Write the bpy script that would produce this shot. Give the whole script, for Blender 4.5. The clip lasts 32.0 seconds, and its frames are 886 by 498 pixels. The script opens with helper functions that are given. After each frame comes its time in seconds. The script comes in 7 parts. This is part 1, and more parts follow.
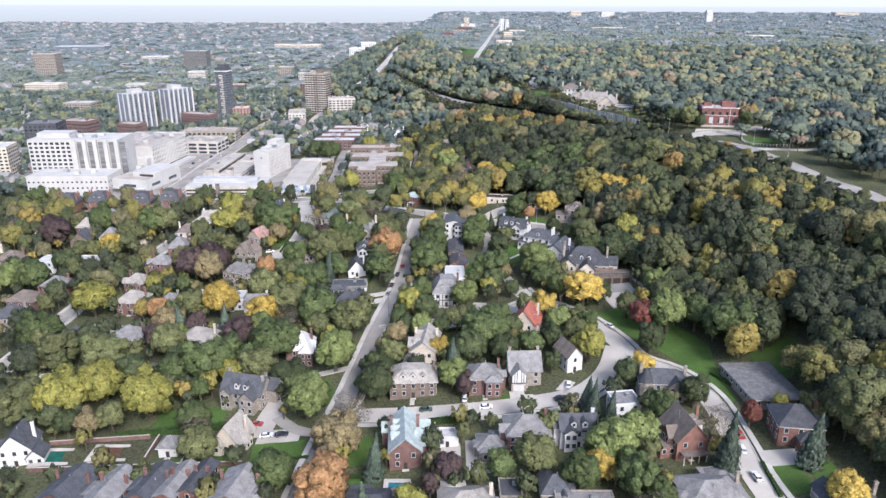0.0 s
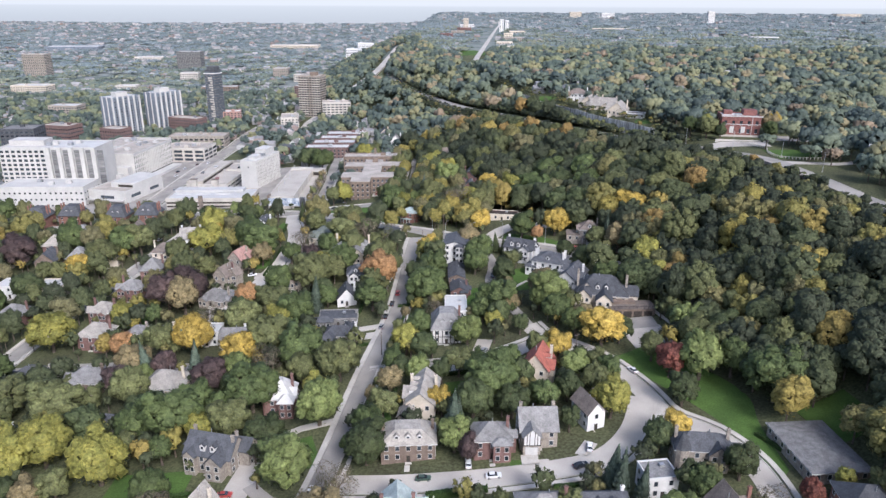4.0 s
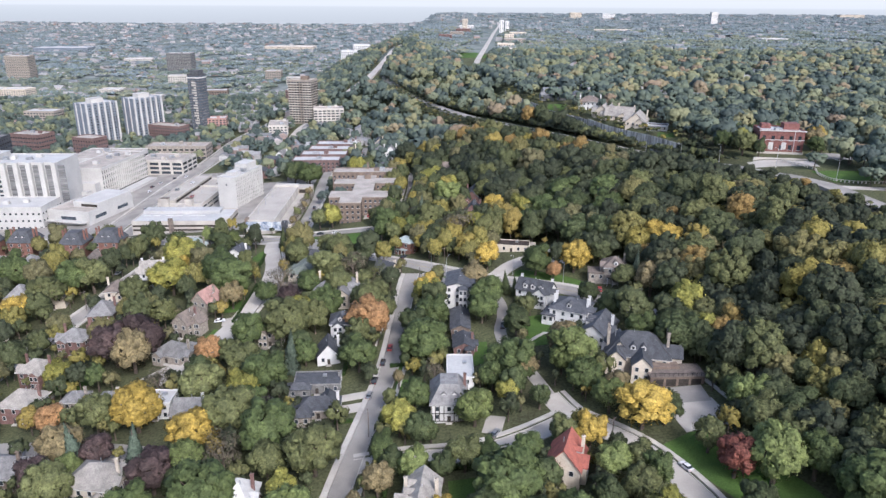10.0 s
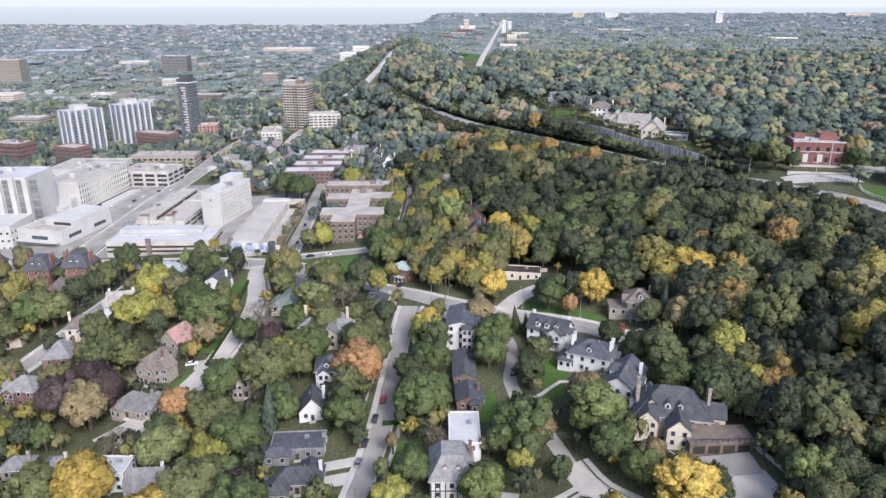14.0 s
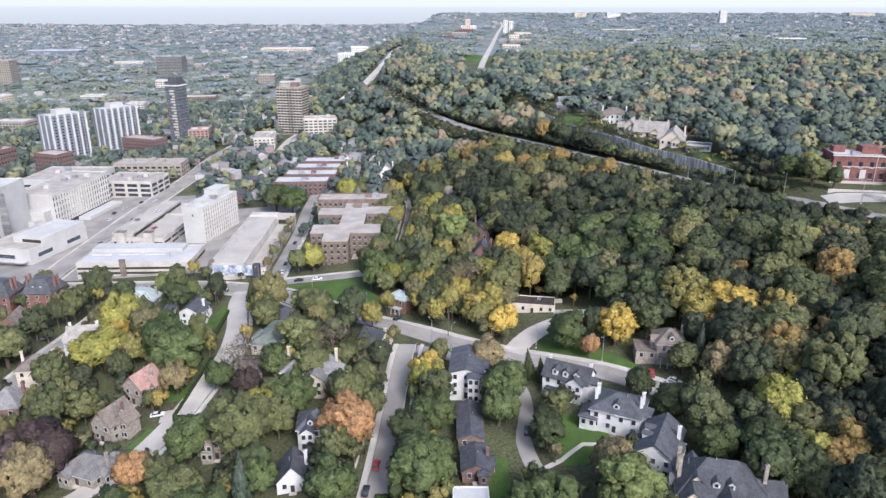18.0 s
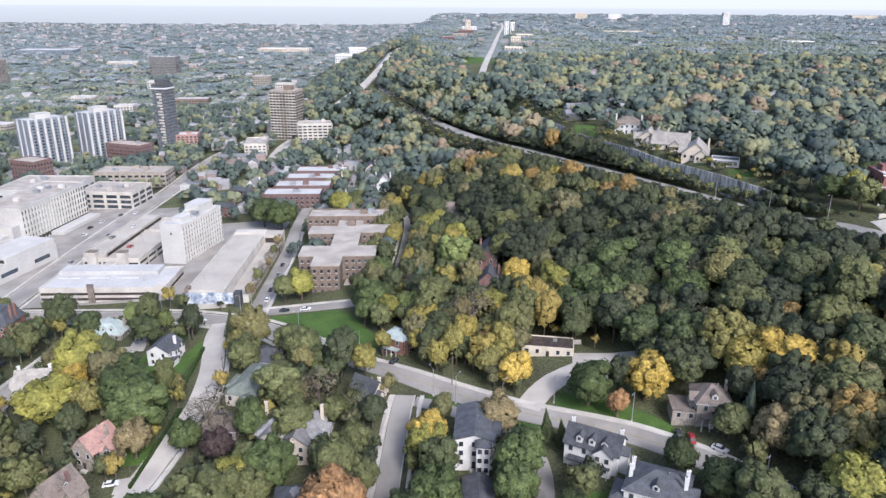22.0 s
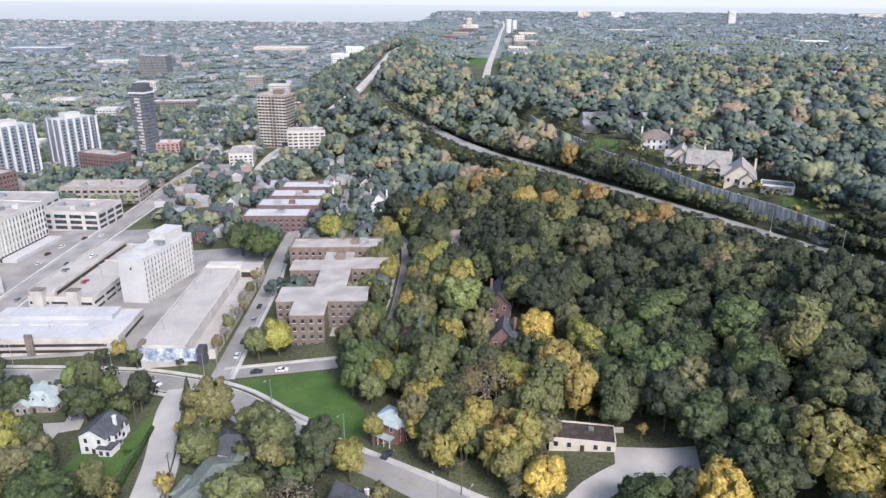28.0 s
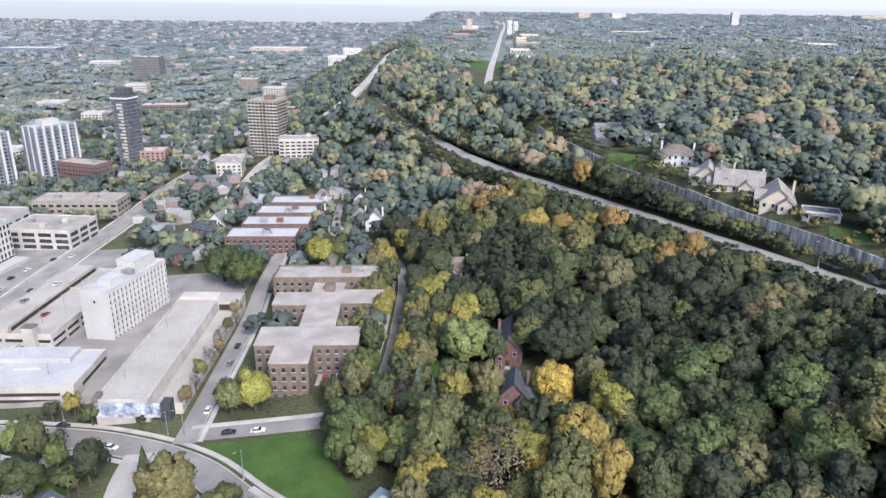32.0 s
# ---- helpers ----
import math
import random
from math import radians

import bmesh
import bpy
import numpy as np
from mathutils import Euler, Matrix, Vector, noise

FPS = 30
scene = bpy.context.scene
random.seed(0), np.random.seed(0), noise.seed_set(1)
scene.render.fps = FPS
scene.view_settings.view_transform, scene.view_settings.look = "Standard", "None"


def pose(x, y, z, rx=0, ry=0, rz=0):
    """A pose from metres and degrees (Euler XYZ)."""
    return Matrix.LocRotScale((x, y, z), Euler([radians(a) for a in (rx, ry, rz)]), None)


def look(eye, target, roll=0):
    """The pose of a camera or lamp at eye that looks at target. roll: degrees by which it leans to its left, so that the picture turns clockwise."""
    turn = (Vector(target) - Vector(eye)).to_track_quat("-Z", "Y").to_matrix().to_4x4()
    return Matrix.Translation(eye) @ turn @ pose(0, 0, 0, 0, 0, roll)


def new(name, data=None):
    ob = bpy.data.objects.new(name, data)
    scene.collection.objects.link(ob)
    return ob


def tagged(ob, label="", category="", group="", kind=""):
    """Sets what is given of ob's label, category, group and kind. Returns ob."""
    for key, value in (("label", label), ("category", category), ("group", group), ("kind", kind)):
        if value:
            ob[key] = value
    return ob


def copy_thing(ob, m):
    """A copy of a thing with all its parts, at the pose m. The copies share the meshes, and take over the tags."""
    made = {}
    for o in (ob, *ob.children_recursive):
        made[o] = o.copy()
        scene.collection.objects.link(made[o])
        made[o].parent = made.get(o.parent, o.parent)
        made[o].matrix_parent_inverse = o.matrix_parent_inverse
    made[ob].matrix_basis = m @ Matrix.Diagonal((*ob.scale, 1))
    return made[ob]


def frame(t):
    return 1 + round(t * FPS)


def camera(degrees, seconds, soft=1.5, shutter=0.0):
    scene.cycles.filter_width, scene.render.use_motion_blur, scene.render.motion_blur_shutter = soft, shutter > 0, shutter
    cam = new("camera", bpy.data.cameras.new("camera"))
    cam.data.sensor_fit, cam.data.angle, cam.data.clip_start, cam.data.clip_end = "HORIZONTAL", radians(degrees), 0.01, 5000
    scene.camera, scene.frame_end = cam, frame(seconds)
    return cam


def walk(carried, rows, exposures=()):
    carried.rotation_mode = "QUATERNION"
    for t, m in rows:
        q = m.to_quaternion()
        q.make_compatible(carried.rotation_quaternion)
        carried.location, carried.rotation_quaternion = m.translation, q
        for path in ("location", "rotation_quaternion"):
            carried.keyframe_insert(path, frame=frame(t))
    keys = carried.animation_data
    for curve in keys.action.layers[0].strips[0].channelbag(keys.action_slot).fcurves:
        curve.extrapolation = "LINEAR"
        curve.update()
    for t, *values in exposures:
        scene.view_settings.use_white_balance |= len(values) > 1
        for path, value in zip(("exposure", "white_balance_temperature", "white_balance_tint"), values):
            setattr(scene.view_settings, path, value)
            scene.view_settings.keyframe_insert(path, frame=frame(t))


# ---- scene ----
# camera: a drone flying level and straight ahead, about 120 m over the streets
cam = camera(65.03, 32.0, soft=1.45)
ROWS = [
    (0.0, -0.52, 0.00, 122.66, -0.000, -19.394, 0.150),
    (3.0, -1.05, 27.31, 122.19, -0.133, -19.368, 0.285),
    (6.0, -1.51, 54.48, 122.03, -0.193, -19.331, 0.289),
    (9.0, -2.20, 81.97, 121.57, -0.301, -19.312, 0.360),
    (11.5, -2.28, 105.10, 121.20, -0.291, -19.320, 0.260),
    (14.0, -1.62, 128.23, 121.22, -0.109, -19.291, 0.015),
    (17.0, -1.85, 154.92, 121.09, -0.058, -19.351, 0.012),
    (19.0, -3.03, 172.73, 120.77, -0.152, -19.274, 0.155),
    (21.0, -3.65, 190.56, 120.73, -0.193, -19.265, 0.315),
    (23.0, -4.41, 208.54, 120.63, -0.260, -19.300, 0.365),
    (25.0, -5.27, 226.68, 120.51, -0.311, -19.356, 0.389),
    (28.0, -5.81, 253.80, 121.12, -0.281, -19.464, 0.455),
    (30.0, -6.37, 271.84, 121.28, -0.315, -19.454, 0.535),
    (32.0, -6.82, 290.00, 121.95, -0.398, -19.440, 0.658),
]
walk(cam, [(t, pose(x, y, z, 0, 0, yaw) @ pose(0, 0, 0, 90 + pitch) @ pose(0, 0, 0, 0, 0, roll)) for t, x, y, z, yaw, pitch, roll in ROWS],
     exposures=[(t, e, 5780, 13) for t, e in ((0.0, 1.02), (3.0, 0.88), (6.0, 0.8), (9.0, 0.83), (11.5, 0.9), (14.0, 0.92), (19.0, 0.97), (25.0, 0.95), (32.0, 0.96))])

# light: thin high cloud, a veiled sun behind the camera's right shoulder
SUN_EL, SUN_AZ = 40.0, 152.0   # azimuth clockwise from +y
world = bpy.data.worlds.new("world")
scene.world = world
world.use_nodes = True
sky = world.node_tree.nodes.new("ShaderNodeTexSky")
sky.sky_type, sky.sun_disc = "NISHITA", False
sky.sun_elevation, sky.sun_rotation = radians(SUN_EL), radians(SUN_AZ)
sky.air_density, sky.dust_density, sky.ozone_density = 1.0, 4.0, 1.0
world.node_tree.links.new(sky.outputs[0], world.node_tree.nodes["Background"].inputs[0])
world.node_tree.nodes["Background"].inputs[1].default_value = 0.15
sun = new("sun", bpy.data.lights.new("sun", "SUN"))
sun.data.energy, sun.data.angle, sun.data.color = 1.9, radians(16), (1.0, 0.97, 0.93)
a, e = radians(SUN_AZ), radians(SUN_EL)
sun.matrix_world = look((math.sin(a) * math.cos(e) * 500, math.cos(a) * math.cos(e) * 500, math.sin(e) * 500), (0, 0, 0))

# ---- materials ----


def mat(name, base, alt=None, scale=0.3, fine=4.0, rough=0.85, bump=0.25, spec=0.2, metal=0.0, vary=0.0, contrast=0.3, tint=None, stretch=None, world_space=False, island=0.24, clump=0.0, soft=False, scatter=2.0):
    """A procedural surface: two colours blended by a broad noise, a fine grain over it, relief, and a shift from object to object."""
    m = bpy.data.materials.new(name)
    m.use_nodes = True
    n, l = m.node_tree.nodes, m.node_tree.links
    p = n["Principled BSDF"]
    p.inputs["Roughness"].default_value, p.inputs["Metallic"].default_value = rough, metal
    p.inputs["Specular IOR Level"].default_value = spec
    if world_space:
        co = n.new("ShaderNodeNewGeometry").outputs["Position"]
    else:
        co = n.new("ShaderNodeTexCoord").outputs["Object"]
    if stretch:
        mp = n.new("ShaderNodeMapping")
        mp.inputs["Scale"].default_value = stretch
        l.new(co, mp.inputs[0])
        co = mp.outputs[0]
    broad, grain = n.new("ShaderNodeTexNoise"), n.new("ShaderNodeTexNoise")
    broad.inputs["Scale"].default_value, broad.inputs["Detail"].default_value = scale, 4
    grain.inputs["Scale"].default_value, grain.inputs["Detail"].default_value = fine, 3
    l.new(co, broad.inputs["Vector"]), l.new(co, grain.inputs["Vector"])
    ramp = n.new("ShaderNodeValToRGB")
    alt = alt or tuple(c * 0.7 for c in base)
    if tint:
        els = ramp.color_ramp.elements
        els[0].position, els[0].color = tint[0][0], (*tint[0][1], 1)
        els[1].position, els[1].color = tint[-1][0], (*tint[-1][1], 1)
        for at, c in tint[1:-1]:
            els.new(at).color = (*c, 1)
        att = n.new("ShaderNodeAttribute")
        att.attribute_name = "tint"
        l.new(att.outputs["Fac"], ramp.inputs[0])
    else:
        ramp.color_ramp.elements[0].position, ramp.color_ramp.elements[0].color = 0.36, (*alt, 1)
        ramp.color_ramp.elements[1].position, ramp.color_ramp.elements[1].color = 0.64, (*base, 1)
        l.new(broad.outputs[0], ramp.inputs[0])
    hsv = n.new("ShaderNodeHueSaturation")
    l.new(ramp.outputs[0], hsv.inputs["Color"])
    rng = n.new("ShaderNodeMapRange")
    rng.inputs["From Min"].default_value, rng.inputs["From Max"].default_value = 0.3, 0.7
    rng.inputs["To Min"].default_value, rng.inputs["To Max"].default_value = 1 - contrast, 1 + contrast
    l.new(grain.outputs[0], rng.inputs[0])
    val = rng.outputs[0]
    if tint or clump:
        isl = n.new("ShaderNodeNewGeometry").outputs["Random Per Island"]
        r2 = n.new("ShaderNodeMapRange")
        r2.inputs["To Min"].default_value, r2.inputs["To Max"].default_value = 1 - (clump or island), 1 + (clump or island)
        l.new(isl, r2.inputs[0])
        mul = n.new("ShaderNodeMath")
        mul.operation = "MULTIPLY"
        l.new(val, mul.inputs[0]), l.new(r2.outputs[0], mul.inputs[1])
        val = mul.outputs[0]
    if vary:
        inf = n.new("ShaderNodeObjectInfo")
        r3 = n.new("ShaderNodeMapRange")
        r3.inputs["To Min"].default_value, r3.inputs["To Max"].default_value = 1 - vary, 1 + vary
        l.new(inf.outputs["Random"], r3.inputs[0])
        mul = n.new("ShaderNodeMath")
        mul.operation = "MULTIPLY"
        l.new(val, mul.inputs[0]), l.new(r3.outputs[0], mul.inputs[1])
        val = mul.outputs[0]
    l.new(val, hsv.inputs["Value"])
    l.new(hsv.outputs[0], p.inputs["Base Color"])
    if bump:
        b = n.new("ShaderNodeBump")
        b.inputs["Strength"].default_value = bump
        b.inputs["Distance"].default_value = 0.1
        l.new(grain.outputs[0], b.inputs["Height"])
        l.new(b.outputs[0], p.inputs["Normal"])
    if soft:
        at = n.new("ShaderNodeAttribute")
        at.attribute_name = "soft"
        vt = n.new("ShaderNodeVectorTransform")
        vt.vector_type, vt.convert_from, vt.convert_to = "NORMAL", "OBJECT", "WORLD"
        l.new(at.outputs["Vector"], vt.inputs[0])
        # leaves face every way: scatter the crown's normal at leaf scale
        off, add, nrm = n.new("ShaderNodeVectorMath"), n.new("ShaderNodeVectorMath"), n.new("ShaderNodeVectorMath")
        off.operation, add.operation, nrm.operation = "MULTIPLY_ADD", "ADD", "NORMALIZE"
        off.inputs[1].default_value, off.inputs[2].default_value = (scatter,) * 3, (-scatter / 2,) * 3
        l.new(grain.outputs["Color"], off.inputs[0])
        l.new(vt.outputs[0], add.inputs[0]), l.new(off.outputs[0], add.inputs[1])
        l.new(add.outputs[0], nrm.inputs[0])
        l.new(nrm.outputs[0], p.inputs["Normal"])
    return m


def leaf(name, base, alt, vary=0.22, soft=True):
    base, alt = (tuple(c * f for c, f in zip(k, (1.0, 0.98, 0.86))) for k in (base, alt))
    return mat(name, base, alt, scale=2.2, fine=9.5, rough=0.7, bump=0, spec=0.15, vary=vary, contrast=0.42, clump=0.2, soft=soft)


ASPHALT = mat("asphalt", (0.285, 0.265, 0.24), (0.2, 0.186, 0.17), 0.07, 4.0, 0.9, 0.2, world_space=True, contrast=0.1)
PALE_ROAD = mat("worn_concrete_road", (0.42, 0.388, 0.345), (0.32, 0.295, 0.264), 0.08, 4.0, 0.9, 0.2, world_space=True, contrast=0.08)
CONCRETE = mat("concrete", (0.45, 0.42, 0.375), (0.34, 0.318, 0.288), 0.15, 3, 0.85, 0.2, world_space=True, contrast=0.12)
DECK = mat("parking_deck_concrete", (0.375, 0.346, 0.306), (0.3, 0.276, 0.244), 0.06, 1.5, 0.85, 0.2, world_space=True, contrast=0.14)
WHITE_ROOF = mat("white_roof_membrane", (0.41, 0.407, 0.397), (0.345, 0.342, 0.333), 0.08, 1.0, 0.7, 0.1, world_space=True, contrast=0.08)
PALE_ROOF = mat("pale_gravel_roof", (0.36, 0.325, 0.288), (0.26, 0.234, 0.207), 0.12, 2, 0.9, 0.2, contrast=0.15)
WHITE = mat("white_painted_wall", (0.58, 0.572, 0.56), (0.49, 0.483, 0.47), 0.25, 3, 0.7, 0.1, contrast=0.07)
CREAM = mat("cream_stucco", (0.52, 0.46, 0.38), (0.42, 0.37, 0.30), 0.3, 3, 0.85, 0.2, contrast=0.12)
HOSPITAL = mat("pale_precast_concrete", (0.425, 0.416, 0.398), (0.37, 0.362, 0.346), 0.12, 1.5, 0.75, 0.1, contrast=0.1)
VILLA_BRICK = mat("deep_red_brick", (0.19, 0.088, 0.078), (0.135, 0.062, 0.056), 0.6, 6, 0.9, 0.3, contrast=0.2)
STONE = mat("grey_brown_stone", (0.30, 0.265, 0.225), (0.2, 0.175, 0.15), 0.8, 3, 0.9, 0.4, contrast=0.25)
BRICK = mat("red_brick", (0.178, 0.108, 0.095), (0.125, 0.075, 0.067), 0.6, 6, 0.9, 0.3, contrast=0.22, vary=0.12)
ORANGE_BRICK = mat("orange_brick", (0.21, 0.112, 0.088), (0.15, 0.08, 0.064), 0.6, 6, 0.9, 0.3, contrast=0.2)
BROWN_BRICK = mat("brown_brick", (0.178, 0.138, 0.112), (0.125, 0.096, 0.078), 0.4, 5, 0.9, 0.3, contrast=0.2)
TERRACE_BRICK = mat("dull_brown_red_brick", (0.16, 0.108, 0.098), (0.112, 0.074, 0.068), 0.6, 6, 0.9, 0.3, contrast=0.2)
SLATE = mat("dark_slate_roof", (0.075, 0.078, 0.086), (0.05, 0.052, 0.058), 0.5, 3, 0.75, 0.4, contrast=0.3, vary=0.15)
GREY_ROOF = mat("grey_shingle_roof", (0.2, 0.195, 0.19), (0.135, 0.13, 0.127), 0.5, 3, 0.85, 0.4, contrast=0.25, vary=0.15)
BEIGE_ROOF = mat("beige_shingle_roof", (0.29, 0.268, 0.24), (0.21, 0.194, 0.174), 0.5, 3, 0.85, 0.4, contrast=0.22, vary=0.1)
BROWN_ROOF = mat("brown_shingle_roof", (0.172, 0.142, 0.122), (0.12, 0.1, 0.087), 0.5, 3, 0.85, 0.4, contrast=0.25, vary=0.12)
STAINED_ROOF = mat("stained_tar_roof", (0.075, 0.055, 0.048), (0.035, 0.03, 0.028), 0.4, 2, 0.9, 0.2, contrast=0.3)
RED_ROOF = mat("red_tile_roof", (0.31, 0.105, 0.078), (0.22, 0.078, 0.06), 0.5, 3, 0.8, 0.4, contrast=0.2)
PINK_ROOF = mat("pinkish_shingle_roof", (0.34, 0.21, 0.18), (0.25, 0.155, 0.135), 0.5, 3, 0.85, 0.4, contrast=0.2)
GREEN_ROOF = mat("grey_green_shingle_roof", (0.17, 0.185, 0.155), (0.12, 0.135, 0.115), 0.5, 3, 0.85, 0.4, contrast=0.2)
COPPER_ROOF = mat("weathered_copper_roof", (0.33, 0.375, 0.36), (0.25, 0.29, 0.28), 0.5, 3, 0.7, 0.3, contrast=0.15)
GLASS = mat("window_glass", (0.04, 0.05, 0.06), (0.025, 0.03, 0.038), 0.3, 1, 0.12, 0, spec=0.6, contrast=0.3, vary=0.5)
TRIM = mat("white_trim", (0.48, 0.47, 0.455), (0.4, 0.39, 0.38), 0.5, 4, 0.6, 0.1, contrast=0.08)
DARK = mat("dark_wood_and_gap_shade", (0.05, 0.042, 0.036), (0.03, 0.026, 0.022), 0.5, 4, 0.7, 0.2)
METAL = mat("galvanised_metal", (0.42, 0.43, 0.44), (0.32, 0.33, 0.34), 0.8, 6, 0.45, 0.1, metal=0.7)
BARK = mat("bark", (0.12, 0.095, 0.075), (0.075, 0.06, 0.05), 1.0, 6, 0.95, 0.6)
LAWN = mat("mown_lawn", (0.072, 0.122, 0.03), (0.052, 0.09, 0.024), 0.12, 2.5, 0.95, 0.3, spec=0.1, world_space=True, contrast=0.22)
EARTH = mat("leaf_litter_ground", (0.085, 0.092, 0.046), (0.058, 0.06, 0.034), 0.05, 1.2, 0.95, 0.3, spec=0.1, world_space=True, contrast=0.4)
# paler and bluer than EARTH: distance haze put into the ground colour
FAR_HAZE_EARTH = mat("hazed_far_ground", (0.17, 0.185, 0.175), (0.12, 0.14, 0.125), 0.01, 0.05, 0.95, 0, spec=0.05, world_space=True, contrast=0.3)
HEDGE = leaf("hedge_leaves", (0.035, 0.06, 0.018), (0.022, 0.042, 0.014), soft=False)
WATER_POOL = mat("pool_water", (0.03, 0.16, 0.2), (0.02, 0.12, 0.16), 0.4, 2, 0.08, 0.05, spec=0.6, contrast=0.1)
WALL_CONCRETE = mat("stained_retaining_concrete", (0.5, 0.485, 0.45), (0.13, 0.125, 0.115), 0.55, 2.4, 0.9, 0.3, world_space=True, contrast=0.45, stretch=(1, 1, 0.09))
LEAVES = {
    "dark": leaf("dark_green_leaves", (0.055, 0.069, 0.033), (0.037, 0.049, 0.025)),
    "green": leaf("green_leaves", (0.074, 0.097, 0.04), (0.05, 0.068, 0.03)),
    "light": leaf("light_green_leaves", (0.13, 0.158, 0.062), (0.092, 0.114, 0.046)),
    "olive": leaf("olive_leaves", (0.105, 0.115, 0.054), (0.073, 0.082, 0.04)),
    "lime": leaf("yellow_green_leaves", (0.2, 0.19, 0.052), (0.14, 0.142, 0.042)),
    "gold": leaf("golden_leaves", (0.33, 0.24, 0.06), (0.24, 0.18, 0.05)),
    "orange": leaf("orange_leaves", (0.27, 0.155, 0.08), (0.2, 0.12, 0.065)),
    "rust": leaf("rust_brown_leaves", (0.175, 0.142, 0.082), (0.125, 0.105, 0.064)),
    "red": leaf("dark_red_leaves", (0.15, 0.055, 0.045), (0.095, 0.04, 0.035)),
    "purple": leaf("purple_leaves", (0.062, 0.043, 0.046), (0.042, 0.031, 0.034)),
    "spruce": leaf("blue_spruce_needles", (0.08, 0.105, 0.088), (0.055, 0.075, 0.062)),
    "bare": leaf("thin_grey_brown_twigs", (0.15, 0.132, 0.105), (0.115, 0.1, 0.08)),
}
WOOD_TINT = [(0.00, (0.028, 0.034, 0.021)), (0.30, (0.038, 0.045, 0.025)), (0.55, (0.056, 0.066, 0.03)), (0.70, (0.088, 0.092, 0.036)), (0.80, (0.105, 0.095, 0.050)), (0.88, (0.136, 0.125, 0.040)), (0.95, (0.185, 0.155, 0.040)), (1.00, (0.19, 0.128, 0.046))]
# suburb leaf tints with the bluish haze of distance mixed into them
PARK_HAZE_TINT = [(0.00, (0.052, 0.068, 0.062)), (0.3, (0.07, 0.09, 0.073)), (0.55, (0.1, 0.12, 0.084)), (0.75, (0.146, 0.156, 0.090)), (0.9, (0.178, 0.168, 0.090)), (1.00, (0.182, 0.14, 0.097))]
WOODS = mat("mixed_autumn_leaves", (0, 0, 0), scale=0.2, fine=1.35, rough=0.7, bump=0, spec=0.15, soft=True, island=0.2, tint=WOOD_TINT, contrast=0.42, world_space=True)
PARK_WOODS = mat("hazed_suburb_leaves", (0, 0, 0), scale=0.2, fine=0.9, rough=0.7, bump=0, spec=0.15, soft=True, scatter=0.7, island=0.08, tint=PARK_HAZE_TINT, contrast=0.2, world_space=True)
# far crowns: distance haze is put into these pale blue-grey tints
FAR_HAZE_TINT = [(0.0, (0.1, 0.128, 0.115)), (0.2, (0.135, 0.152, 0.118)), (0.34, (0.17, 0.175, 0.122)), (0.42, (0.122, 0.152, 0.16)), (0.7, (0.148, 0.176, 0.188)), (0.9, (0.172, 0.196, 0.2)), (1.0, (0.2, 0.212, 0.204))]
FAR_WOODS = mat("hazed_far_crowns", (0, 0, 0), scale=0.02, fine=0.06, rough=0.95, bump=0, spec=0.05, soft=True, tint=FAR_HAZE_TINT, contrast=0.15, island=0.1, world_space=True)
# house tones drawn close together: the low contrast of haze, put into colour
TOWN_TINT = [(0.0, (0.14, 0.145, 0.152)), (0.35, (0.2, 0.198, 0.198)), (0.6, (0.29, 0.285, 0.28)), (0.8, (0.21, 0.165, 0.15)), (1.0, (0.42, 0.42, 0.425))]
TOWN = mat("far_roofs_and_walls", (0, 0, 0), scale=0.1, fine=0.5, rough=0.85, bump=0, spec=0.1, tint=TOWN_TINT, contrast=0.15, world_space=True)

# ---- mesh helpers ----


class Shape:
    """Gathers boxes, slabs and prisms into one mesh."""

    def __init__(self):
        self.v, self.f, self.m = [], [], []

    def poly(self, verts, faces, mi=0):
        k = len(self.v)
        self.v += [tuple(p) for p in verts]
        self.f += [tuple(i + k for i in f) for f in faces]
        self.m += [mi] * len(faces)
        return self

    def box(self, x0, y0, z0, x1, y1, z1, mi=0, taper=0.0):
        t = taper
        vs = [(x0, y0, z0), (x1, y0, z0), (x1, y1, z0), (x0, y1, z0), (x0 + t, y0 + t, z1), (x1 - t, y0 + t, z1), (x1 - t, y1 - t, z1), (x0 + t, y1 - t, z1)]
        return self.poly(vs, [(0, 3, 2, 1), (4, 5, 6, 7), (0, 1, 5, 4), (1, 2, 6, 5), (2, 3, 7, 6), (3, 0, 4, 7)], mi)

    def tube(self, x, y, z0, z1, r0, r1, n=8, mi=0, x1=None, y1=None):
        x1, y1 = x if x1 is None else x1, y if y1 is None else y1
        vs = [(x + r0 * math.cos(k * 2 * math.pi / n), y + r0 * math.sin(k * 2 * math.pi / n), z0) for k in range(n)]
        vs += [(x1 + r1 * math.cos(k * 2 * math.pi / n), y1 + r1 * math.sin(k * 2 * math.pi / n), z1) for k in range(n)]
        fs = [(k, (k + 1) % n, n + (k + 1) % n, n + k) for k in range(n)] + [tuple(range(n - 1, -1, -1)), tuple(range(n, 2 * n))]
        return self.poly(vs, fs, mi)

    def mesh(self, name, mats):
        me = bpy.data.meshes.new(name)
        me.from_pydata(self.v, [], self.f)
        for m in mats if isinstance(mats, (list, tuple)) else [mats]:
            me.materials.append(m)
        if len(me.materials) > 1:
            me.polygons.foreach_set("material_index", self.m)
        me.update()
        return me


def part(name, data, material=None, parent=None, label="", at=None):
    """One mesh object under a thing, or top-level when it has no parent."""
    me = data.mesh(name, material) if isinstance(data, Shape) else data
    ob = new(name, me)
    ob.parent = parent
    if at is not None:
        ob.matrix_basis = at
    return tagged(ob, label) if label else ob


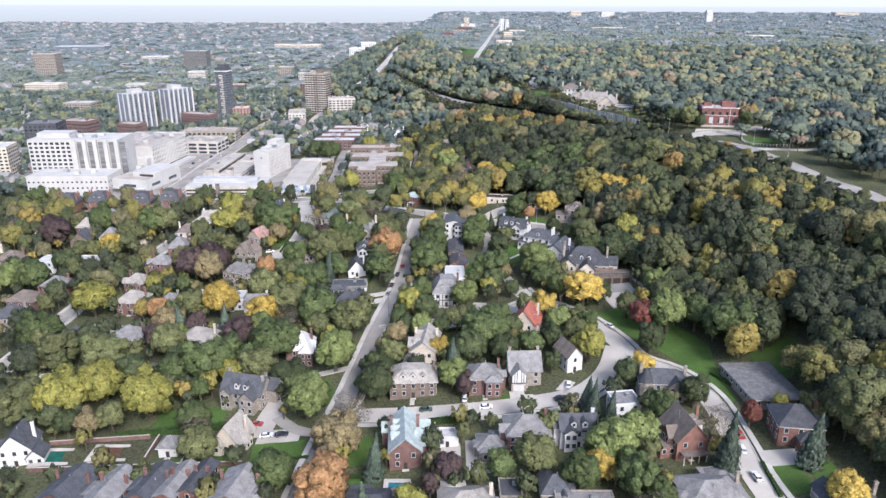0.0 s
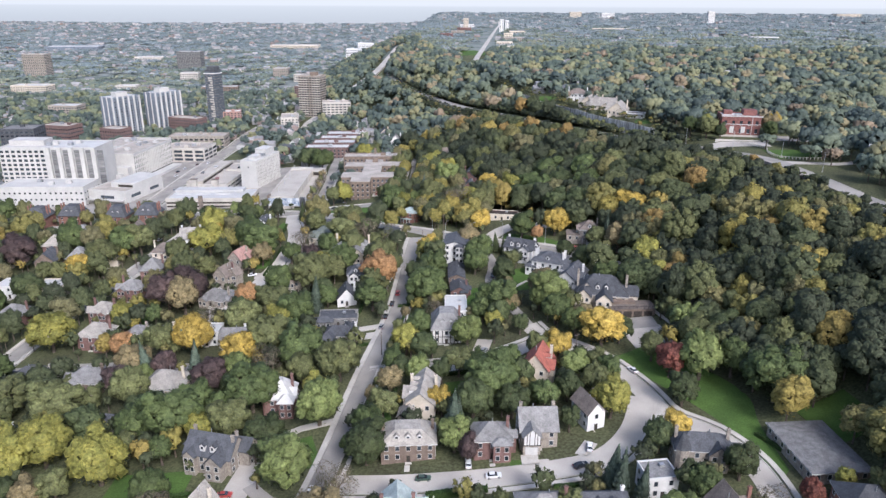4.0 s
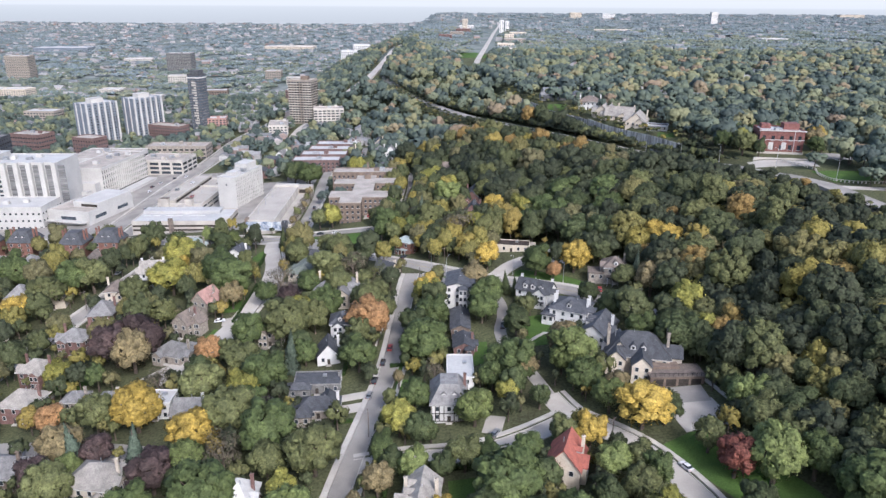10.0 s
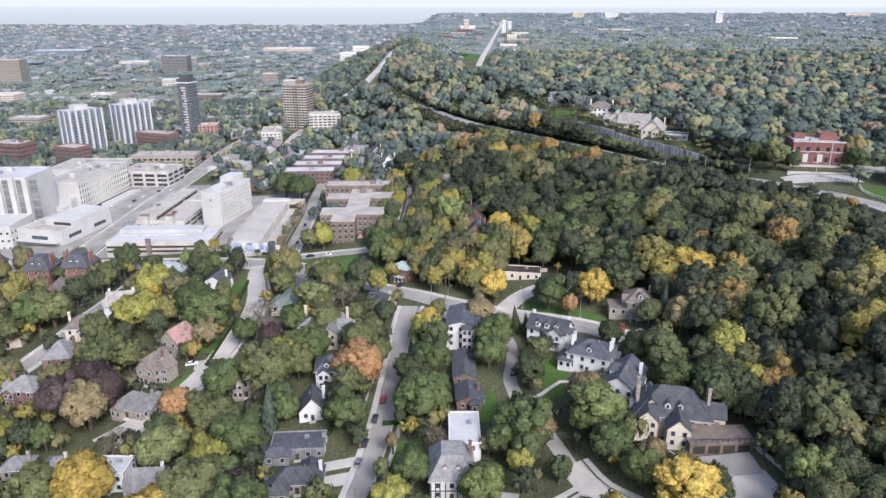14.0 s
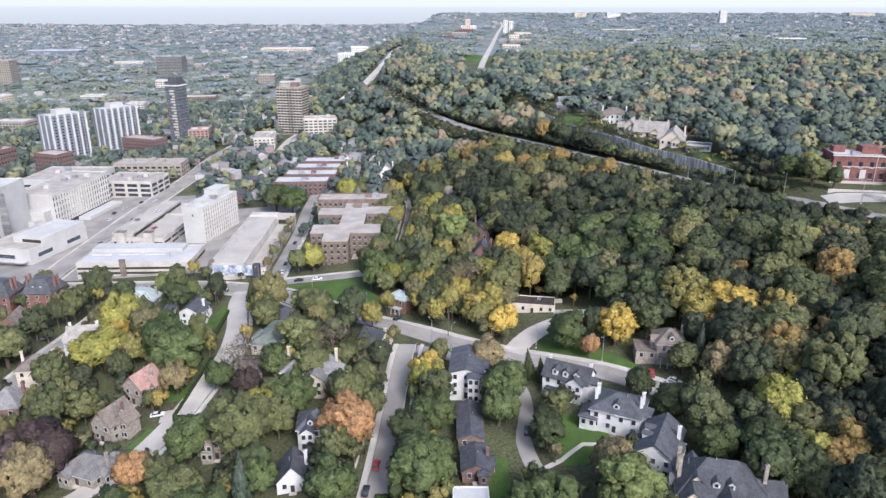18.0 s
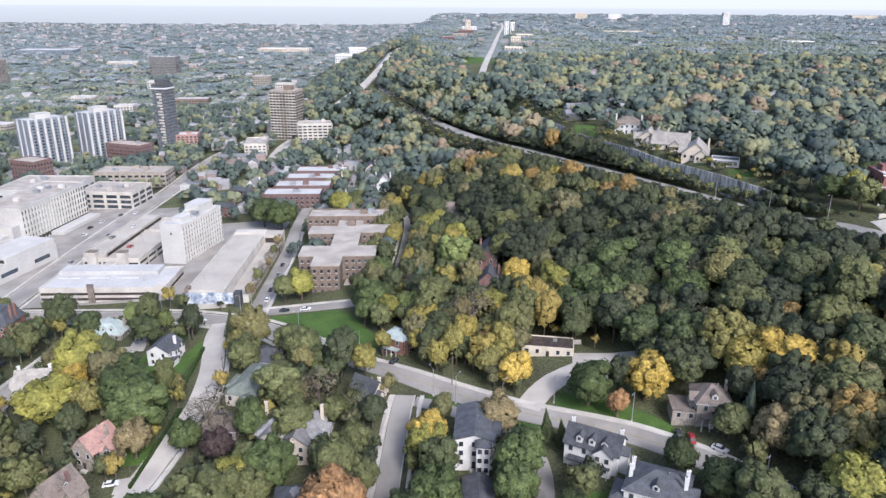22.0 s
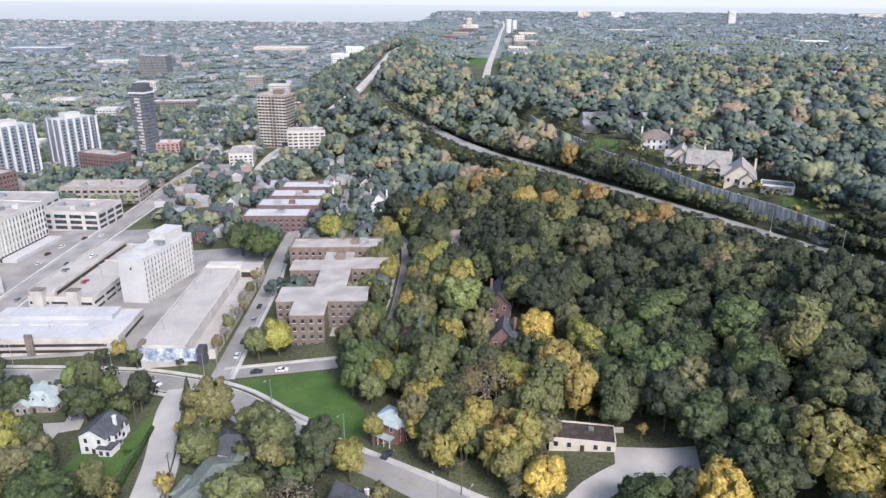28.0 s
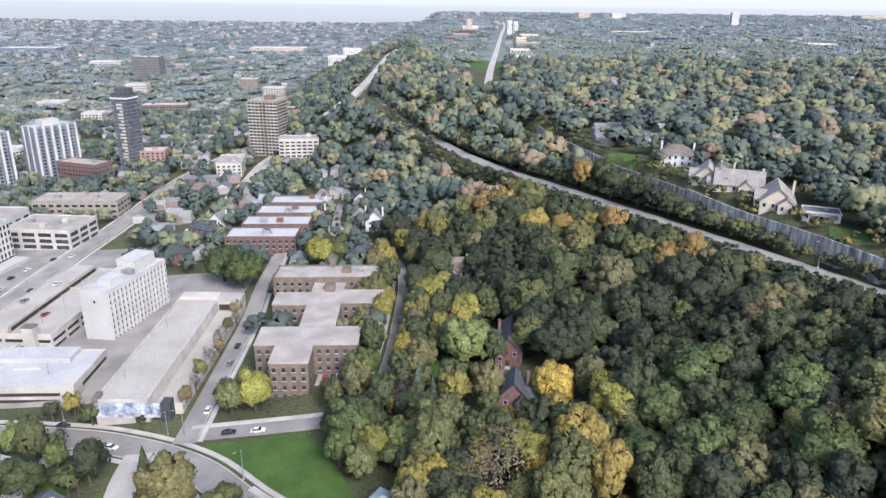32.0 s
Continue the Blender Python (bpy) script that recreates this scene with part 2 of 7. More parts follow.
def root(name, x, y, rot, label, category, group="", z=None, kind=""):
    ob = new(name)
    ob.matrix_basis = pose(x, y, ground(x, y) if z is None else z, 0, 0, rot)
    return tagged(ob, label, category, group, kind)


def quad_mesh(name, q, mats, tint=None, mi=None):
    """A mesh from an array of loose faces (n, corners, 3), with a tint a face; six columns add a soft leaf normal to each corner."""
    q = np.asarray(q, dtype=np.float32)
    n, c = q.shape[:2]
    me = bpy.data.meshes.new(name)
    me.vertices.add(c * n)
    me.vertices.foreach_set("co", np.ascontiguousarray(q[..., :3]).ravel())
    me.loops.add(c * n)
    me.loops.foreach_set("vertex_index", np.arange(c * n, dtype=np.int32))
    me.polygons.add(n)
    me.polygons.foreach_set("loop_start", np.arange(0, c * n, c, dtype=np.int32))
    for m in mats:
        me.materials.append(m)
    if mi is not None:
        me.polygons.foreach_set("material_index", np.ascontiguousarray(mi, dtype=np.int32))
    if tint is not None:
        at = me.attributes.new("tint", "FLOAT", "FACE")
        at.data.foreach_set("value", np.ascontiguousarray(tint, dtype=np.float32))
    if q.shape[2] == 6:
        at = me.attributes.new("soft", "FLOAT_VECTOR", "POINT")
        at.data.foreach_set("vector", np.ascontiguousarray(q[..., 3:]).ravel())
    me.update(calc_edges=True)
    me.validate()
    return me


# ---- the lie of the land ----


def smooth(a, b, v):
    k = np.clip((v - a) / (b - a), 0, 1)
    return k * k * (3 - 2 * k)




def foot_x(y):
    return np.interp(y, (-400, 60, 150, 270, 340, 420, 500, 580, 700, 860, 960, 1450, 2200, 5000), (300, 150, 118, 96, 84, 52, 18, -20, -45, -95, -190, -240, -190, -60))


def brow_x(y):
    return np.interp(y, (-400, 200, 300, 380, 440, 508, 560, 680, 920, 1450, 2200, 5000), (420, 225, 194, 186, 176, 144, 124, 82, 40, -45, -70, 0))


def ground_z(x, y):
    x, y = np.asarray(x, float), np.asarray(y, float)
    flat = np.where(x > 0, 0.085 * x, -27 * np.tanh(-0.093 * x / 27))
    low = flat + np.interp(y, (60, 240, 320, 405, 470, 600, 1200, 2500, 5000), (-8, -5, -2, 5, 2, 1.5, 0, 2, 26))
    top = 45 + np.interp(y, (0, 1500, 3000, 5000), (0, 1, 5, 27))
    f, b = foot_x(y), brow_x(y)
    u = (x - f) / (b - f)
    bench = smooth(440, 500, y) * (1 - smooth(780, 900, y))
    plain = np.interp(u, (0, 0.08, 0.75, 0.92, 1.05), (0, 0.05, 0.8, 0.96, 1))
    plain = plain + (np.interp(u, (0, 0.08, 0.4, 0.75, 0.92, 1.05), (0, 0.1, 0.56, 0.88, 0.97, 1)) - plain) * smooth(780, 900, y)
    cut = np.interp(u, (0, 0.1, 0.6, 0.72, 0.76, 0.90, 0.95, 0.975, 1.03), (0, 0.03, 0.40, 0.58, 0.70, 0.71, 0.74, 0.97, 1))
    s = plain + (cut - plain) * bench
    low = np.minimum(low, top)
    return low + (top - low) * s


def steps(*runs):
    return np.concatenate([np.arange(a, b, s, dtype=float) for a, b, s in runs])


GX = steps((-4200, -1400, 140), (-1400, -420, 28), (-420, 320, 6), (320, 900, 20), (900, 4300, 170))
GY = steps((-300, 60, 30), (60, 720, 6), (720, 1500, 13), (1500, 2600, 50), (2600, 4960, 147))
GZ = ground_z(*np.meshgrid(GX, GY))
CLIFF_ROAD = [(205, 225, 42.9), (194, 262, 42.9), (186, 300, 43.9), (181, 340, 43.7), (178, 375, 44.0), (174, 402, 44.3), (161, 432, 43.0), (145, 464, 40.0), (132, 494, 36.1), (112, 531, 35.6), (83, 584, 34.2), (56, 641, 31.5), (31, 692, 29.0), (8, 750, 27.0), (-15, 824, 25.2), (-50, 959, 24.2), (-79, 1083, 23.8)]   # (x, y, height)


def shelve():
    """Cuts a level shelf for the cliff road into the hillside."""
    xx, yy = np.meshgrid(GX, GY)
    ry = np.arange(440, CLIFF_ROAD[-1][1], 3.0)
    p = np.array(CLIFF_ROAD)
    rx, rz = np.interp(ry, p[:, 1], p[:, 0]), np.interp(ry, p[:, 1], p[:, 2])
    for j in np.where((GY > 446) & (GY < ry[-1] - 6))[0]:
        d = np.hypot(xx[j][:, None] - rx[None], yy[j][:, None] - ry[None])
        near = d.argmin(1)
        k = (1 - smooth(7.0, 15.0, d.min(1))) * smooth(446, 490, GY[j])
        GZ[j] += (rz[near] - GZ[j]) * k


shelve()


def ground(x, y):
    """The height of the ground sheet at (x, y), between its grid lines."""
    i = np.clip(np.searchsorted(GX, x) - 1, 0, len(GX) - 2)
    j = np.clip(np.searchsorted(GY, y) - 1, 0, len(GY) - 2)
    u, v = (x - GX[i]) / (GX[i + 1] - GX[i]), (y - GY[j]) / (GY[j + 1] - GY[j])
    z = (GZ[j, i] * (1 - u) + GZ[j, i + 1] * u) * (1 - v) + (GZ[j + 1, i] * (1 - u) + GZ[j + 1, i + 1] * u) * v
    return float(z) if np.ndim(z) == 0 else z


def sheet():
    nx, ny = len(GX), len(GY)
    xx, yy = np.meshgrid(GX, GY)
    v = np.stack([xx, yy, GZ], -1).reshape(-1, 3)
    k = np.arange(nx * ny).reshape(ny, nx)
    f = np.stack([k[:-1, :-1], k[:-1, 1:], k[1:, 1:], k[1:, :-1]], -1).reshape(-1, 4)
    me = bpy.data.meshes.new("ground")
    me.from_pydata(v.tolist(), [], f.tolist())
    me.polygons.foreach_set("use_smooth", [True] * len(f))
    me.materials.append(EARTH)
    me.materials.append(FAR_HAZE_EARTH)
    # beyond y = 1300 the sheet takes the haze-coloured material
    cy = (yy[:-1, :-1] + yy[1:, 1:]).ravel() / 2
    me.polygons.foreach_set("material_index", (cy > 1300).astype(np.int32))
    return tagged(new("ground", me), "leaf-strewn ground rising from the lower town to the plateau", "ground", kind="structure")


sheet()

# a glowing sheet at the limit of sight: lake, haze and sky as colour
back = bpy.data.materials.new("lake_and_sky_haze")
back.use_nodes = True
nn, ll = back.node_tree.nodes, back.node_tree.links
nn.remove(nn["Principled BSDF"])
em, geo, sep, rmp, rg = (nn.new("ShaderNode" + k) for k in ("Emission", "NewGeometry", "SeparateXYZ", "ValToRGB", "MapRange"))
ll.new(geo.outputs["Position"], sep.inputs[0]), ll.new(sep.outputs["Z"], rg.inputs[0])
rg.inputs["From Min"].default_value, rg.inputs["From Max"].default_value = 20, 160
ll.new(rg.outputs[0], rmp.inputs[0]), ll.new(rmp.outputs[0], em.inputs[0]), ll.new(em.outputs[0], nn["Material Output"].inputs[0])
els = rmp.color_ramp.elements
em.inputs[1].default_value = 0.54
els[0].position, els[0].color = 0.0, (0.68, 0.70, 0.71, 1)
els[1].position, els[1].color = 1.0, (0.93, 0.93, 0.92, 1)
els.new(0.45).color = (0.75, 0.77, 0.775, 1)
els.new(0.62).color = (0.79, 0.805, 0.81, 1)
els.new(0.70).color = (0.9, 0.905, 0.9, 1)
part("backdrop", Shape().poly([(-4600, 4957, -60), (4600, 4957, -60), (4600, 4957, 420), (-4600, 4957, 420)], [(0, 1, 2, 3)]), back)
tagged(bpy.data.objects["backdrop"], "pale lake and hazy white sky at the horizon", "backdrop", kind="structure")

# ---- roads, pavements, lawns ----
KEEP_OFF = [(-126, 189, 8), (-107, 190, 8), (-116, 183, 6), (-13, 165, 5), (33, 274, 5), (170, 456, 12), (182, 452, 12), (196, 452, 10), (178, 440, 10)]   # (x, y, radius) that trees leave free
WAYS = []       # (points, half width)


def curve_through(pts, step=4.0):
    """Points every few metres on a smooth line through pts."""
    p = np.array([pts[0], *pts, pts[-1]], float)
    out = []
    for k in range(1, len(p) - 2):
        n = max(1, int(np.linalg.norm(p[k + 1] - p[k]) / step))
        for s in np.arange(n) / n:
            a, b, c, d = p[k - 1], p[k], p[k + 1], p[k + 2]
            out.append(0.5 * (2 * b + (c - a) * s + (2 * a - 5 * b + 4 * c - d) * s * s + (3 * b - a - 3 * c + d) * s ** 3))
    out.append(p[-1])
    return np.array(out)


def ribbon(name, pts, width, material, lift, label, category="road", offset=0.0, drop=0.6, level=False, dash=0.0, parent=None, kind="structure", at_z=None):
    """A strip of ground cover along a line, with an edge that drops to the ground."""
    line = curve_through(pts)
    d = np.gradient(line, axis=0)
    d /= np.linalg.norm(d, axis=1)[:, None] + 1e-9
    side = np.stack([d[:, 1], -d[:, 0]], 1)
    cuts = np.linspace(-width / 2, width / 2, max(2, int(width / 3) + 1)) + offset
    mid = ground(line[:, 0], line[:, 1])
    if at_z is not None:
        mid, level = np.full(len(line), at_z), True
    rows = []
    for w in cuts:
        q = line + side * w
        rows.append(np.column_stack([q, (mid if level else np.maximum(ground(q[:, 0], q[:, 1]), mid - 0.5)) + lift]))
    first, last = rows[0].copy(), rows[-1].copy()
    first[:, 2] -= drop
    last[:, 2] -= drop
    grid = np.stack([first, *rows, last], 1)
    n, m = grid.shape[:2]
    s = Shape()
    k = np.arange(n * m).reshape(n, m)
    faces = []
    for r in range(n - 1):
        if dash and int(r * 4 / dash) % 2:
            continue
        faces += [(k[r, c], k[r, c + 1], k[r + 1, c + 1], k[r + 1, c]) for c in range(m - 1)]
    s.poly(grid.reshape(-1, 3), [tuple(int(i) for i in f) for f in faces])
    ob = part(name, s, material, parent)
    if parent is None:
        tagged(ob, label, category, kind=kind)
    return ob


def street(name, pts, width, material, label, walks=(), level=False, drop=0.6, lift=0.16, clear=0.0, at_z=None):
    """A carriageway with raised pavements; walks are offsets of their middles."""
    WAYS.append((curve_through(pts, 6), clear or width / 2 + 1.0))
    ob = ribbon(name, pts, width, material, lift, label, level=level, drop=drop, at_z=at_z)
    for w in walks:
        ribbon("pavement", pts, 1.6, CONCRETE, lift + 0.14, "pale concrete pavement along the street", "pavement", offset=w, drop=0.5, level=level)
        sgn = 1 if w > 0 else -1
        ribbon("kerb", pts, 0.3, CONCRETE, lift + 0.16, "concrete kerb beside the carriageway", "kerb", offset=sgn * (width / 2 + 0.15), drop=0.5, level=level)
    return ob


def patch(name, x, y, w, d, rot, material, label, category, lift=0.1, cells=3.0, free=True):
    """A piece of ground cover draped on the land: w along its own x, d along its y."""
    nx, ny = max(2, int(w / cells) + 1), max(2, int(d / cells) + 1)
    c, s = math.cos(radians(rot)), math.sin(radians(rot))
    u, v = np.meshgrid(np.linspace(-w / 2, w / 2, nx), np.linspace(-d / 2, d / 2, ny))
    px, py = x + c * u - s * v, y + s * u + c * v
    pz = ground(px, py) + lift
    top = np.stack([px, py, pz], -1).reshape(-1, 3)
    k = np.arange(nx * ny).reshape(ny, nx)
    faces = [(k[j, i], k[j, i + 1], k[j + 1, i + 1], k[j + 1, i]) for j in range(ny - 1) for i in range(nx - 1)]
    rim = np.concatenate([k[0, :], k[1:, -1], k[-1, -2::-1], k[-2:0:-1, 0]])
    low = top[rim] - (0, 0, 0.5)
    n0 = len(top)
    faces += [(rim[i], rim[(i + 1) % len(rim)], n0 + (i + 1) % len(rim), n0 + i)[::-1] for i in range(len(rim))]
    sh = Shape().poly(np.concatenate([top, low]), [tuple(int(i) for i in f) for f in faces])
    if free:
        r = min(w, d) / 2
        for t in np.arange(-max(w, d) / 2 + r, max(w, d) / 2 - r + 0.1, max(r, 1)):
            du, dv = (t, 0) if w >= d else (0, t)
            KEEP_OFF.append((x + c * du - s * dv, y + s * du + c * dv, r))
    return tagged(part(name, sh, material), label, category, kind="structure")


def between(name, line_a, line_b, material, label, category, lift=0.12, rows=6):
    """A piece of ground cover draped between two lines of as many points."""
    pa, pb = curve_through(line_a, 3.0), curve_through(line_b, 3.0)
    n = max(len(pa), len(pb))
    at = lambda p: np.stack([np.interp(np.linspace(0, 1, n), np.linspace(0, 1, len(p)), p[:, i]) for i in (0, 1)], 1)
    pa, pb = at(pa), at(pb)
    t = np.linspace(0, 1, rows)[:, None, None]
    xy = pa[None] * (1 - t) + pb[None] * t
    z = ground(xy[..., 0], xy[..., 1]) + lift
    rim = np.full((rows, n), 0.0)
    rim[0] = rim[-1] = rim[:, 0] = rim[:, -1] = 0.12
    v = np.concatenate([xy, (z - rim)[..., None]], -1).reshape(-1, 3)
    k = np.arange(rows * n).reshape(rows, n)
    f = [(int(k[j, i]), int(k[j, i + 1]), int(k[j + 1, i + 1]), int(k[j + 1, i])) for j in range(rows - 1) for i in range(n - 1)]
    if (pa[-1] - pa[0])[0] * (pb[0] - pa[0])[1] - (pa[-1] - pa[0])[1] * (pb[0] - pa[0])[0] < 0:
        f = [q[::-1] for q in f]
    for i in range(0, n, 2):
        half = float(np.linalg.norm(pb[i] - pa[i])) / 2
        KEEP_OFF.append(((pa[i][0] + pb[i][0]) / 2, (pa[i][1] + pb[i][1]) / 2, half * 0.9))
    return tagged(part(name, Shape().poly(v, f), material), label, category, kind="structure")


A = [(-47, 110), (-40, 176), (-34, 216), (-29, 258), (-20.5, 315), (-16.5, 380), (-15, 394)]
B = [(-420, 500), (-300, 496), (-201, 488), (-132, 479), (-100, 470), (-76, 457), (-57, 439), (-41, 425)]
BE = [(-60, 442), (-41, 425), (-31.5, 417.5), (-14, 404), (-1.5, 394.8), (10, 387.6), (21, 381.2), (29, 377.6), (40, 372.8), (50.5, 367.6), (61, 360.2), (69.5, 353), (77, 344.5), (86, 331), (97, 312), (104, 290)]
street("road_main", A, 6.2, ASPHALT, "worn grey asphalt street running straight between gardens", (), lift=0.36)
ribbon("pavement", A, 1.9, CONCRETE, 0.5, "pale beige concrete pavement along the straight street", "pavement", offset=-4.2, drop=0.5)
ribbon("kerb", A, 0.3, CONCRETE, 0.5, "concrete kerb beside the carriageway", "kerb", offset=3.25, drop=0.5)
ribbon("pavement", A, 1.3, CONCRETE, 0.46, "pale beige concrete pavement along the straight street", "pavement", offset=5.6, drop=0.5)
street("road_cross", B, 9.6, ASPHALT, "wide grey asphalt road curving along the foot of the slope", (-7.2, 6.9), lift=0.2)
street("road_cross_east", BE, 7.4, ASPHALT, "grey two-lane road passing under the wooded slope", (-4.95,), lift=0.21, clear=5.2)
WAYS[-1] = (WAYS[-1][0][WAYS[-1][0][:, 0] < 84], WAYS[-1][1])
KEEP_OFF += [(-188, 449, 9), (-207, 448, 9), (-241, 456, 9), (-262, 455, 9), (-222, 452, 8), (-22, 438, 8), (-30, 450, 9), (-40, 452, 12), (-55, 452, 12), (-53, 543, 12), (-55, 515, 15), (-38, 550, 9), (-67, 548, 9), (-59, 501, 9), (-42, 515, 8), (-70, 515, 8), (32, 408, 9), (46, 404, 9), (-62, 486, 7), (-48, 488, 7), (-72, 500, 6), (-29, 437, 7), (-66, 462, 8), (-50, 464, 8)]
YELLOW = mat("yellow_road_paint", (0.32, 0.27, 0.13), scale=0.5)
for o in (-0.12, 0.12):
    ribbon("lane_line", B, 0.1, YELLOW, 0.23, "worn yellow centre line", "lane line", offset=o, drop=0.02)
    ribbon("lane_line", BE, 0.1, YELLOW, 0.24, "worn yellow centre line", "lane line", offset=o, drop=0.02)
street("road_lawn", [(-84, 474.5), (-66, 475.5), (-48, 476.5), (-31, 478)], 6.6, ASPHALT, "short grey street between the apartment house and a lawn", (-4.6,), lift=0.24)
street("road_curve_west", [(-96, 466), (-94, 450), (-86, 420), (-83, 397), (-86, 375), (-90, 355), (-98, 335), (-112, 318)], 8, PALE_ROAD, "pale worn street winding between houses", (-5.6,), lift=0.36)
street("road_cross_low", [(-34, 203), (-12, 201), (12, 201), (33, 203), (47, 207), (58, 219), (65, 236)], 7.8, PALE_ROAD, "pale concrete-coloured residential street", (5.8,), lift=0.24)
street("road_loop", [(88, 120), (85, 155), (86, 175), (86, 198), (80, 214), (70, 225), (66, 240), (59, 257), (50, 269), (39, 280), (34, 292)], 6.8, PALE_ROAD, "pale street looping up between gardens", (5.2,), lift=0.2)
street("road_crescent", [(34, 292), (30, 306), (24, 322), (21.5, 336), (23.5, 348), (23.5, 359), (19.5, 371), (12, 376.6), (4, 381.6), (-5, 387.6), (-12, 391)], 4.6, ASPHALT, "shaded narrow crescent between gardens", (), lift=0.22)
street("road_short", [(-27, 262), (-12, 264), (2, 264), (14, 266), (28, 272), (38, 278)], 6.6, PALE_ROAD, "short pale cross street", (-5.4,), lift=0.24)
street("road_west", [(-182, 250), (-180, 290), (-176, 328), (-167, 360), (-158, 395), (-155, 440), (-155, 478)], 7, ASPHALT, "grey residential street with parked cars", (-5, 5), lift=0.36)
street("road_low_west", [(-178, 282), (-150, 283), (-120, 281), (-95, 276), (-80, 270)], 7, ASPHALT, "grey residential street under trees", (5,), lift=0.24)
street("road_hospital", [(-208, 496), (-211, 560), (-213, 640), (-213, 733), (-216, 830), (-205, 930), (-180, 1010), (-165, 1120)], 11, ASPHALT, "grey city street beside the hospital blocks", (-8, 8), lift=0.36)
street("road_apartment", [(-84, 470), (-85, 500), (-87, 558), (-91, 603), (-94, 680), (-100, 760)], 7, ASPHALT, "narrow grey street beside the garage", (5,), lift=0.36)
street("road_upper", [(-30, 478), (-26.5, 490), (-23, 537), (-24, 603), (-40, 640), (-66, 680), (-72, 740)], 4.6, ASPHALT, "narrow street lined with parked cars and trees", (-4.8,))
street("road_far_city", [(-160, 700), (-158, 800), (-162, 900), (-150, 1000)], 9, PALE_ROAD, "pale city street seen end-on", ())
ribbon("driveway", [(22.5, 383), (27, 390), (33, 396.5), (42, 402)], 8, PALE_ROAD, 0.3, "pale drive leading up to a walled yard", "driveway")
street("road_mountain", [(x, y) for x, y, z in CLIFF_ROAD], 9.6, ASPHALT, "grey two-lane road cut into the wooded slope", (), level=True, drop=4, lift=0.7, clear=5.4)
WAYS[-1] = (WAYS[-1][0][WAYS[-1][0][:, 1] < 790], WAYS[-1][1])
VERGE = (curve_through([(x - 11, y) for x, y, z in CLIFF_ROAD[6:15]], 6), 3.6)
WAYS.append(VERGE)
ribbon("driveway", [(176, 398), (190, 392), (206, 390), (222, 398)], 5, PALE_ROAD, 0.3, "pale drive on the plateau", "driveway")
WAYS.append((curve_through([(206, 262), (197, 300), (192, 340), (189, 375)], 6), 4.5))
street("road_plateau_far", [(36, 930), (46, 1060), (60, 1220), (97, 1604), (157, 2232), (215, 2814), (250, 3300)], 8, PALE_ROAD, "long pale avenue running to the horizon on the plateau", (), lift=0.8, drop=3, clear=14)
street("road_viaduct", [(-116, 960), (-110, 987), (-103, 1030), (-97, 1104), (-92, 1270), (-88, 1442), (-80, 1560)], 9.5, PALE_ROAD, "pale elevated roadway climbing the far slope", (), level=True, drop=12, lift=3.6, clear=12)
street("road_viaduct_low", [(-262, 1300), (-245, 1363), (-231, 1430), (-228, 1500), (-232, 1600)], 10, PALE_ROAD, "pale ramp far down the slope", (), level=True, drop=6, lift=3.0, clear=16)

# lawns, drives and lots
for k, (x, y, w, d, r) in enumerate([(-25, 183, 9, 14, 5), (-25, 166, 10, 12, 5), (-49, 186, 10, 9, 8), (-57, 186, 8, 9, 8), (-76, 181, 20, 9, 0), (-88, 207, 24, 14, 0), (-46, 218, 13, 16, 20), (-22, 240, 8, 18, 5), (8, 246, 14, 16, 5), (34, 189, 6, 8, 0), (23, 205, 8, 6, 0), (33, 273, 5, 8, 30)]):
    patch("lawn", x, y, w, d, r, LAWN, "short green mown lawn beside a house", "lawn")
between("lawn", [(-76, 467), (-66, 458), (-54, 445.5), (-38, 430), (-30, 424)], [(-75, 469.8), (-60, 470.6), (-46, 470.8), (-36, 455), (-25, 434)], LAWN, "broad bright green lawn beside the bend", "lawn", rows=9)
between("lawn", [(63, 263), (70.5, 247), (81.5, 227), (87.5, 211), (91, 192)], [(75, 269), (89, 253), (98, 234), (95.5, 217), (94.5, 196)], LAWN, "sweeping mown lawn beside the looping street", "lawn", rows=7)
between("grass_verge", [(-7, 387.6), (4, 380.8), (14, 374.6), (24, 369.6)], [(-9, 394.2), (4, 386.6), (16, 379.4), (26, 374.4)], LAWN, "narrow strip of mown grass between road and lane", "lawn", rows=4)
between("grass_verge", [(31, 381.5), (42, 376.6), (52, 371.4), (62, 364.4)], [(33, 391), (44, 386), (54, 380), (63, 371)], LAWN, "grass bank beside the road under trees", "lawn", rows=4)
for x, y, w, d, r in [(38, 336, 15, 22, 5), (-18, 322, 8, 14, 0), (-13, 300, 9, 16, 0), (117, 214, 15, 18, 10), (94, 157, 9, 12, 5), (104, 157, 8, 12, 5), (-95, 385, 7, 30, 5), (-100, 420, 9, 22, 5), (-95, 350, 7, 10, -20), (-142, 322, 16, 12, 0), (194, 416, 26, 22, 0), (90, 655, 16, 26, -18), (141, 528, 12, 14, -25), (20, 486, 22, 18, 0), (-3, 500, 14, 30, 0), (-100, 470, 12, 5, -12), (-375, 1030, 70, 56, 0), (25, 1250, 90, 120, 10), (-30, 1500, 80, 140, 10), (-28, 505, 9, 14, 0), (12, 322, 8, 16, 0)]:
    patch("lawn", x, y, w, d, r, LAWN, "green mown lawn between trees", "lawn", lift=0.13)
patch("parking_lot", 214, 462, 26, 16, -10, ASPHALT, "grey parking lot beside the brick villa", "parking lot", lift=0.14)
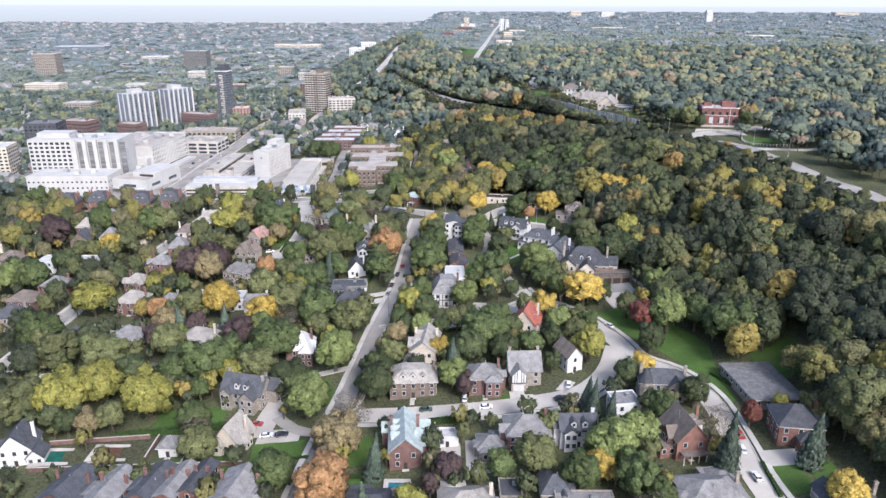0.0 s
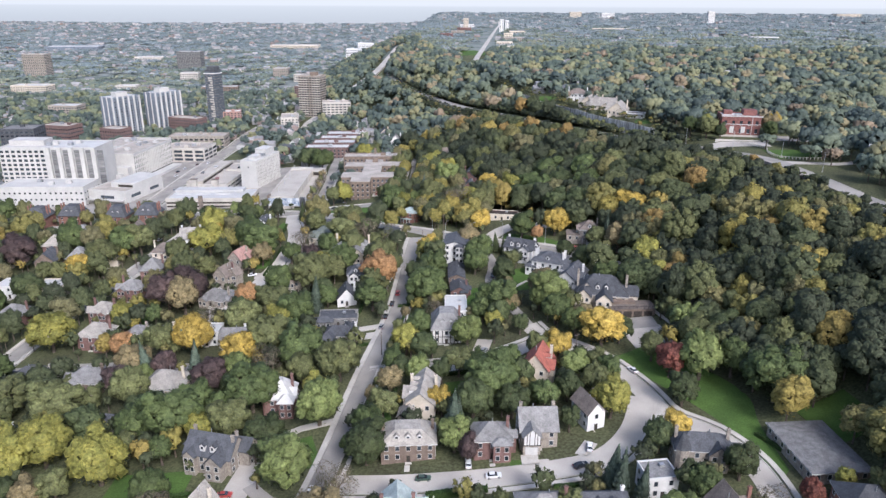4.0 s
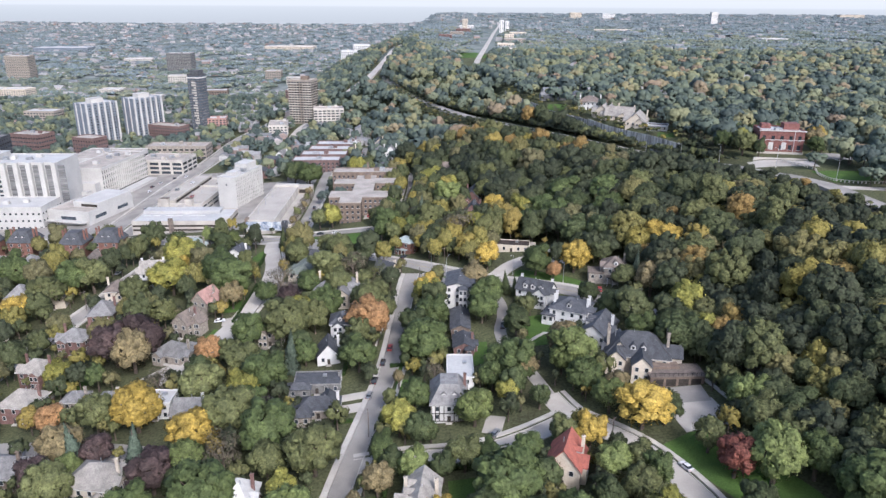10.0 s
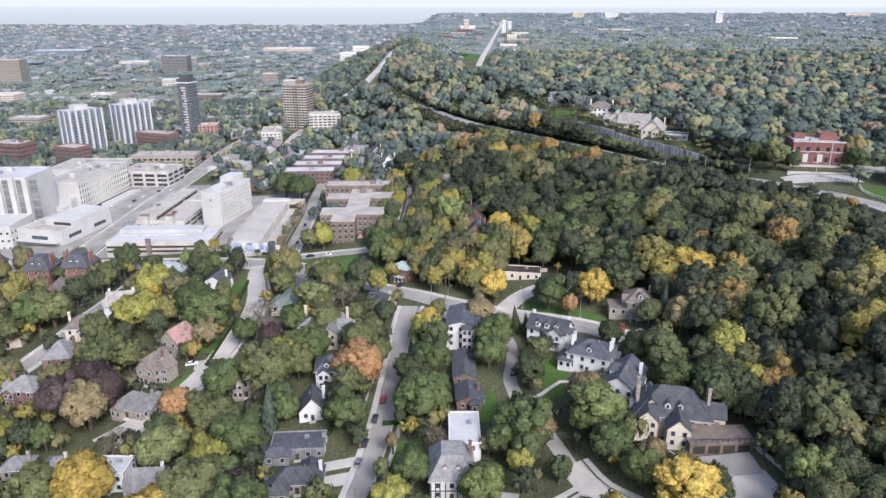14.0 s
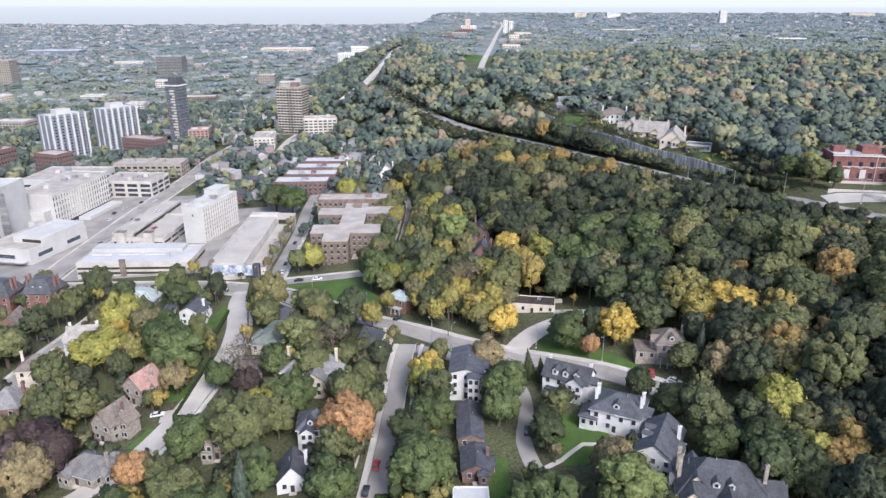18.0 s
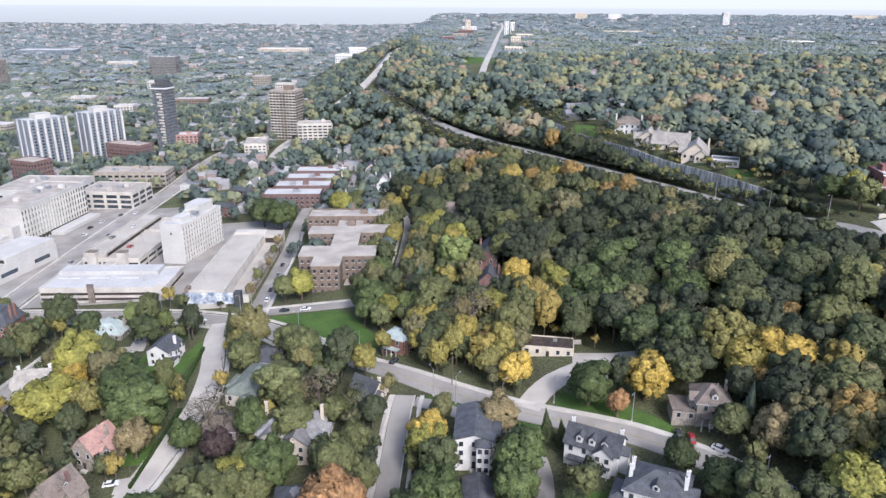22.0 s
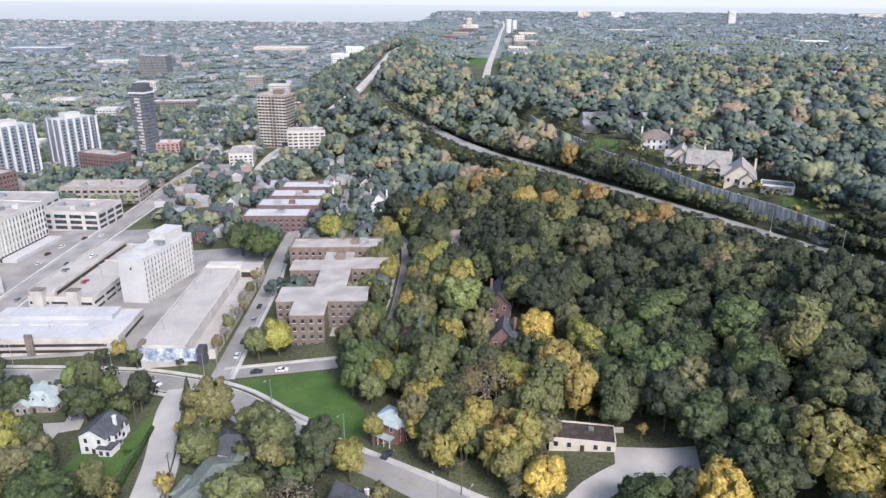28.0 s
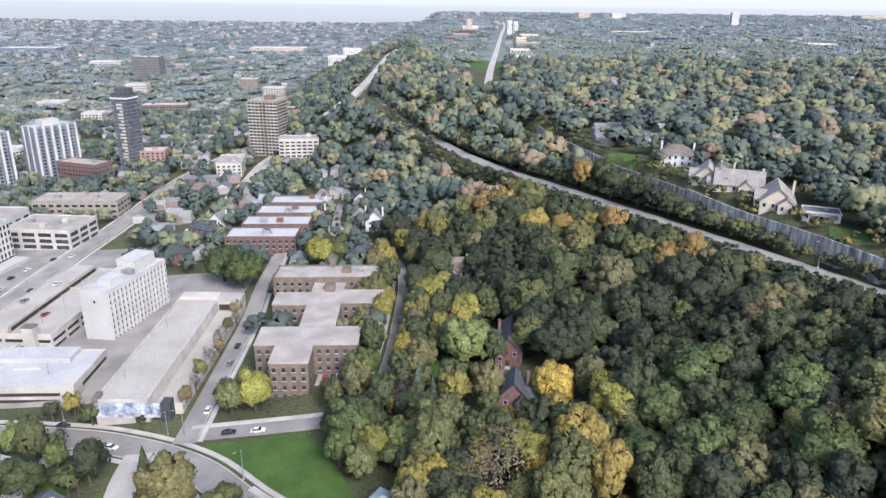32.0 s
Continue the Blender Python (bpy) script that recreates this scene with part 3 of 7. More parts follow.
for x, y, w, d, r in [(176, 446, 32, 13, -10), (-60, 205, 8, 22, -8), (-54, 194, 14, 7, 0), (10, 176, 7, 16, 0), (2, 172, 6, 22, 0), (28, 203, 5, 9, 0), (-30, 293, 14, 5, 10), (-30, 300, 12, 4, 10), (15, 278, 6, 9, -15), (78, 276, 16, 14, 10), (97, 166, 14, 7, 0), (50.5, 403.5, 21, 16, -10), (-91, 362, 8, 6, 10), (-40, 508, 18, 16, 0), (2, 470, 26, 6, 5), (30, 468, 20, 8, 10), (-132, 440, 12, 16, 0)]:
    patch("driveway", x, y, w, d, r, PALE_ROAD, "pale paved driveway beside a house", "driveway", lift=0.15)
patch("forecourt", -262, 600, 96, 226, 0, ASPHALT, "paved ground between the hospital blocks", "forecourt", lift=0.12, cells=6, free=False)
patch("forecourt", -150, 560, 104, 124, 0, ASPHALT, "paved ground round the garages", "forecourt", lift=0.12, cells=6, free=False)
patch("parking_lot", -190, 610, 30, 120, 0, ASPHALT, "grey hospital parking area", "parking lot", lift=0.2)
ribbon("driveway", [(-33, 236), (-40, 234), (-47, 232), (-54.6, 226), (-60, 217)], 3.2, PALE_ROAD, 0.24, "pale curving drive across a lawn", "driveway")
ribbon("driveway", [(-35, 193.5), (-42, 194), (-50, 197.5), (-57, 205)], 4.2, ASPHALT, 0.24, "grey curving drive to a mansion", "driveway")
ribbon("driveway", [(-120, 470), (-124, 464), (-125.5, 456), (-122.6, 442)], 6.0, PALE_ROAD, 0.24, "pale drive between two houses", "driveway")
patch("lawn", -113, 446, 9, 30, -3, LAWN, "bright mown lawn round a white house", "lawn", lift=0.14)
patch("lawn", -106, 424, 15, 9, -8, LAWN, "bright mown lawn before a white house", "lawn", lift=0.14)
patch("lawn", -98, 437, 6, 22, -10, LAWN, "bright mown lawn beside the winding street", "lawn", lift=0.13)
ribbon("footpath", [(21, 322), (31, 327), (38, 333), (45, 332)], 1.4, CONCRETE, 0.25, "pale curving garden path across the lawn", "footpath")

# ---- houses ----
MESHES = {}


def window_mesh(w, h):
    key = ("window", round(w, 1), round(h, 1))
    if key not in MESHES:
        s = Shape()
        rim = lambda u, v, y: [(-u, y, -v), (u, y, -v), (u, y, h + v), (-u, y, h + v)]
        vs = rim(w / 2 + 0.09, 0.09, 0.0) + rim(w / 2 + 0.09, 0.09, -0.14) + rim(w / 2, 0.0, -0.14) + rim(w / 2, 0.0, -0.05)
        s.poly(vs, [(k + i, k + (i + 1) % 4, k + 4 + (i + 1) % 4, k + 4 + i) for k in (0, 4, 8) for i in range(4)])
        s.poly([], [])
        s.f.append((12, 13, 14, 15))
        s.m.append(1)
        MESHES[key] = s.mesh("window", [TRIM, GLASS])
    return MESHES[key]


def put_windows(parent, w, d, floors, fh, z0, every=3.0, sides="fblr", size=(1.1, 1.5), skip_door=True):
    """Windows in rows on the sides of a box w by d, each an object of its own."""
    me = window_mesh(*size)
    for side, span, off, rot in (("f", w, d / 2, 0), ("b", w, d / 2, 180), ("l", d, w / 2, -90), ("r", d, w / 2, 90)):
        if side not in sides:
            continue
        n = max(1, int((span - 1) / every))
        for fl in range(floors):
            for k in range(n):
                u = (k + 0.5) * span / n - span / 2
                if skip_door and side == "f" and fl == 0 and k == n // 2:
                    continue
                m = pose(0, 0, 0, 0, 0, rot) @ pose(u, -off, z0 + fl * fh + 0.9)
                part("window", me, None, parent, at=m)


def gable_roof(w, d, z, rise, over=0.5, t=0.28, ridge="x"):
    """Two sloping slabs over a box; the ridge runs along x or y."""
    a, b = (w / 2 + over, d / 2 + over) if ridge == "x" else (d / 2 + over, w / 2 + over)
    k = rise * over / (b - over)
    prof = [(-b, z - k), (0, z + rise), (b, z - k), (b, z - k + t), (0, z + rise + t * 1.2), (-b, z - k + t)]
    vs = [(-a, p, q) for p, q in prof] + [(a, p, q) for p, q in prof]
    if ridge == "y":
        vs = [(-p, q, r) for q, p, r in vs]
    fs = [(0, 1, 7, 6), (1, 2, 8, 7), (2, 3, 9, 8), (3, 4, 10, 9), (4, 5, 11, 10), (5, 0, 6, 11), (0, 5, 4, 1), (1, 4, 3, 2), (6, 7, 10, 11), (7, 8, 9, 10)]
    return Shape().poly(vs, fs)


def hip_roof(w, d, z, rise, over=0.55, t=0.25, flat=0.0):
    """A hipped roof; flat leaves a level top of that share."""
    a, b = w / 2 + over, d / 2 + over
    r = max(a - b, 0.15 * a) if a >= b else 0.1 * a
    s = max(b - a, 0.1) if b > a else 0.1
    if flat:
        r, s = a * flat, b * flat
    vs = [(-a, -b, z), (a, -b, z), (a, b, z), (-a, b, z), (-a, -b, z + t), (a, -b, z + t), (a, b, z + t), (-a, b, z + t), (-r, -s, z + rise + t), (r, -s, z + rise + t), (r, s, z + rise + t), (-r, s, z + rise + t)]
    fs = [(0, 3, 2, 1), (0, 1, 5, 4), (1, 2, 6, 5), (2, 3, 7, 6), (3, 0, 4, 7), (4, 5, 9, 8), (5, 6, 10, 9), (6, 7, 11, 10), (7, 4, 8, 11), (8, 9, 10, 11)]
    return Shape().poly(vs, fs)


def gable_walls(w, d, h, rise, ridge):
    s = Shape().box(-w / 2, -d / 2, -2.5, w / 2, d / 2, h)
    if ridge == "x":
        for e in (-1, 1):
            x0, x1 = sorted((e * w / 2, e * (w / 2 - 0.3)))
            s.poly([(x0, -d / 2, h), (x0, d / 2, h), (x0, 0, h + rise), (x1, -d / 2, h), (x1, d / 2, h), (x1, 0, h + rise)], [(0, 2, 1), (3, 4, 5), (0, 3, 5, 2), (1, 2, 5, 4)])
    elif ridge == "y":
        for e in (-1, 1):
            y0, y1 = sorted((e * d / 2, e * (d / 2 - 0.3)))
            s.poly([(-w / 2, y0, h), (w / 2, y0, h), (0, y0, h + rise), (-w / 2, y1, h), (w / 2, y1, h), (0, y1, h + rise)], [(0, 1, 2), (3, 5, 4), (0, 2, 5, 3), (1, 4, 5, 2)])
    return s


def chimney(parent, x, y, z0, z1, material, w=0.9):
    s = Shape().box(x - w / 2, y - w * 0.35, z0, x + w / 2, y + w * 0.35, z1 - 0.25).box(x - w / 2 - 0.1, y - w * 0.35 - 0.1, z1 - 0.25, x + w / 2 + 0.1, y + w * 0.35 + 0.1, z1)
    c = part("chimney", s, material, parent)
    part("chimney_pot", Shape().tube(x - w * 0.2, y, z1, z1 + 0.5, 0.16, 0.13, 6), BROWN_BRICK, c)


def dormer(parent, x, y, z, rot, wallm, roofm, w=1.7):
    """A small gabled dormer; its face looks along -y before it is turned."""
    at = pose(x, y, z, 0, 0, rot)
    s = Shape().box(-w / 2, -1.3, -0.8, w / 2, 1.0, 1.25)
    s.poly([(-w / 2, -1.3, 1.25), (w / 2, -1.3, 1.25), (0, -1.3, 1.25 + w * 0.4)], [(0, 1, 2)])
    d = part("dormer", s, wallm, parent, at=at)
    part("dormer_roof", gable_roof(w, 2.6, 1.25, w * 0.42, 0.2, 0.15, "y"), roofm, d)
    part("dormer_window", window_mesh(0.8, 1.0), None, d, at=pose(0, -1.3, 0.15))


def house(x, y, rot, w, d, floors, roof, wallm, roofm, label, ridge="x", pitch=0.75, chimneys=1, dormers="", wing=None, group="", porch=False, chim=None, light=False, up=0.0, k=0.0, turret=None, plain=False):
    """A dwelling: walls, roof, chimneys, windows, door, and a wing or porch where it has them. Its front looks along its own -y."""
    k = k or (0.92 if light else 0.85)
    w, d, fh = w * k, d * k, 2.85
    vr = random.Random(int(abs(x) * 7 + abs(y) * 13))
    h = floors * fh + 0.4
    ob = root("house", x, y, rot, label, "house", group, z=ground(x, y) + up)
    KEEP_OFF.append((x, y, min(w, d) * 0.52))
    for e in (-0.28, 0.28):
        KEEP_OFF.append((x + e * w, y - d * 0.5 - 3.2, w * 0.2))
    c, sn, q = math.cos(radians(rot)), math.sin(radians(rot)), (max(w, d) - min(w, d)) / 2
    for e in (-1, 1):
        du, dv = (e * q, 0) if w > d else (0, e * q)
        KEEP_OFF.append((x + c * du - sn * dv, y + sn * du + c * dv, min(w, d) * 0.5))
    rise = min(w, d) / 2 * pitch
    if roof == "gable":
        rise = (d if ridge == "x" else w) / 2 * pitch
        part("wall", gable_walls(w, d, h, rise, ridge), wallm, ob)
        part("roof", gable_roof(w, d, h, rise, ridge=ridge), roofm, ob)
    elif roof == "flat":
        part("wall", Shape().box(-w / 2, -d / 2, -2.5, w / 2, d / 2, h), wallm, ob)
        s = Shape().box(-w / 2, -d / 2, h, w / 2, d / 2, h + 0.12)
        part("roof", s, roofm, ob)
        p = Shape()
        for b in ((-w / 2 - 0.1, -d / 2 - 0.1, w / 2 + 0.1, -d / 2 + 0.2), (-w / 2 - 0.1, d / 2 - 0.2, w / 2 + 0.1, d / 2 + 0.1), (-w / 2 - 0.1, -d / 2 + 0.2, -w / 2 + 0.2, d / 2 - 0.2), (w / 2 - 0.2, -d / 2 + 0.2, w / 2 + 0.1, d / 2 - 0.2)):
            p.box(b[0], b[1], h - 0.1, b[2], b[3], h + 0.5)
        part("parapet", p, wallm, ob)
        part("roof_vent", Shape().box(w * 0.1, d * 0.1, h + 0.12, w * 0.1 + 1.4, d * 0.1 + 1.1, h + 0.9), METAL, ob)
        rise = 0.5
    else:
        part("wall", Shape().box(-w / 2, -d / 2, -2.5, w / 2, d / 2, h), wallm, ob)
        part("roof", hip_roof(w, d, h, rise, flat=0.45 if roof == "mansard" else 0.0), roofm, ob)
    put_windows(ob, w, d, floors, fh, 0.2, 3.4 if light else 2.9, "fl" if light else "fblr")
    door = part("door", Shape().box(-0.55, -d / 2 - 0.12, 0, 0.55, -d / 2 - 0.02, 2.1), DARK, ob)
    part("door_step", Shape().box(-1.0, -d / 2 - 1.2, -1.5, 1.0, -d / 2 - 0.13, 0.02), CONCRETE, door)
    for c in range(chimneys):
        cx = (w / 2 - 0.6) * (-1 if c % 2 else 1)
        chimney(ob, cx, d * 0.12 * (1 if c < 2 else -1), h - 0.5, h + rise + 1.2, chim or wallm)
    if dormers:
        n = int(dormers[0])
        for e in range(n):
            u = (e - (n - 1) / 2) * min(3.4, w / (n + 0.5))
            if "f" in dormers:
                dormer(ob, u, -d / 2 + d * 0.2, h + rise * 0.32, 0, TRIM, roofm)
            if "r" in dormers:
                dormer(ob, w / 2 - w * 0.2, (e - (n - 1) / 2) * min(3.4, d / (n + 0.5)), h + rise * 0.32, 90, TRIM, roofm)
            if "l" in dormers:
                dormer(ob, -w / 2 + w * 0.2, (e - (n - 1) / 2) * min(3.4, d / (n + 0.5)), h + rise * 0.32, -90, TRIM, roofm)
    wings = [wing] if isinstance(wing, tuple) else list(wing or ())
    wings = [tuple(q * k for q in g[:4]) + tuple(g[4:]) for g in wings]
    if not light and not plain and roof != "flat" and min(w, d) > 7.5 and pitch > 0.2:
        # a back wing and a cross gable, as these houses have grown
        wings.append((vr.choice((-1, 1)) * w * 0.22, d * 0.5, w * 0.42, d * 0.5, max(1, floors - 1), vr.choice(("gable", "hip", "flat"))))
        if not wing:
            wings.append((vr.choice((-1, 1)) * w * 0.24, -d * 0.5, w * 0.34, d * 0.36, floors, "gable" if pitch > 0.65 else "hip"))
        side = vr.choice((-1, 1))
        wings.append((side * w * 0.5, -d * 0.1, d * 0.36, w * 0.3, floors, "gable" if pitch > 0.65 else "hip", 90 * side))
    for g in wings:
        wx, wy, ww, wd, wf, wr = g[:6]
        wh = wf * fh + 0.3
        wrise = ww / 2 * pitch
        base = part("wing", gable_walls(ww, wd, wh, wrise, "y") if wr == "gable" else Shape().box(-ww / 2, -wd / 2, -2.5, ww / 2, wd / 2, wh), wallm, ob, at=pose(wx, wy, 0, 0, 0, g[6] if len(g) > 6 else 0))
        if wr == "gable":
            part("wing_roof", gable_roof(ww, wd, wh, wrise, 0.4, ridge="y"), roofm, base)
        elif wr == "hip":
            part("wing_roof", hip_roof(ww, wd, wh, min(ww, wd) / 2 * pitch), roofm, base)
        else:
            part("wing_roof", Shape().box(-ww / 2 - 0.3, -wd / 2 - 0.3, wh, ww / 2 + 0.3, wd / 2 + 0.3, wh + 0.35), roofm, base)
        for fl in range(wf):
            for u in ((-ww / 4, ww / 4) if ww > 3.4 else (0,)):
                part("window", window_mesh(1.1, 1.5), None, base, at=pose(u, -wd / 2, 1.0 + fl * fh))
    if not light:
        # eaves gutters, a roof light and a vent
        a, b = w / 2 + 0.6, d / 2 + 0.6
        if roof in ("hip", "mansard"):
            part("eaves_trim", Shape().box(-a, -b, h - 0.12, a, -b + 0.12, h + 0.12).box(-a, b - 0.12, h - 0.12, a, b, h + 0.12).box(-a, -b + 0.12, h - 0.12, -a + 0.12, b - 0.12, h + 0.12).box(a - 0.12, -b + 0.12, h - 0.12, a, b - 0.12, h + 0.12), TRIM, ob)
        if roof != "flat":
            part("roof_vent", Shape().tube(vr.uniform(-0.2, 0.2) * w, vr.uniform(-0.15, 0.15) * d, h + rise * 0.4, h + rise * 1.05 + 0.5, 0.13, 0.13, 6), METAL, ob)
    if turret:
        tx, ty, tr = turret
        tu = part("turret", Shape().tube(tx, ty, -2, h + 0.8, tr, tr, 10), wallm, ob)
        part("turret_roof", Shape().tube(tx, ty, h + 0.7, h + 0.7 + tr * 2.2, tr + 0.35, 0.05, 10), roofm, tu)
    if porch:
        pr = part("porch", Shape().box(-w * 0.4, -d / 2 - 2.6, 2.6, w * 0.4, -d / 2 - 0.15, 2.9), roofm, ob)
        for u in (-0.36, -0.12, 0.12, 0.36):
            part("porch_post", Shape().box(w * u - 0.12, -d / 2 - 2.4, -1.5, w * u + 0.12, -d / 2 - 2.15, 2.6), TRIM, pr)
    return ob


# houses round the lower cross street
house(-12, 181, 4, 11, 20, 2, "gable", BRICK, COPPER_ROOF, "tall brick house with a pale weathered roof and dormers", "y", 0.9, 2, "3l", [(5, 4, 7, 8, 2, "gable", 90), (5, -4, 5, 7, 2, "gable", 90), (-5, 5, 5, 6, 2, "gable", -90)])
house(1, 184, 0, 8, 6, 1, "flat", WHITE, WHITE_ROOF, "white flat-roofed pool house beside a terrace", chimneys=0)
house(14, 178, 0, 9, 9, 1, "hip", STONE, GREY_ROOF, "small grey hip-roofed outbuilding on a drive", chimneys=0, pitch=0.6)
house(25, 181, 2, 15, 12, 2, "hip", BRICK, GREY_ROOF, "red brick house with a grey hipped roof and white bay", wing=(4, -7, 6, 4, 1, "flat"))
house(40, 181, 2, 13, 10, 2, "gable", WHITE, SLATE, "white house with a dark roof and small dormers", "x", 0.7, 1, "2f")
house(-11, 216, 3, 17, 11, 2, "mansard", BROWN_BRICK, BEIGE_ROOF, "brown brick house with a beige hipped roof and three dormers", chimneys=2, dormers="3f", pitch=0.62, plain=True, k=0.95)
house(14, 214, 2, 13, 11, 2, "hip", BRICK, GREY_ROOF, "brick house with a grey hipped roof beside a lawn", wing=(3, -6, 6, 4, 2, "hip"))
half = house(28, 218, 2, 13, 12, 2, "gable", STONE, GREY_ROOF, "half-timbered house with a steep grey gable", "x", 0.95, 2, wing=(-3, -7, 6, 5, 2, "gable"), plain=True)
part("plaster_front", Shape().poly([(-5.15, -8.2, 3.1), (0.05, -8.2, 3.1), (0.05, -8.2, 6.0), (-2.55, -8.2, 8.5), (-5.15, -8.2, 6.0), (-5.15, -8.05, 3.1), (0.05, -8.05, 3.1), (0.05, -8.05, 6.0), (-2.55, -8.05, 8.5), (-5.15, -8.05, 6.0)], [(0, 1, 2, 3, 4), (5, 9, 8, 7, 6), (0, 5, 6, 1), (1, 6, 7, 2), (4, 9, 5, 0)]), WHITE, half, "white plaster gable front")
for u in (-5.0, -4.1, -3.3, -1.8, -1.0, -0.1):
    part("timber", Shape().box(u - 0.1, -8.3, 3.1, u + 0.1, -8.18, 6.0 + min(2.2, max(0.0, 2.3 - abs(u + 2.55) * 0.95))), DARK, half)
part("timber_rail", Shape().box(-5.15, -8.29, 3.0, 0.05, -8.19, 3.25), DARK, half)
part("garage_door", Shape().box(-4.4, -8.2, 0.0, -0.8, -8.08, 2.4), TRIM, half)
for x0, y0, x1, y1, w in ((-11, 209, -11, 206, 1.6), (14, 207, 14, 205.6, 1.6), (25, 210, 25, 205, 5.0), (40, 208, 44, 214, 4.0)):
    ribbon("footpath", [(x0, y0), ((x0 + x1) / 2, (y0 + y1) / 2), (x1, y1)], w, CONCRETE, 0.24, "pale path from the pavement to a house", "footpath")
house(45, 225, 20, 8, 13, 2, "gable", WHITE, BROWN_ROOF, "white house with a steep red-brown roof", "y", 1.1, 1, k=0.75)
house(-7, 240, -6, 11, 20, 2, "gable", CREAM, BEIGE_ROOF, "long house with a pale beige roof and roof lights", "y", 0.8, 2, "3l", (-4, -11, 8, 6, 1, "gable"))
house(33, 253, -20, 11, 13, 2, "gable", CREAM, RED_ROOF, "house with a steep red tiled roof and timber gable", "y", 1.15, 1, "1r")
timbered = house(1, 288, 0, 12, 15, 2, "mansard", WHITE, GREY_ROOF, "tall white half-timbered house with a grey mansard roof", chimneys=1, dormers="2f", chim=BRICK, pitch=0.9, k=0.95, plain=True)
for u in (-5.5, -4.3, -3.1, -1.6, 1.6, 3.1, 4.3, 5.5):
    part("timber", Shape().box(u - 0.14, -7.32, 0.2, u + 0.14, -7.14, 6.0), DARK, timbered)
for z in (0.15, 2.9, 5.95):
    part("timber_rail", Shape().box(-5.66, -7.3, z, 5.66, -7.15, z + 0.22), DARK, timbered)
part("brick_panel", Shape().poly([(-0.9, -7.35, 6.5), (0.9, -7.35, 6.5), (0.9, -4.9, 9.6), (-0.9, -4.9, 9.6), (-0.9, -6.6, 6.5), (0.9, -6.6, 6.5)], [(0, 1, 2, 3), (0, 3, 4), (1, 5, 2), (0, 4, 5, 1), (3, 2, 5, 4)]), BRICK, timbered, "red brick panel between the dormers")
house(5, 304, 0, 9, 16, 2, "flat", WHITE, WHITE_ROOF, "white flat-roofed addition behind the tall house", chimneys=0, k=1.0)
house(7, 326, 0, 9, 12, 1, "gable", BRICK, SLATE, "brick house with a long low dark roof", "y", 0.5, 1)
house(6, 343, 0, 8.5, 21, 1, "gable", BROWN_BRICK, SLATE, "long dark-roofed house stepping up the street", "y", 0.4, 0)
house(6, 366, -5, 11, 17, 3, "gable", WHITE, SLATE, "modern white house with a dark monopitch roof", "y", 0.3, 0, k=0.95)
# west of the main street
house(-45, 308, 4, 19, 11, 1, "flat", GREY_ROOF, SLATE, "long dark modern house with large windows", chimneys=1, wing=(-7, -6, 9, 5, 1, "hip"))
house(-42, 292, 4, 16, 9, 1, "hip", STONE, SLATE, "low dark-roofed house with a garage wing", chimneys=1, wing=(-6, -5, 7, 8, 1, "hip"), chim=WHITE)
house(-44, 327, 8, 10, 11, 1, "gable", WHITE, SLATE, "low white gabled house with a steep dark roof", "y", 1.1, 1, wing=(6, 3, 6, 7, 1, "gable", 90), plain=True)
house(-40, 345, 5, 13, 11, 2, "hip", WHITE, SLATE, "white house with a dark hipped roof and dormers", dormers="2f", chim=WHITE)
house(-47, 376, -5, 17, 12, 2, "hip", CREAM, GREY_ROOF, "stucco house with many gables and a grey roof", chimneys=2, wing=[(3, -7, 7, 6, 2, "gable"), (-5, -6, 5, 4, 2, "gable")], k=1.05)
house(-27, 395, -35, 11, 9, 1, "gable", CREAM, SLATE, "small cream cottage with a dark gabled roof", "x", 1.0, 1, wing=(2, -5, 5, 4, 1, "gable"))
house(-66, 405, -12, 13, 24, 1, "hip", CREAM, GREEN_ROOF, "low house with a long grey-green roof", chimneys=0, pitch=0.5)
house(-71, 383, -6, 15, 10, 1, "hip", STONE, BROWN_ROOF, "low brown-roofed house with a garage", chimneys=0, pitch=0.5)
house(-66, 424, -14, 13, 13, 1, "hip", STONE, SLATE, "low house with a dark hipped roof", pitch=0.5)
house(-69, 343, 0, 12, 11, 2, "hip", STONE, BROWN_ROOF, "brown-roofed house half hidden by trees")
# mansions by the slope
house(38, 359, -28, 17, 10, 2, "gable", WHITE, SLATE, "white mansion with a dark roof and three dormers", "x", 0.85, 2, "3f", porch=True)
house(50, 342, -25, 15, 13, 2, "hip", WHITE, SLATE, "white mansion with a dark hipped roof and tall chimneys", chimneys=4, dormers="1f", wing=(-8, -3, 5, 8, 1, "hip"), pitch=0.55, k=0.95, chim=WHITE)
house(57, 325, -28, 11, 18, 2, "gable", WHITE, SLATE, "white gabled mansion with a dark roof", "y", 0.7, 1, "2l", (-6, -2, 5, 9, 1, "gable"), k=0.92)
house(66.5, 307.5, -12, 20, 13, 2, "hip", CREAM, SLATE, "large stucco mansion with steep grey roofs and chimneys", chimneys=4, dormers="2f", wing=[(1, -8, 6, 8, 2, "gable"), (-7, -6, 6, 6, 2, "gable"), (10, -1, 6, 8, 2, "gable", 90)], chim=STONE, pitch=0.95, k=1.05)
house(60.5, 309, -12, 9, 10, 2, "gable", CREAM, SLATE, "stucco side house with a slate gable", "y", 1.1, 2, chim=STONE, k=0.95)
garage = root("garage", 76, 296, 2, "low brown garage with dark doors under a roof terrace", "garage")
part("wall", Shape().box(-9, -4, -1, 9, 4, 3.4), BROWN_BRICK, garage)
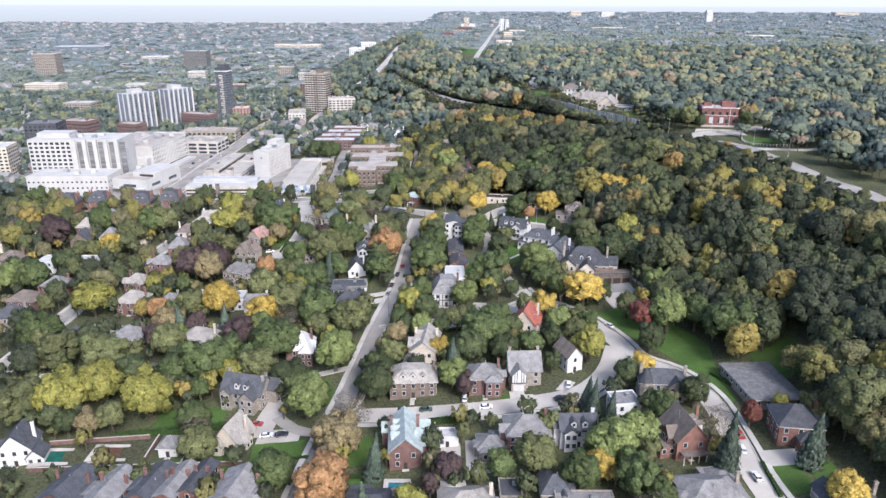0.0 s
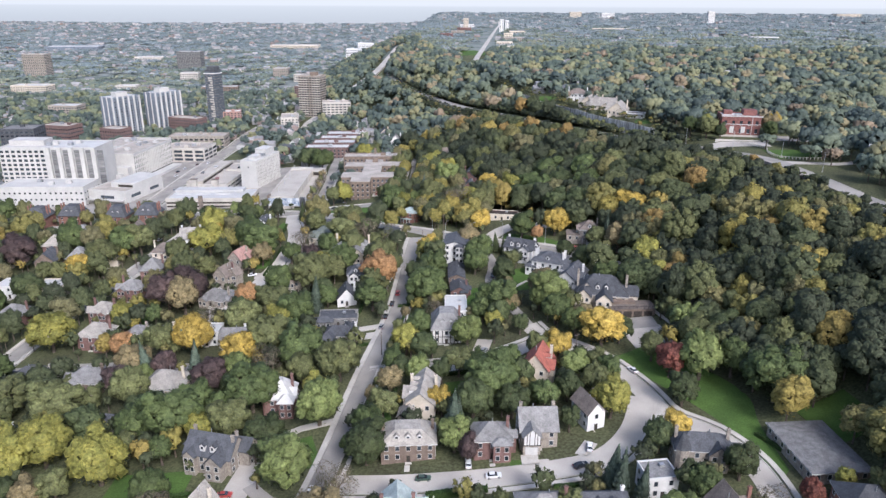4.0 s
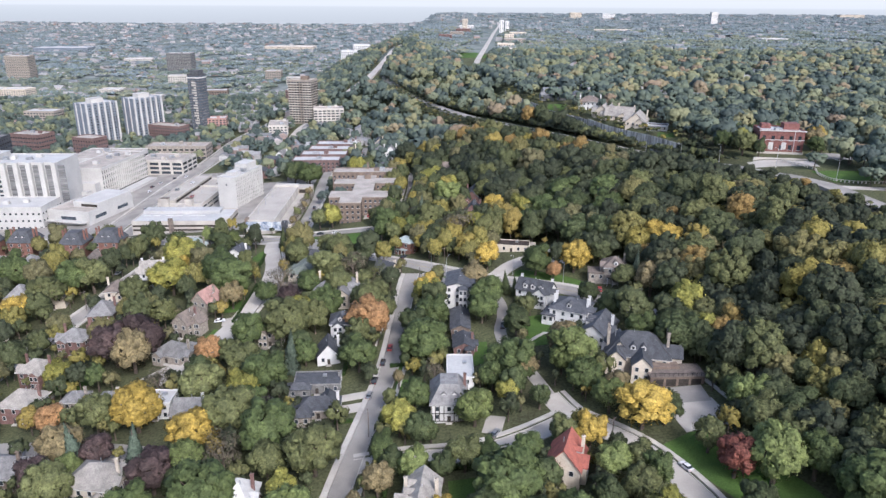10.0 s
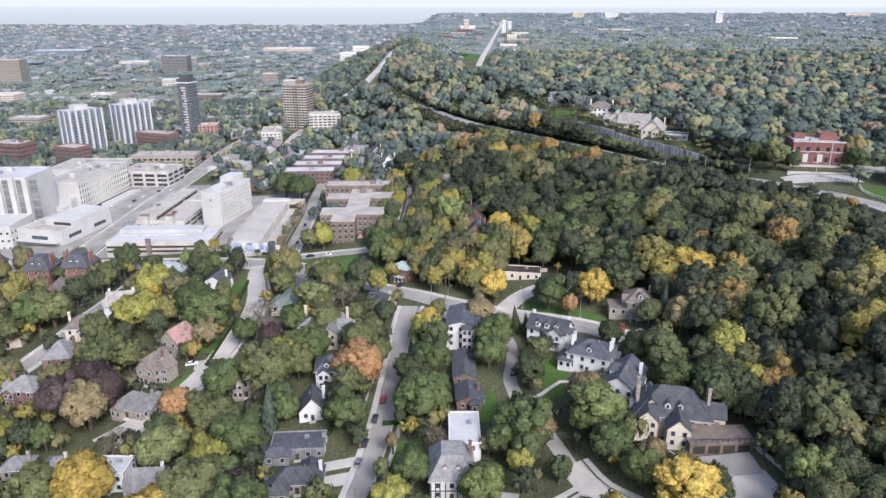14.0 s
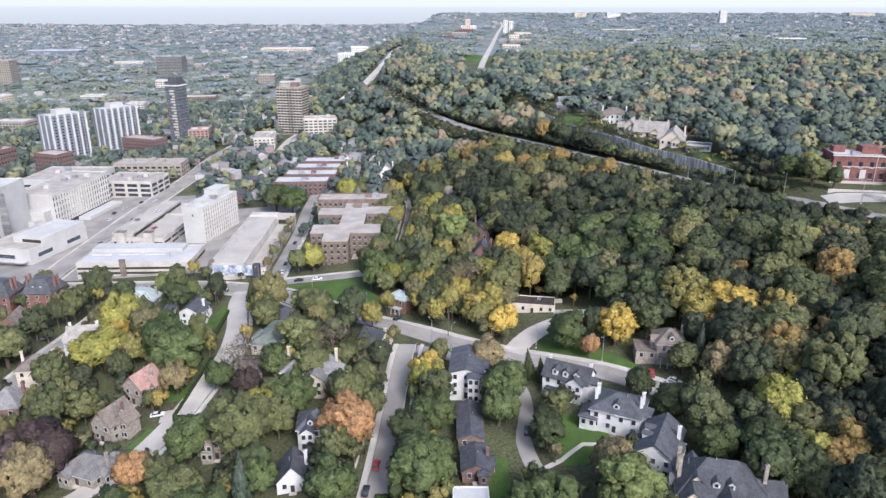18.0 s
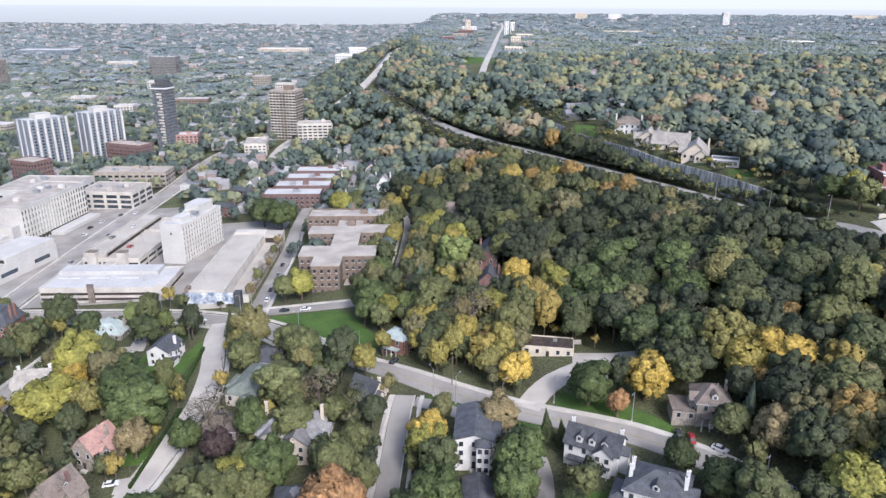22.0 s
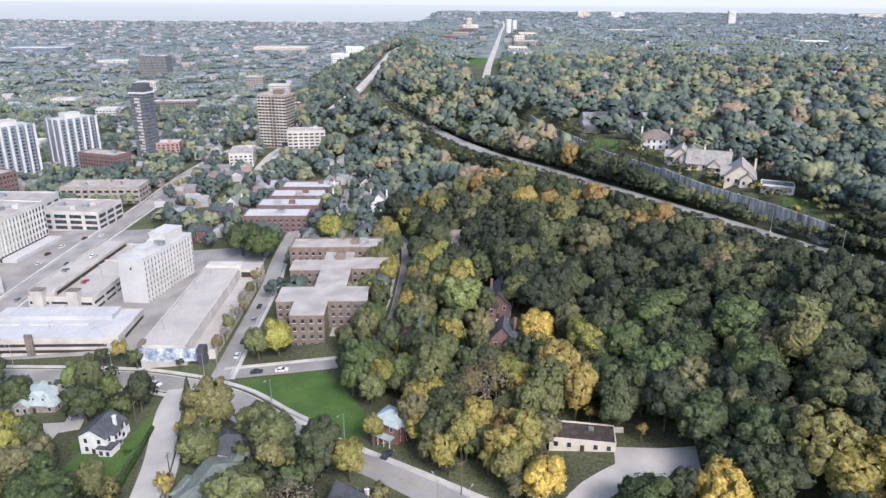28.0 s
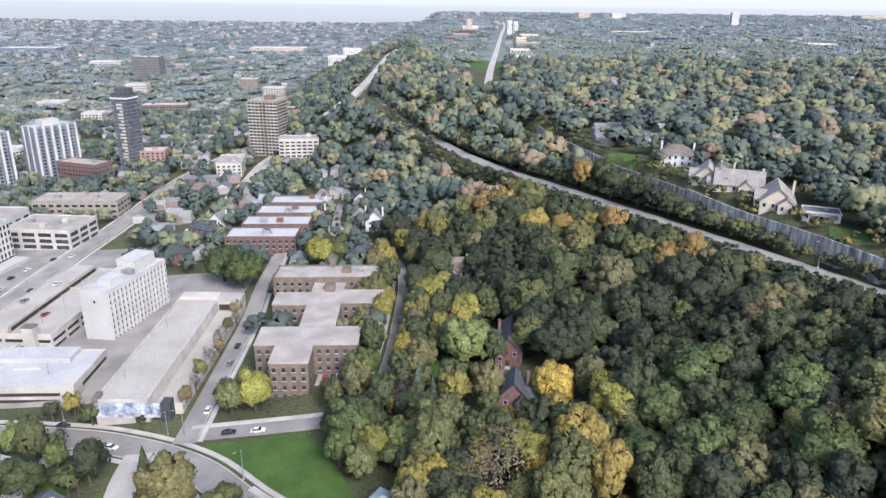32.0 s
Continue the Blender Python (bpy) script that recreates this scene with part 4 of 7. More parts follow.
part("roof_terrace", Shape().box(-9.4, -4.4, 3.4, 9.4, 4.2, 3.75), BROWN_ROOF, garage)
for k in range(4):
    part("garage_door", Shape().box(-8 + 4.2 * k, -4.12, 0, -4.7 + 4.2 * k, -3.95, 2.5), DARK, garage, "dark wooden garage door")
for k in range(13):
    part("post", Shape().box(-9.3 + 1.53 * k, -4.3, 3.75, -9.16 + 1.53 * k, -4.16, 4.75), DARK, garage)
part("rail", Shape().box(-9.35, -4.32, 4.75, 9.35, -4.14, 4.87), DARK, garage)
part("upper_terrace", Shape().box(-9, 0.4, 3.75, 2, 4.1, 4.7), BROWN_BRICK, garage)
KEEP_OFF.extend([(70, 294, 6), (76, 294, 6), (82, 294, 6)])
patch("garage_court", 77, 287, 14, 9, 2, ASPHALT, "dark asphalt court in front of the garage doors", "court", lift=0.16)
house(74, 374, -8, 11, 12, 2, "hip", STONE, BROWN_ROOF, "tall stone house with a low hipped roof", pitch=0.75, chimneys=1, dormers="1f", wing=(-9, -1, 8, 9, 1, "flat"), porch=True)
# east end of the loop
house(104, 201, 4, 19, 27, 1, "hip", STONE, GREY_ROOF, "long low house with a broad flat-pitched grey roof", pitch=0.12, chimneys=0)
house(103, 176, -8, 14, 13, 2, "hip", ORANGE_BRICK, SLATE, "brick house with a dark hipped roof", wing=(3, -7, 8, 6, 1, "hip"))
house(70, 174, 8, 12, 15, 2, "gable", ORANGE_BRICK, BROWN_ROOF, "brick house with a steep red-brown roof and porch", "y", 1.15, 1, k=0.78, dormers="2r", wing=(-8, 0, 6, 10, 1, "flat"), porch=True)
house(70, 151, 5, 19, 14, 1, "hip", STONE, GREY_ROOF, "low house with a grey hipped roof", pitch=0.5, wing=(6, 6, 8, 8, 1, "hip"))
house(72, 202, -6, 18, 9, 2, "hip", STONE, SLATE, "dark-roofed house with a pointed turret", pitch=0.9, chimneys=2, turret=(-6, -3, 2.2))
house(57, 192, 8, 10, 9, 2, "flat", WHITE, GREY_ROOF, "pale cube-shaped house with a flat roof", chimneys=0)
house(102, 143, 5, 16, 12, 1, "hip", STONE, SLATE, "dark-roofed house at the edge of the wood")
house(37, 150, 0, 18, 9, 1, "flat", STONE, GREY_ROOF, "low flat-roofed grey building", chimneys=0)
house(6, 153, 3, 17, 13, 1, "hip", CREAM, BEIGE_ROOF, "house with a beige hipped roof", pitch=0.6)
house(-20, 156, 3, 16, 10, 1, "hip", STONE, SLATE, "dark house beside a small pool", pitch=0.4)
house(18, 157, 0, 7, 9, 1, "flat", STONE, SLATE, "small dark flat-roofed annexe", chimneys=0)
house(30, 157, 0, 9, 9, 1, "hip", STONE, SLATE, "small house with a dark pyramid roof", chimneys=0, pitch=0.9)
# lower west gardens
house(-70, 217, -14, 20, 13, 2, "gable", STONE, SLATE, "large slate-roofed mansion with steep gables", "x", 0.95, 3, "2f", [(5, -7, 7, 8, 2, "gable"), (-7, -6, 5, 5, 2, "gable"), (10, 4, 8, 9, 2, "gable", 90), (-10, 2, 6, 6, 2, "hip", -90)], k=0.76, plain=True)
house(-68, 192, -14, 11, 12, 1, "gable", CREAM, BEIGE_ROOF, "coach house with a steep beige gable", "y", 1.3, 1)
house(-88, 190, 0, 7, 7, 1, "hip", WHITE, GREY_ROOF, "small garden pavilion with a grey hipped roof", chimneys=0, pitch=0.9)
house(-138, 192, 10, 12, 11, 2, "gable", WHITE, SLATE, "white house with a black gabled roof", "y", 1.0, 1, wing=(7, -3, 6, 7, 1, "gable"))
for k, (x, y, w, d, rf) in enumerate([(-96, 166, 9, 12, 0), (-84, 167, 8, 12, 1), (-77, 167, 6, 12, 0), (-58, 162, 12, 11, 0), (-71, 168, 5, 11, 1), (-109, 168, 11, 11, 1)]):
    house(x, y, -10, w, d + 3, 2, "gable", BRICK if k % 2 else ORANGE_BRICK, (GREY_ROOF, SLATE)[rf], "narrow brick row house with a grey pitched roof", "y", 0.45, 2, k=1.0, group="row houses by the gardens")
house(-53, 172, 0, 9, 8, 1, "hip", STONE, GREY_ROOF, "small garage with a grey hipped roof", chimneys=0)
house(-147, 230, 5, 15, 13, 2, "hip", WHITE, WHITE_ROOF, "white-roofed house behind yellow trees", pitch=0.6)
house(-56, 246, 0, 9, 11, 2, "hip", BRICK, TRIM, "brick Victorian house with a pale turreted roof", pitch=1.2, wing=(3, -6, 5, 4, 2, "hip"), turret=(-4, -4, 1.8), k=0.95)
house(-101, 259, -8, 16, 14, 2, "hip", CREAM, BEIGE_ROOF, "stucco house with a beige hipped roof", wing=(5, -8, 7, 6, 1, "gable"))
house(-133, 266, -8, 14, 12, 2, "hip", BROWN_BRICK, GREY_ROOF, "brick house with a dark grey hipped roof")
house(-159, 275, -8, 17, 10, 1, "hip", CREAM, SLATE, "low house with a dark hipped roof")
house(-115, 240, -8, 8, 8, 1, "gable", STONE, SLATE, "small dark-roofed coach house", "x", 0.8, 0)
house(-147, 303, -6, 14, 13, 2, "hip", BRICK, BEIGE_ROOF, "brick house with a beige hipped roof", wing=(6, -6, 7, 6, 1, "flat"))
house(-154, 325, -6, 12, 11, 2, "hip", BRICK, BEIGE_ROOF, "brick house with a pale hipped roof", chimneys=2)
house(-150, 347, -6, 13, 11, 2, "hip", BRICK, GREY_ROOF, "brick house with a grey roof", chimneys=2)
house(-214, 358, 0, 15, 12, 2, "flat", WHITE, WHITE_ROOF, "pale house with a white flat roof", light=True)
house(-193, 355, 0, 14, 12, 2, "flat", CREAM, WHITE_ROOF, "pale house with a white flat roof", light=True)
house(-196, 327, -6, 13, 11, 2, "hip", BRICK, GREY_ROOF, "brick house with a grey hipped roof", light=True)
house(-203, 311, -6, 15, 12, 2, "hip", BRICK, BROWN_ROOF, "brick house with a brown hipped roof", light=True)
house(-200, 294, -6, 14, 12, 2, "hip", STONE, SLATE, "house with a dark hipped roof", light=True)
house(-240, 363, 0, 14, 12, 2, "hip", BRICK, BROWN_ROOF, "brick house with a brown roof", light=True)
house(-107, 355, -20, 9, 12, 2, "gable", STONE, BROWN_ROOF, "stone house with a steep grey-brown gable", "y", 1.1, 1, "1r", (5.5, 1, 6, 6, 2, "gable"), chim=BRICK)
house(-105, 374, -20, 9, 12, 2, "gable", STONE, PINK_ROOF, "stone house with a pinkish steep roof", "y", 1.1, 1, "1r", (5.5, 1, 6, 6, 2, "gable"))
house(-107, 433, -8, 10, 12, 2, "gable", WHITE, SLATE, "white house with a dark roof and terrace", "y", 0.6, 1, wing=(5, -5, 5, 5, 1, "flat"))
house(-141, 460, -4, 17, 10, 1, "mansard", STONE, COPPER_ROOF, "low house with a pale green mansard roof", dormers="3f", pitch=0.9)
house(-142, 409, 10, 13, 11, 2, "gable", WHITE, BEIGE_ROOF, "white house with steep beige gables", "x", 1.0, 2, wing=(3, -6, 6, 6, 2, "gable"))
house(-150, 390, 10, 14, 12, 2, "hip", CREAM, BROWN_ROOF, "half-timbered house with a brown roof", chimneys=2, wing=(3, -7, 6, 6, 2, "gable"))
house(-106, 336, -20, 15, 12, 1, "hip", STONE, GREY_ROOF, "low house with a grey hipped roof")
for x, y, w in ((-188, 464, 15), (-207, 463, 14), (-241, 472, 15), (-262, 470, 14)):
    house(x, y, 0, w, 14, 3, "mansard", ORANGE_BRICK, SLATE, "tall Victorian red brick house with a dark mansard roof", chimneys=4, dormers="2f", pitch=0.9, group="Victorian houses opposite the hospital", light=True)
house(-235, 444, 0, 16, 10, 2, "flat", ORANGE_BRICK, PALE_ROOF, "low orange brick block with a flat roof", light=True)
for k, (x, y) in enumerate(((-148, 368), (-180, 390), (-180, 410), (-182, 430), (-196, 389), (-212, 387), (-220, 410), (-240, 395), (-215, 432), (-270, 420), (-265, 390))):
    house(x, y, 8, 11, 13, 2, "gable" if k % 2 else "hip", (BRICK, CREAM, BROWN_BRICK)[k % 3], (GREY_ROOF, SLATE, BEIGE_ROOF, BROWN_ROOF)[k % 4], "older town house with a shingle roof among trees", "y", 0.9, 1, light=True)
house(-98, 299, 0, 12, 10, 2, "flat", WHITE, WHITE_ROOF, "white modern house with a flat roof", chimneys=0)
house(-86, 295, 4, 11, 12, 1, "gable", WHITE, GREY_ROOF, "house with a grey gabled roof", "x", 0.8, 1)
house(-76, 290, 4, 7, 7, 1, "hip", STONE, SLATE, "small garage with a dark hipped roof", chimneys=0)
house(-118, 305, 4, 8, 9, 1, "hip", CREAM, GREY_ROOF, "small grey-roofed house among trees")
house(-131, 307, 4, 9, 8, 1, "hip", STONE, GREY_ROOF, "small house with a plain grey roof")
# beyond the bend
house(-19, 427, -32, 10, 9, 2, "hip", ORANGE_BRICK, COPPER_ROOF, "red brick house with a pale grey roof beside the road", pitch=0.6, porch=True)
house(33.5, 416.5, -9, 17.5, 8.5, 1, "flat", CREAM, STAINED_ROOF, "low white walled building with a stained dark roof in a yard", chimneys=0, k=1.0)
house(17, 478, -8, 11, 12, 2, "gable", BRICK, SLATE, "brick house with slate gables by the wood", "y", 1.1, 2)
house(19, 513, -10, 11, 24, 2, "gable", BRICK, SLATE, "long brick house with a dark slate roof", "y", 0.9, 2)
house(2, 580, 0, 11, 11, 2, "gable", CREAM, BROWN_ROOF, "half-timbered house among trees", "x", 1.0, 1)
house(4, 562, 0, 12, 10, 1, "hip", ORANGE_BRICK, SLATE, "brick house with a dark roof among trees")
house(-44, 678, 0, 11, 10, 2, "gable", WHITE, GREY_ROOF, "white gabled house among street trees", "y", 1.1, 1, light=True)
house(-22, 656, 0, 12, 12, 2, "gable", STONE, GREEN_ROOF, "house with a plain grey roof", "x", 0.9, 0, light=True)
house(-46, 617, 0, 14, 12, 2, "hip", BRICK, SLATE, "dark brick house with a slate roof", light=True)
house(-145, 642, 0, 12, 8, 2, "hip", BRICK, SLATE, "small red brick house with slate roof", light=True)
house(-143, 675, -25, 18, 9, 3, "hip", BRICK, SLATE, "long brick house with a dark roof", light=True, pitch=0.4)
house(-142, 702, -20, 10, 10, 2, "gable", WHITE, GREY_ROOF, "white gabled house among street trees", "y", 1.0, 1, light=True)
house(-182, 787, 0, 16, 12, 2, "hip", BRICK, BROWN_ROOF, "dark red brick house with a brown roof", light=True)
for k in range(6):
    e = -12 if k % 2 else 13
    u = 690 + 10.5 * k
    house(np.interp(u, (680, 774, 860), (-66, -76, -90)) + e, u, 8 if e > 0 else 14, 9, 11, 2, "gable" if k % 3 else "hip", (WHITE, CREAM, BRICK)[k % 3], (GREY_ROOF, SLATE, BEIGE_ROOF)[k % 3], "narrow town house on the upper street", "y", 0.9, 1, light=True, group="houses up the street")

# ---- large buildings ----


def window_band(parent, w, d, z, h, every, width, frame_m, glass_m, sides="fblr", inset=0.05):
    """One storey's row of windows round a block, as one part."""
    s = Shape()
    for side, span, off, rot in (("f", w, d / 2, 0), ("b", w, d / 2, 180), ("l", d, w / 2, -90), ("r", d, w / 2, 90)):
        if side not in sides:
            continue
        n = max(1, int(span / every))
        m = pose(0, 0, 0, 0, 0, rot)
        for k in range(n):
            u = (k + 0.5) * span / n - span / 2
            for a, b, c, e, f, g, mi in ((u - width / 2, u + width / 2, z, z + h, -off - 0.05, -off - 0.01, 1), (u - width / 2 - 0.1, u + width / 2 + 0.1, z - 0.16, z, -off - 0.14, -off - 0.01, 0)):
                t = Shape().box(a, f, c, b, g, e)
                s.poly([m @ Vector(p) for p in t.v], t.f, mi)
    ob = part("window_band", s, [frame_m, glass_m], parent)
    ob["kind"] = "stuff"
    return ob


def block(name, x, y, rot, w, d, h, wallm, roofm, label, category, storeys=0, every=3.2, width=1.6, win_h=1.5, z=None, sides="fblr", first=1.0, parapet=0.8, plant=0, glass=None, frame_m=None):
    """A flat-roofed building with parapet, rows of windows and plant on its roof."""
    ob = root(name, x, y, rot, label, category, z=z)
    KEEP_OFF.append((x, y, min(w, d) * 0.55))
    c, s = math.cos(radians(rot)), math.sin(radians(rot))
    for t in np.arange(-max(w, d) / 2 + 4, max(w, d) / 2 - 3, 7):
        du, dv = (t, 0) if w > d else (0, t)
        KEEP_OFF.append((x + c * du - s * dv, y + s * du + c * dv, min(w, d) * 0.55))
    part("wall", Shape().box(-w / 2, -d / 2, -6, w / 2, d / 2, h), wallm, ob)
    part("roof", Shape().box(-w / 2 + 0.4, -d / 2 + 0.4, h, w / 2 - 0.4, d / 2 - 0.4, h + 0.15), roofm, ob)
    p = Shape()
    for b in ((-w / 2 - 0.05, -d / 2 - 0.05, w / 2 + 0.05, -d / 2 + 0.4), (-w / 2 - 0.05, d / 2 - 0.4, w / 2 + 0.05, d / 2 + 0.05), (-w / 2 - 0.05, -d / 2 + 0.4, -w / 2 + 0.4, d / 2 - 0.4), (w / 2 - 0.4, -d / 2 + 0.4, w / 2 + 0.05, d / 2 - 0.4)):
        p.box(b[0], b[1], h - 0.02, b[2], b[3], h + parapet)
    part("parapet", p, wallm, ob)
    if storeys:
        fh = (h - first) / storeys
        for k in range(storeys):
            window_band(ob, w, d, first + k * fh, min(win_h, fh * 0.6), every, width, frame_m or wallm, glass or GLASS, sides)
    for k in range(plant):
        a, b = random.uniform(-0.3, 0.3) * w, random.uniform(-0.3, 0.3) * d
        q = part("roof_plant", Shape().box(a - 1.8, b - 1.4, h + 0.15, a + 1.8, b + 1.4, h + 2.2).box(a - 1.5, b - 1.1, h + 2.2, a + 1.5, b + 1.1, h + 2.5), METAL if k % 2 else wallm, ob)
        part("vent_pipe", Shape().tube(a + 2.8, b, h + 0.15, h + 1.4, 0.3, 0.3, 8), METAL, q)
    return ob


def penthouse(ob, x, y, w, d, z0, h, m):
    p = part("penthouse", Shape().box(x - w / 2, y - d / 2, z0, x + w / 2, y + d / 2, z0 + h).box(x - w / 2 - 0.2, y - d / 2 - 0.2, z0 + h, x + w / 2 + 0.2, y + d / 2 + 0.2, z0 + h + 0.3), m, ob)
    return p


# hospital
tower = block("hospital_tower", -298, 569, 2, 72, 31, 38, HOSPITAL, WHITE_ROOF, "tall white hospital block with ribbed front", "hospital", 11, 4.2, 2.6, 1.9, z=-19, plant=5, frame_m=CREAM, sides="f")
for k in range(5):
    part("pilaster", Shape().box(-0.5 + k * 8.4, -18.2, -4, 2.4 + k * 8.4, -15.45, 38.9), HOSPITAL, tower)
    part("window_strip", Shape().box(2.9 + k * 8.4, -15.75, 2, 7.4 + k * 8.4, -15.6, 37), mat("smoked_strip", (0.2, 0.2, 0.2), (0.09, 0.09, 0.095), 0.3, 1, 0.3, 0, stretch=(0.1, 0.1, 2.2)), tower)
penthouse(tower, -20, 2, 26, 14, 38, 4, HOSPITAL)
block("hospital_podium", -292, 538, 2, 62, 27, 15, HOSPITAL, WHITE_ROOF, "white hospital podium with small square windows", "hospital", 3, 3.6, 1.3, 1.3, z=-19, plant=3)
low = block("hospital_entrance", -241, 552, -12, 31, 46, 9, HOSPITAL, PALE_ROOF, "low white hospital wing with black window bands", "hospital", 1, 16, 11, 2.2, z=-16.5, first=3.5, plant=4, sides="flr")
part("upper_block", Shape().box(-4, -12, 9, 15.6, 22, 13), HOSPITAL, low)
part("black_window", Shape().box(2, -12.2, 9.8, 14, -12.05, 11.6), DARK, low)
part("lower_canopy", Shape().box(-14, -27, 2.6, 14, -23.1, 3.2), HOSPITAL, low)
fin = block("hospital_wing", -262, 628, -5, 27, 66, 24, HOSPITAL, PALE_ROOF, "long white hospital wing with close vertical fins", "hospital", 6, 2.9, 1.7, 2.6, z=-18, plant=5, sides="r")
part("stepped_front", Shape().box(-13, -40, -6, 11, -33.05, 15).box(-13, -46, -6, 8, -40, 10), HOSPITAL, fin)
part("dark_band", Shape().box(13.52, -32, 2.2, 13.62, 32, 4.2), DARK, fin)
part("low_gallery", Shape().box(13.7, -10, -5, 22, 32, 3.2), HOSPITAL, fin)
for k in range(22):
    part("fin", Shape().box(13.4, -31.5 + k * 2.9, 4, 14.3, -31.0 + k * 2.9, 23), HOSPITAL, fin)
block("hospital_annexe", -240, 690, -4, 40, 30, 12, CONCRETE, PALE_ROOF, "pale hospital annexe with long window bands", "hospital", 3, 9, 7.6, 2.3, z=-17, plant=4)
block("hospital_link", -290, 690, 0, 50, 44, 16, HOSPITAL, PALE_ROOF, "low white hospital building with flat roof", "hospital", 3, 8, 5, 1.6, z=-18, plant=4)
block("office_block", -250, 748, 2, 56, 22, 12, STONE, PALE_ROOF, "long beige low office block", "office", 3, 5, 3.2, 1.6, z=-17, plant=3)
block("parking_deck", -176, 580, -2, 30, 74, 7, CONCRETE, DECK, "low concrete parking deck beside the street", "parking garage", 2, 10, 8.6, 1.3, z=-13)
deck = bpy.data.objects["parking_deck"]
part("upper_deck", Shape().box(-14.9, -36, 7.2, -3, 36, 9.6), DECK, deck)
part("deck_wall", Shape().box(-3.3, -36, 9.6, -3, 36, 10.5).box(-14.9, -36, 9.6, -14.6, 36, 10.5).box(-3, 10, 7.2, 14.6, 10.4, 8.4), CONCRETE, deck)
# dark sheet standing for the shade inside the open deck
part("opening", Shape().box(-2.98, -34, 7.4, -2.9, 34, 9.0), DARK, deck)
for u, v in ((-9, -37.6), (7, -37.4), (12, 30)):
    st = part("stair_tower", Shape().box(u - 2.4, v - 2, -5, u + 2.4, v + 2, 11.4), CONCRETE, deck)
    part("stair_roof", Shape().box(u - 2.6, v - 2.2, 11.4, u + 2.6, v + 2.2, 11.7), BROWN_ROOF, st)
for k in range(4):
    part("light_pole", Shape().tube(5, -26 + 17 * k, 7.1, 13, 0.12, 0.08, 6).box(4.3, -26.15 + 17 * k, 12.9, 5.7, -25.85 + 17 * k, 13.1), METAL, deck)

# garage with the white roof
g1 = block("parking_garage", -163, 515, 2, 58, 28, 6.5, CONCRETE, WHITE_ROOF, "low concrete parking garage with a white roof", "parking garage", 0, z=-12)
# dark strips on the solid faces imitate the shade of open storeys
for k in range(2):
    part("opening", Shape().box(-28.6, -14.12, 0.9 + 2.6 * k, 28.6, -14.02, 2.1 + 2.6 * k).box(29.02, -13, 0.9 + 2.6 * k, 29.12, 13, 2.1 + 2.6 * k), DARK, g1)
part("stair_tower", Shape().box(25, -15, -5, 30, -9, 8.5), CONCRETE, g1)
part("middle_pier", Shape().box(-6.4, -15.2, -5, -3.6, -14.15, 9.2), BROWN_ROOF, g1)
part("upper_roof", Shape().box(-28, 4, 6.7, 20, 13.4, 8.6), WHITE_ROOF, g1)
for u in (-26, -12, 2):
    part("skylight", Shape().box(u, -1.2, 6.7, u + 10, -0.2, 7.1), TRIM, g1)
part("stair_tower", Shape().box(-10, 12, 5, -4, 15.5, 9), CONCRETE, g1)
for k in range(3):
    part("light_pole", Shape().tube(-20 + 18 * k, -4, 6.6, 12, 0.12, 0.08, 6).box(-20.7 + 18 * k, -4.15, 11.9, -19.3 + 18 * k, -3.85, 12.1), METAL, g1)
# garage with the mural
g2 = block("parking_garage", -109, 528, 1, 17, 88, 9, CONCRETE, DECK, "long concrete parking garage with a painted mural wall", "parking garage", 0, z=-8.5, parapet=0.9)
part("lower_deck", Shape().box(8.6, -40, -6, 18, 44, 5.0), DECK, g2)
part("deck_wall", Shape().box(17.7, -40, 5.0, 18.05, 44, 6.0).box(8.6, -40.35, -6, 18.05, -40.02, 6.2), CONCRETE, g2)
part("upper_return", Shape().box(8.62, 34, 5.0, 18, 44, 9.6), DECK, g2)
# dark plate on the return: painted shade of the gap below it
part("opening", Shape().box(9.4, 33.8, 5.8, 17.2, 33.95, 8.4), DARK, g2)
for k in range(7):
    part("mural_panel", Shape().box(-8.3 + k * 2.95, -44.4, 3.4, -5.45 + k * 2.95, -44.1, 8.8), mat("mural_panel", ((0.5, 0.52, 0.54), (0.4, 0.43, 0.47), (0.52, 0.53, 0.54))[k % 3], (0.14, 0.18, 0.25), 0.35, 1.5, 0.6, 0, contrast=0.3), g2)
part("corner_tower", Shape().box(12.5, -44.3, -5, 15.5, -40.4, 8.6), SLATE, g2)
part("corner_tower", Shape().box(-8.9, -44.35, 7, -7.2, -40, 10.6), BROWN_BRICK, g2)
for k in range(4):
    part("light_pole", Shape().tube(-4, -30 + 20 * k, 9.1, 14.5, 0.12, 0.08, 6).box(-4.7, -30.15 + 20 * k, 14.4, -3.3, -29.85 + 20 * k, 14.6), METAL, g2)
part("far_ramp", Shape().box(-8, 37, 9.2, 8, 43, 10.4), CONCRETE, g2)
# white slab
slab = block("office_slab", -142, 569, -13, 13, 40, 25, HOSPITAL, WHITE_ROOF, "white eight-storey slab with vertical window strips", "office", 8, 2.5, 1.1, 1.9, z=-14.5, first=3.5, plant=2, sides="r")
window_band(slab, 13, 40, 20, 1.2, 8, 0.9, HOSPITAL, GLASS, "f")
penthouse(slab, -1, 10, 9, 14, 25, 5, HOSPITAL)
penthouse(slab, 0, -9, 6, 8, 25, 2.4, HOSPITAL)
for k in range(16):
    part("fin", Shape().box(6.5, -19.7 + 2.5 * k, 3, 7.0, -19.3 + 2.5 * k, 24.8), HOSPITAL, slab)
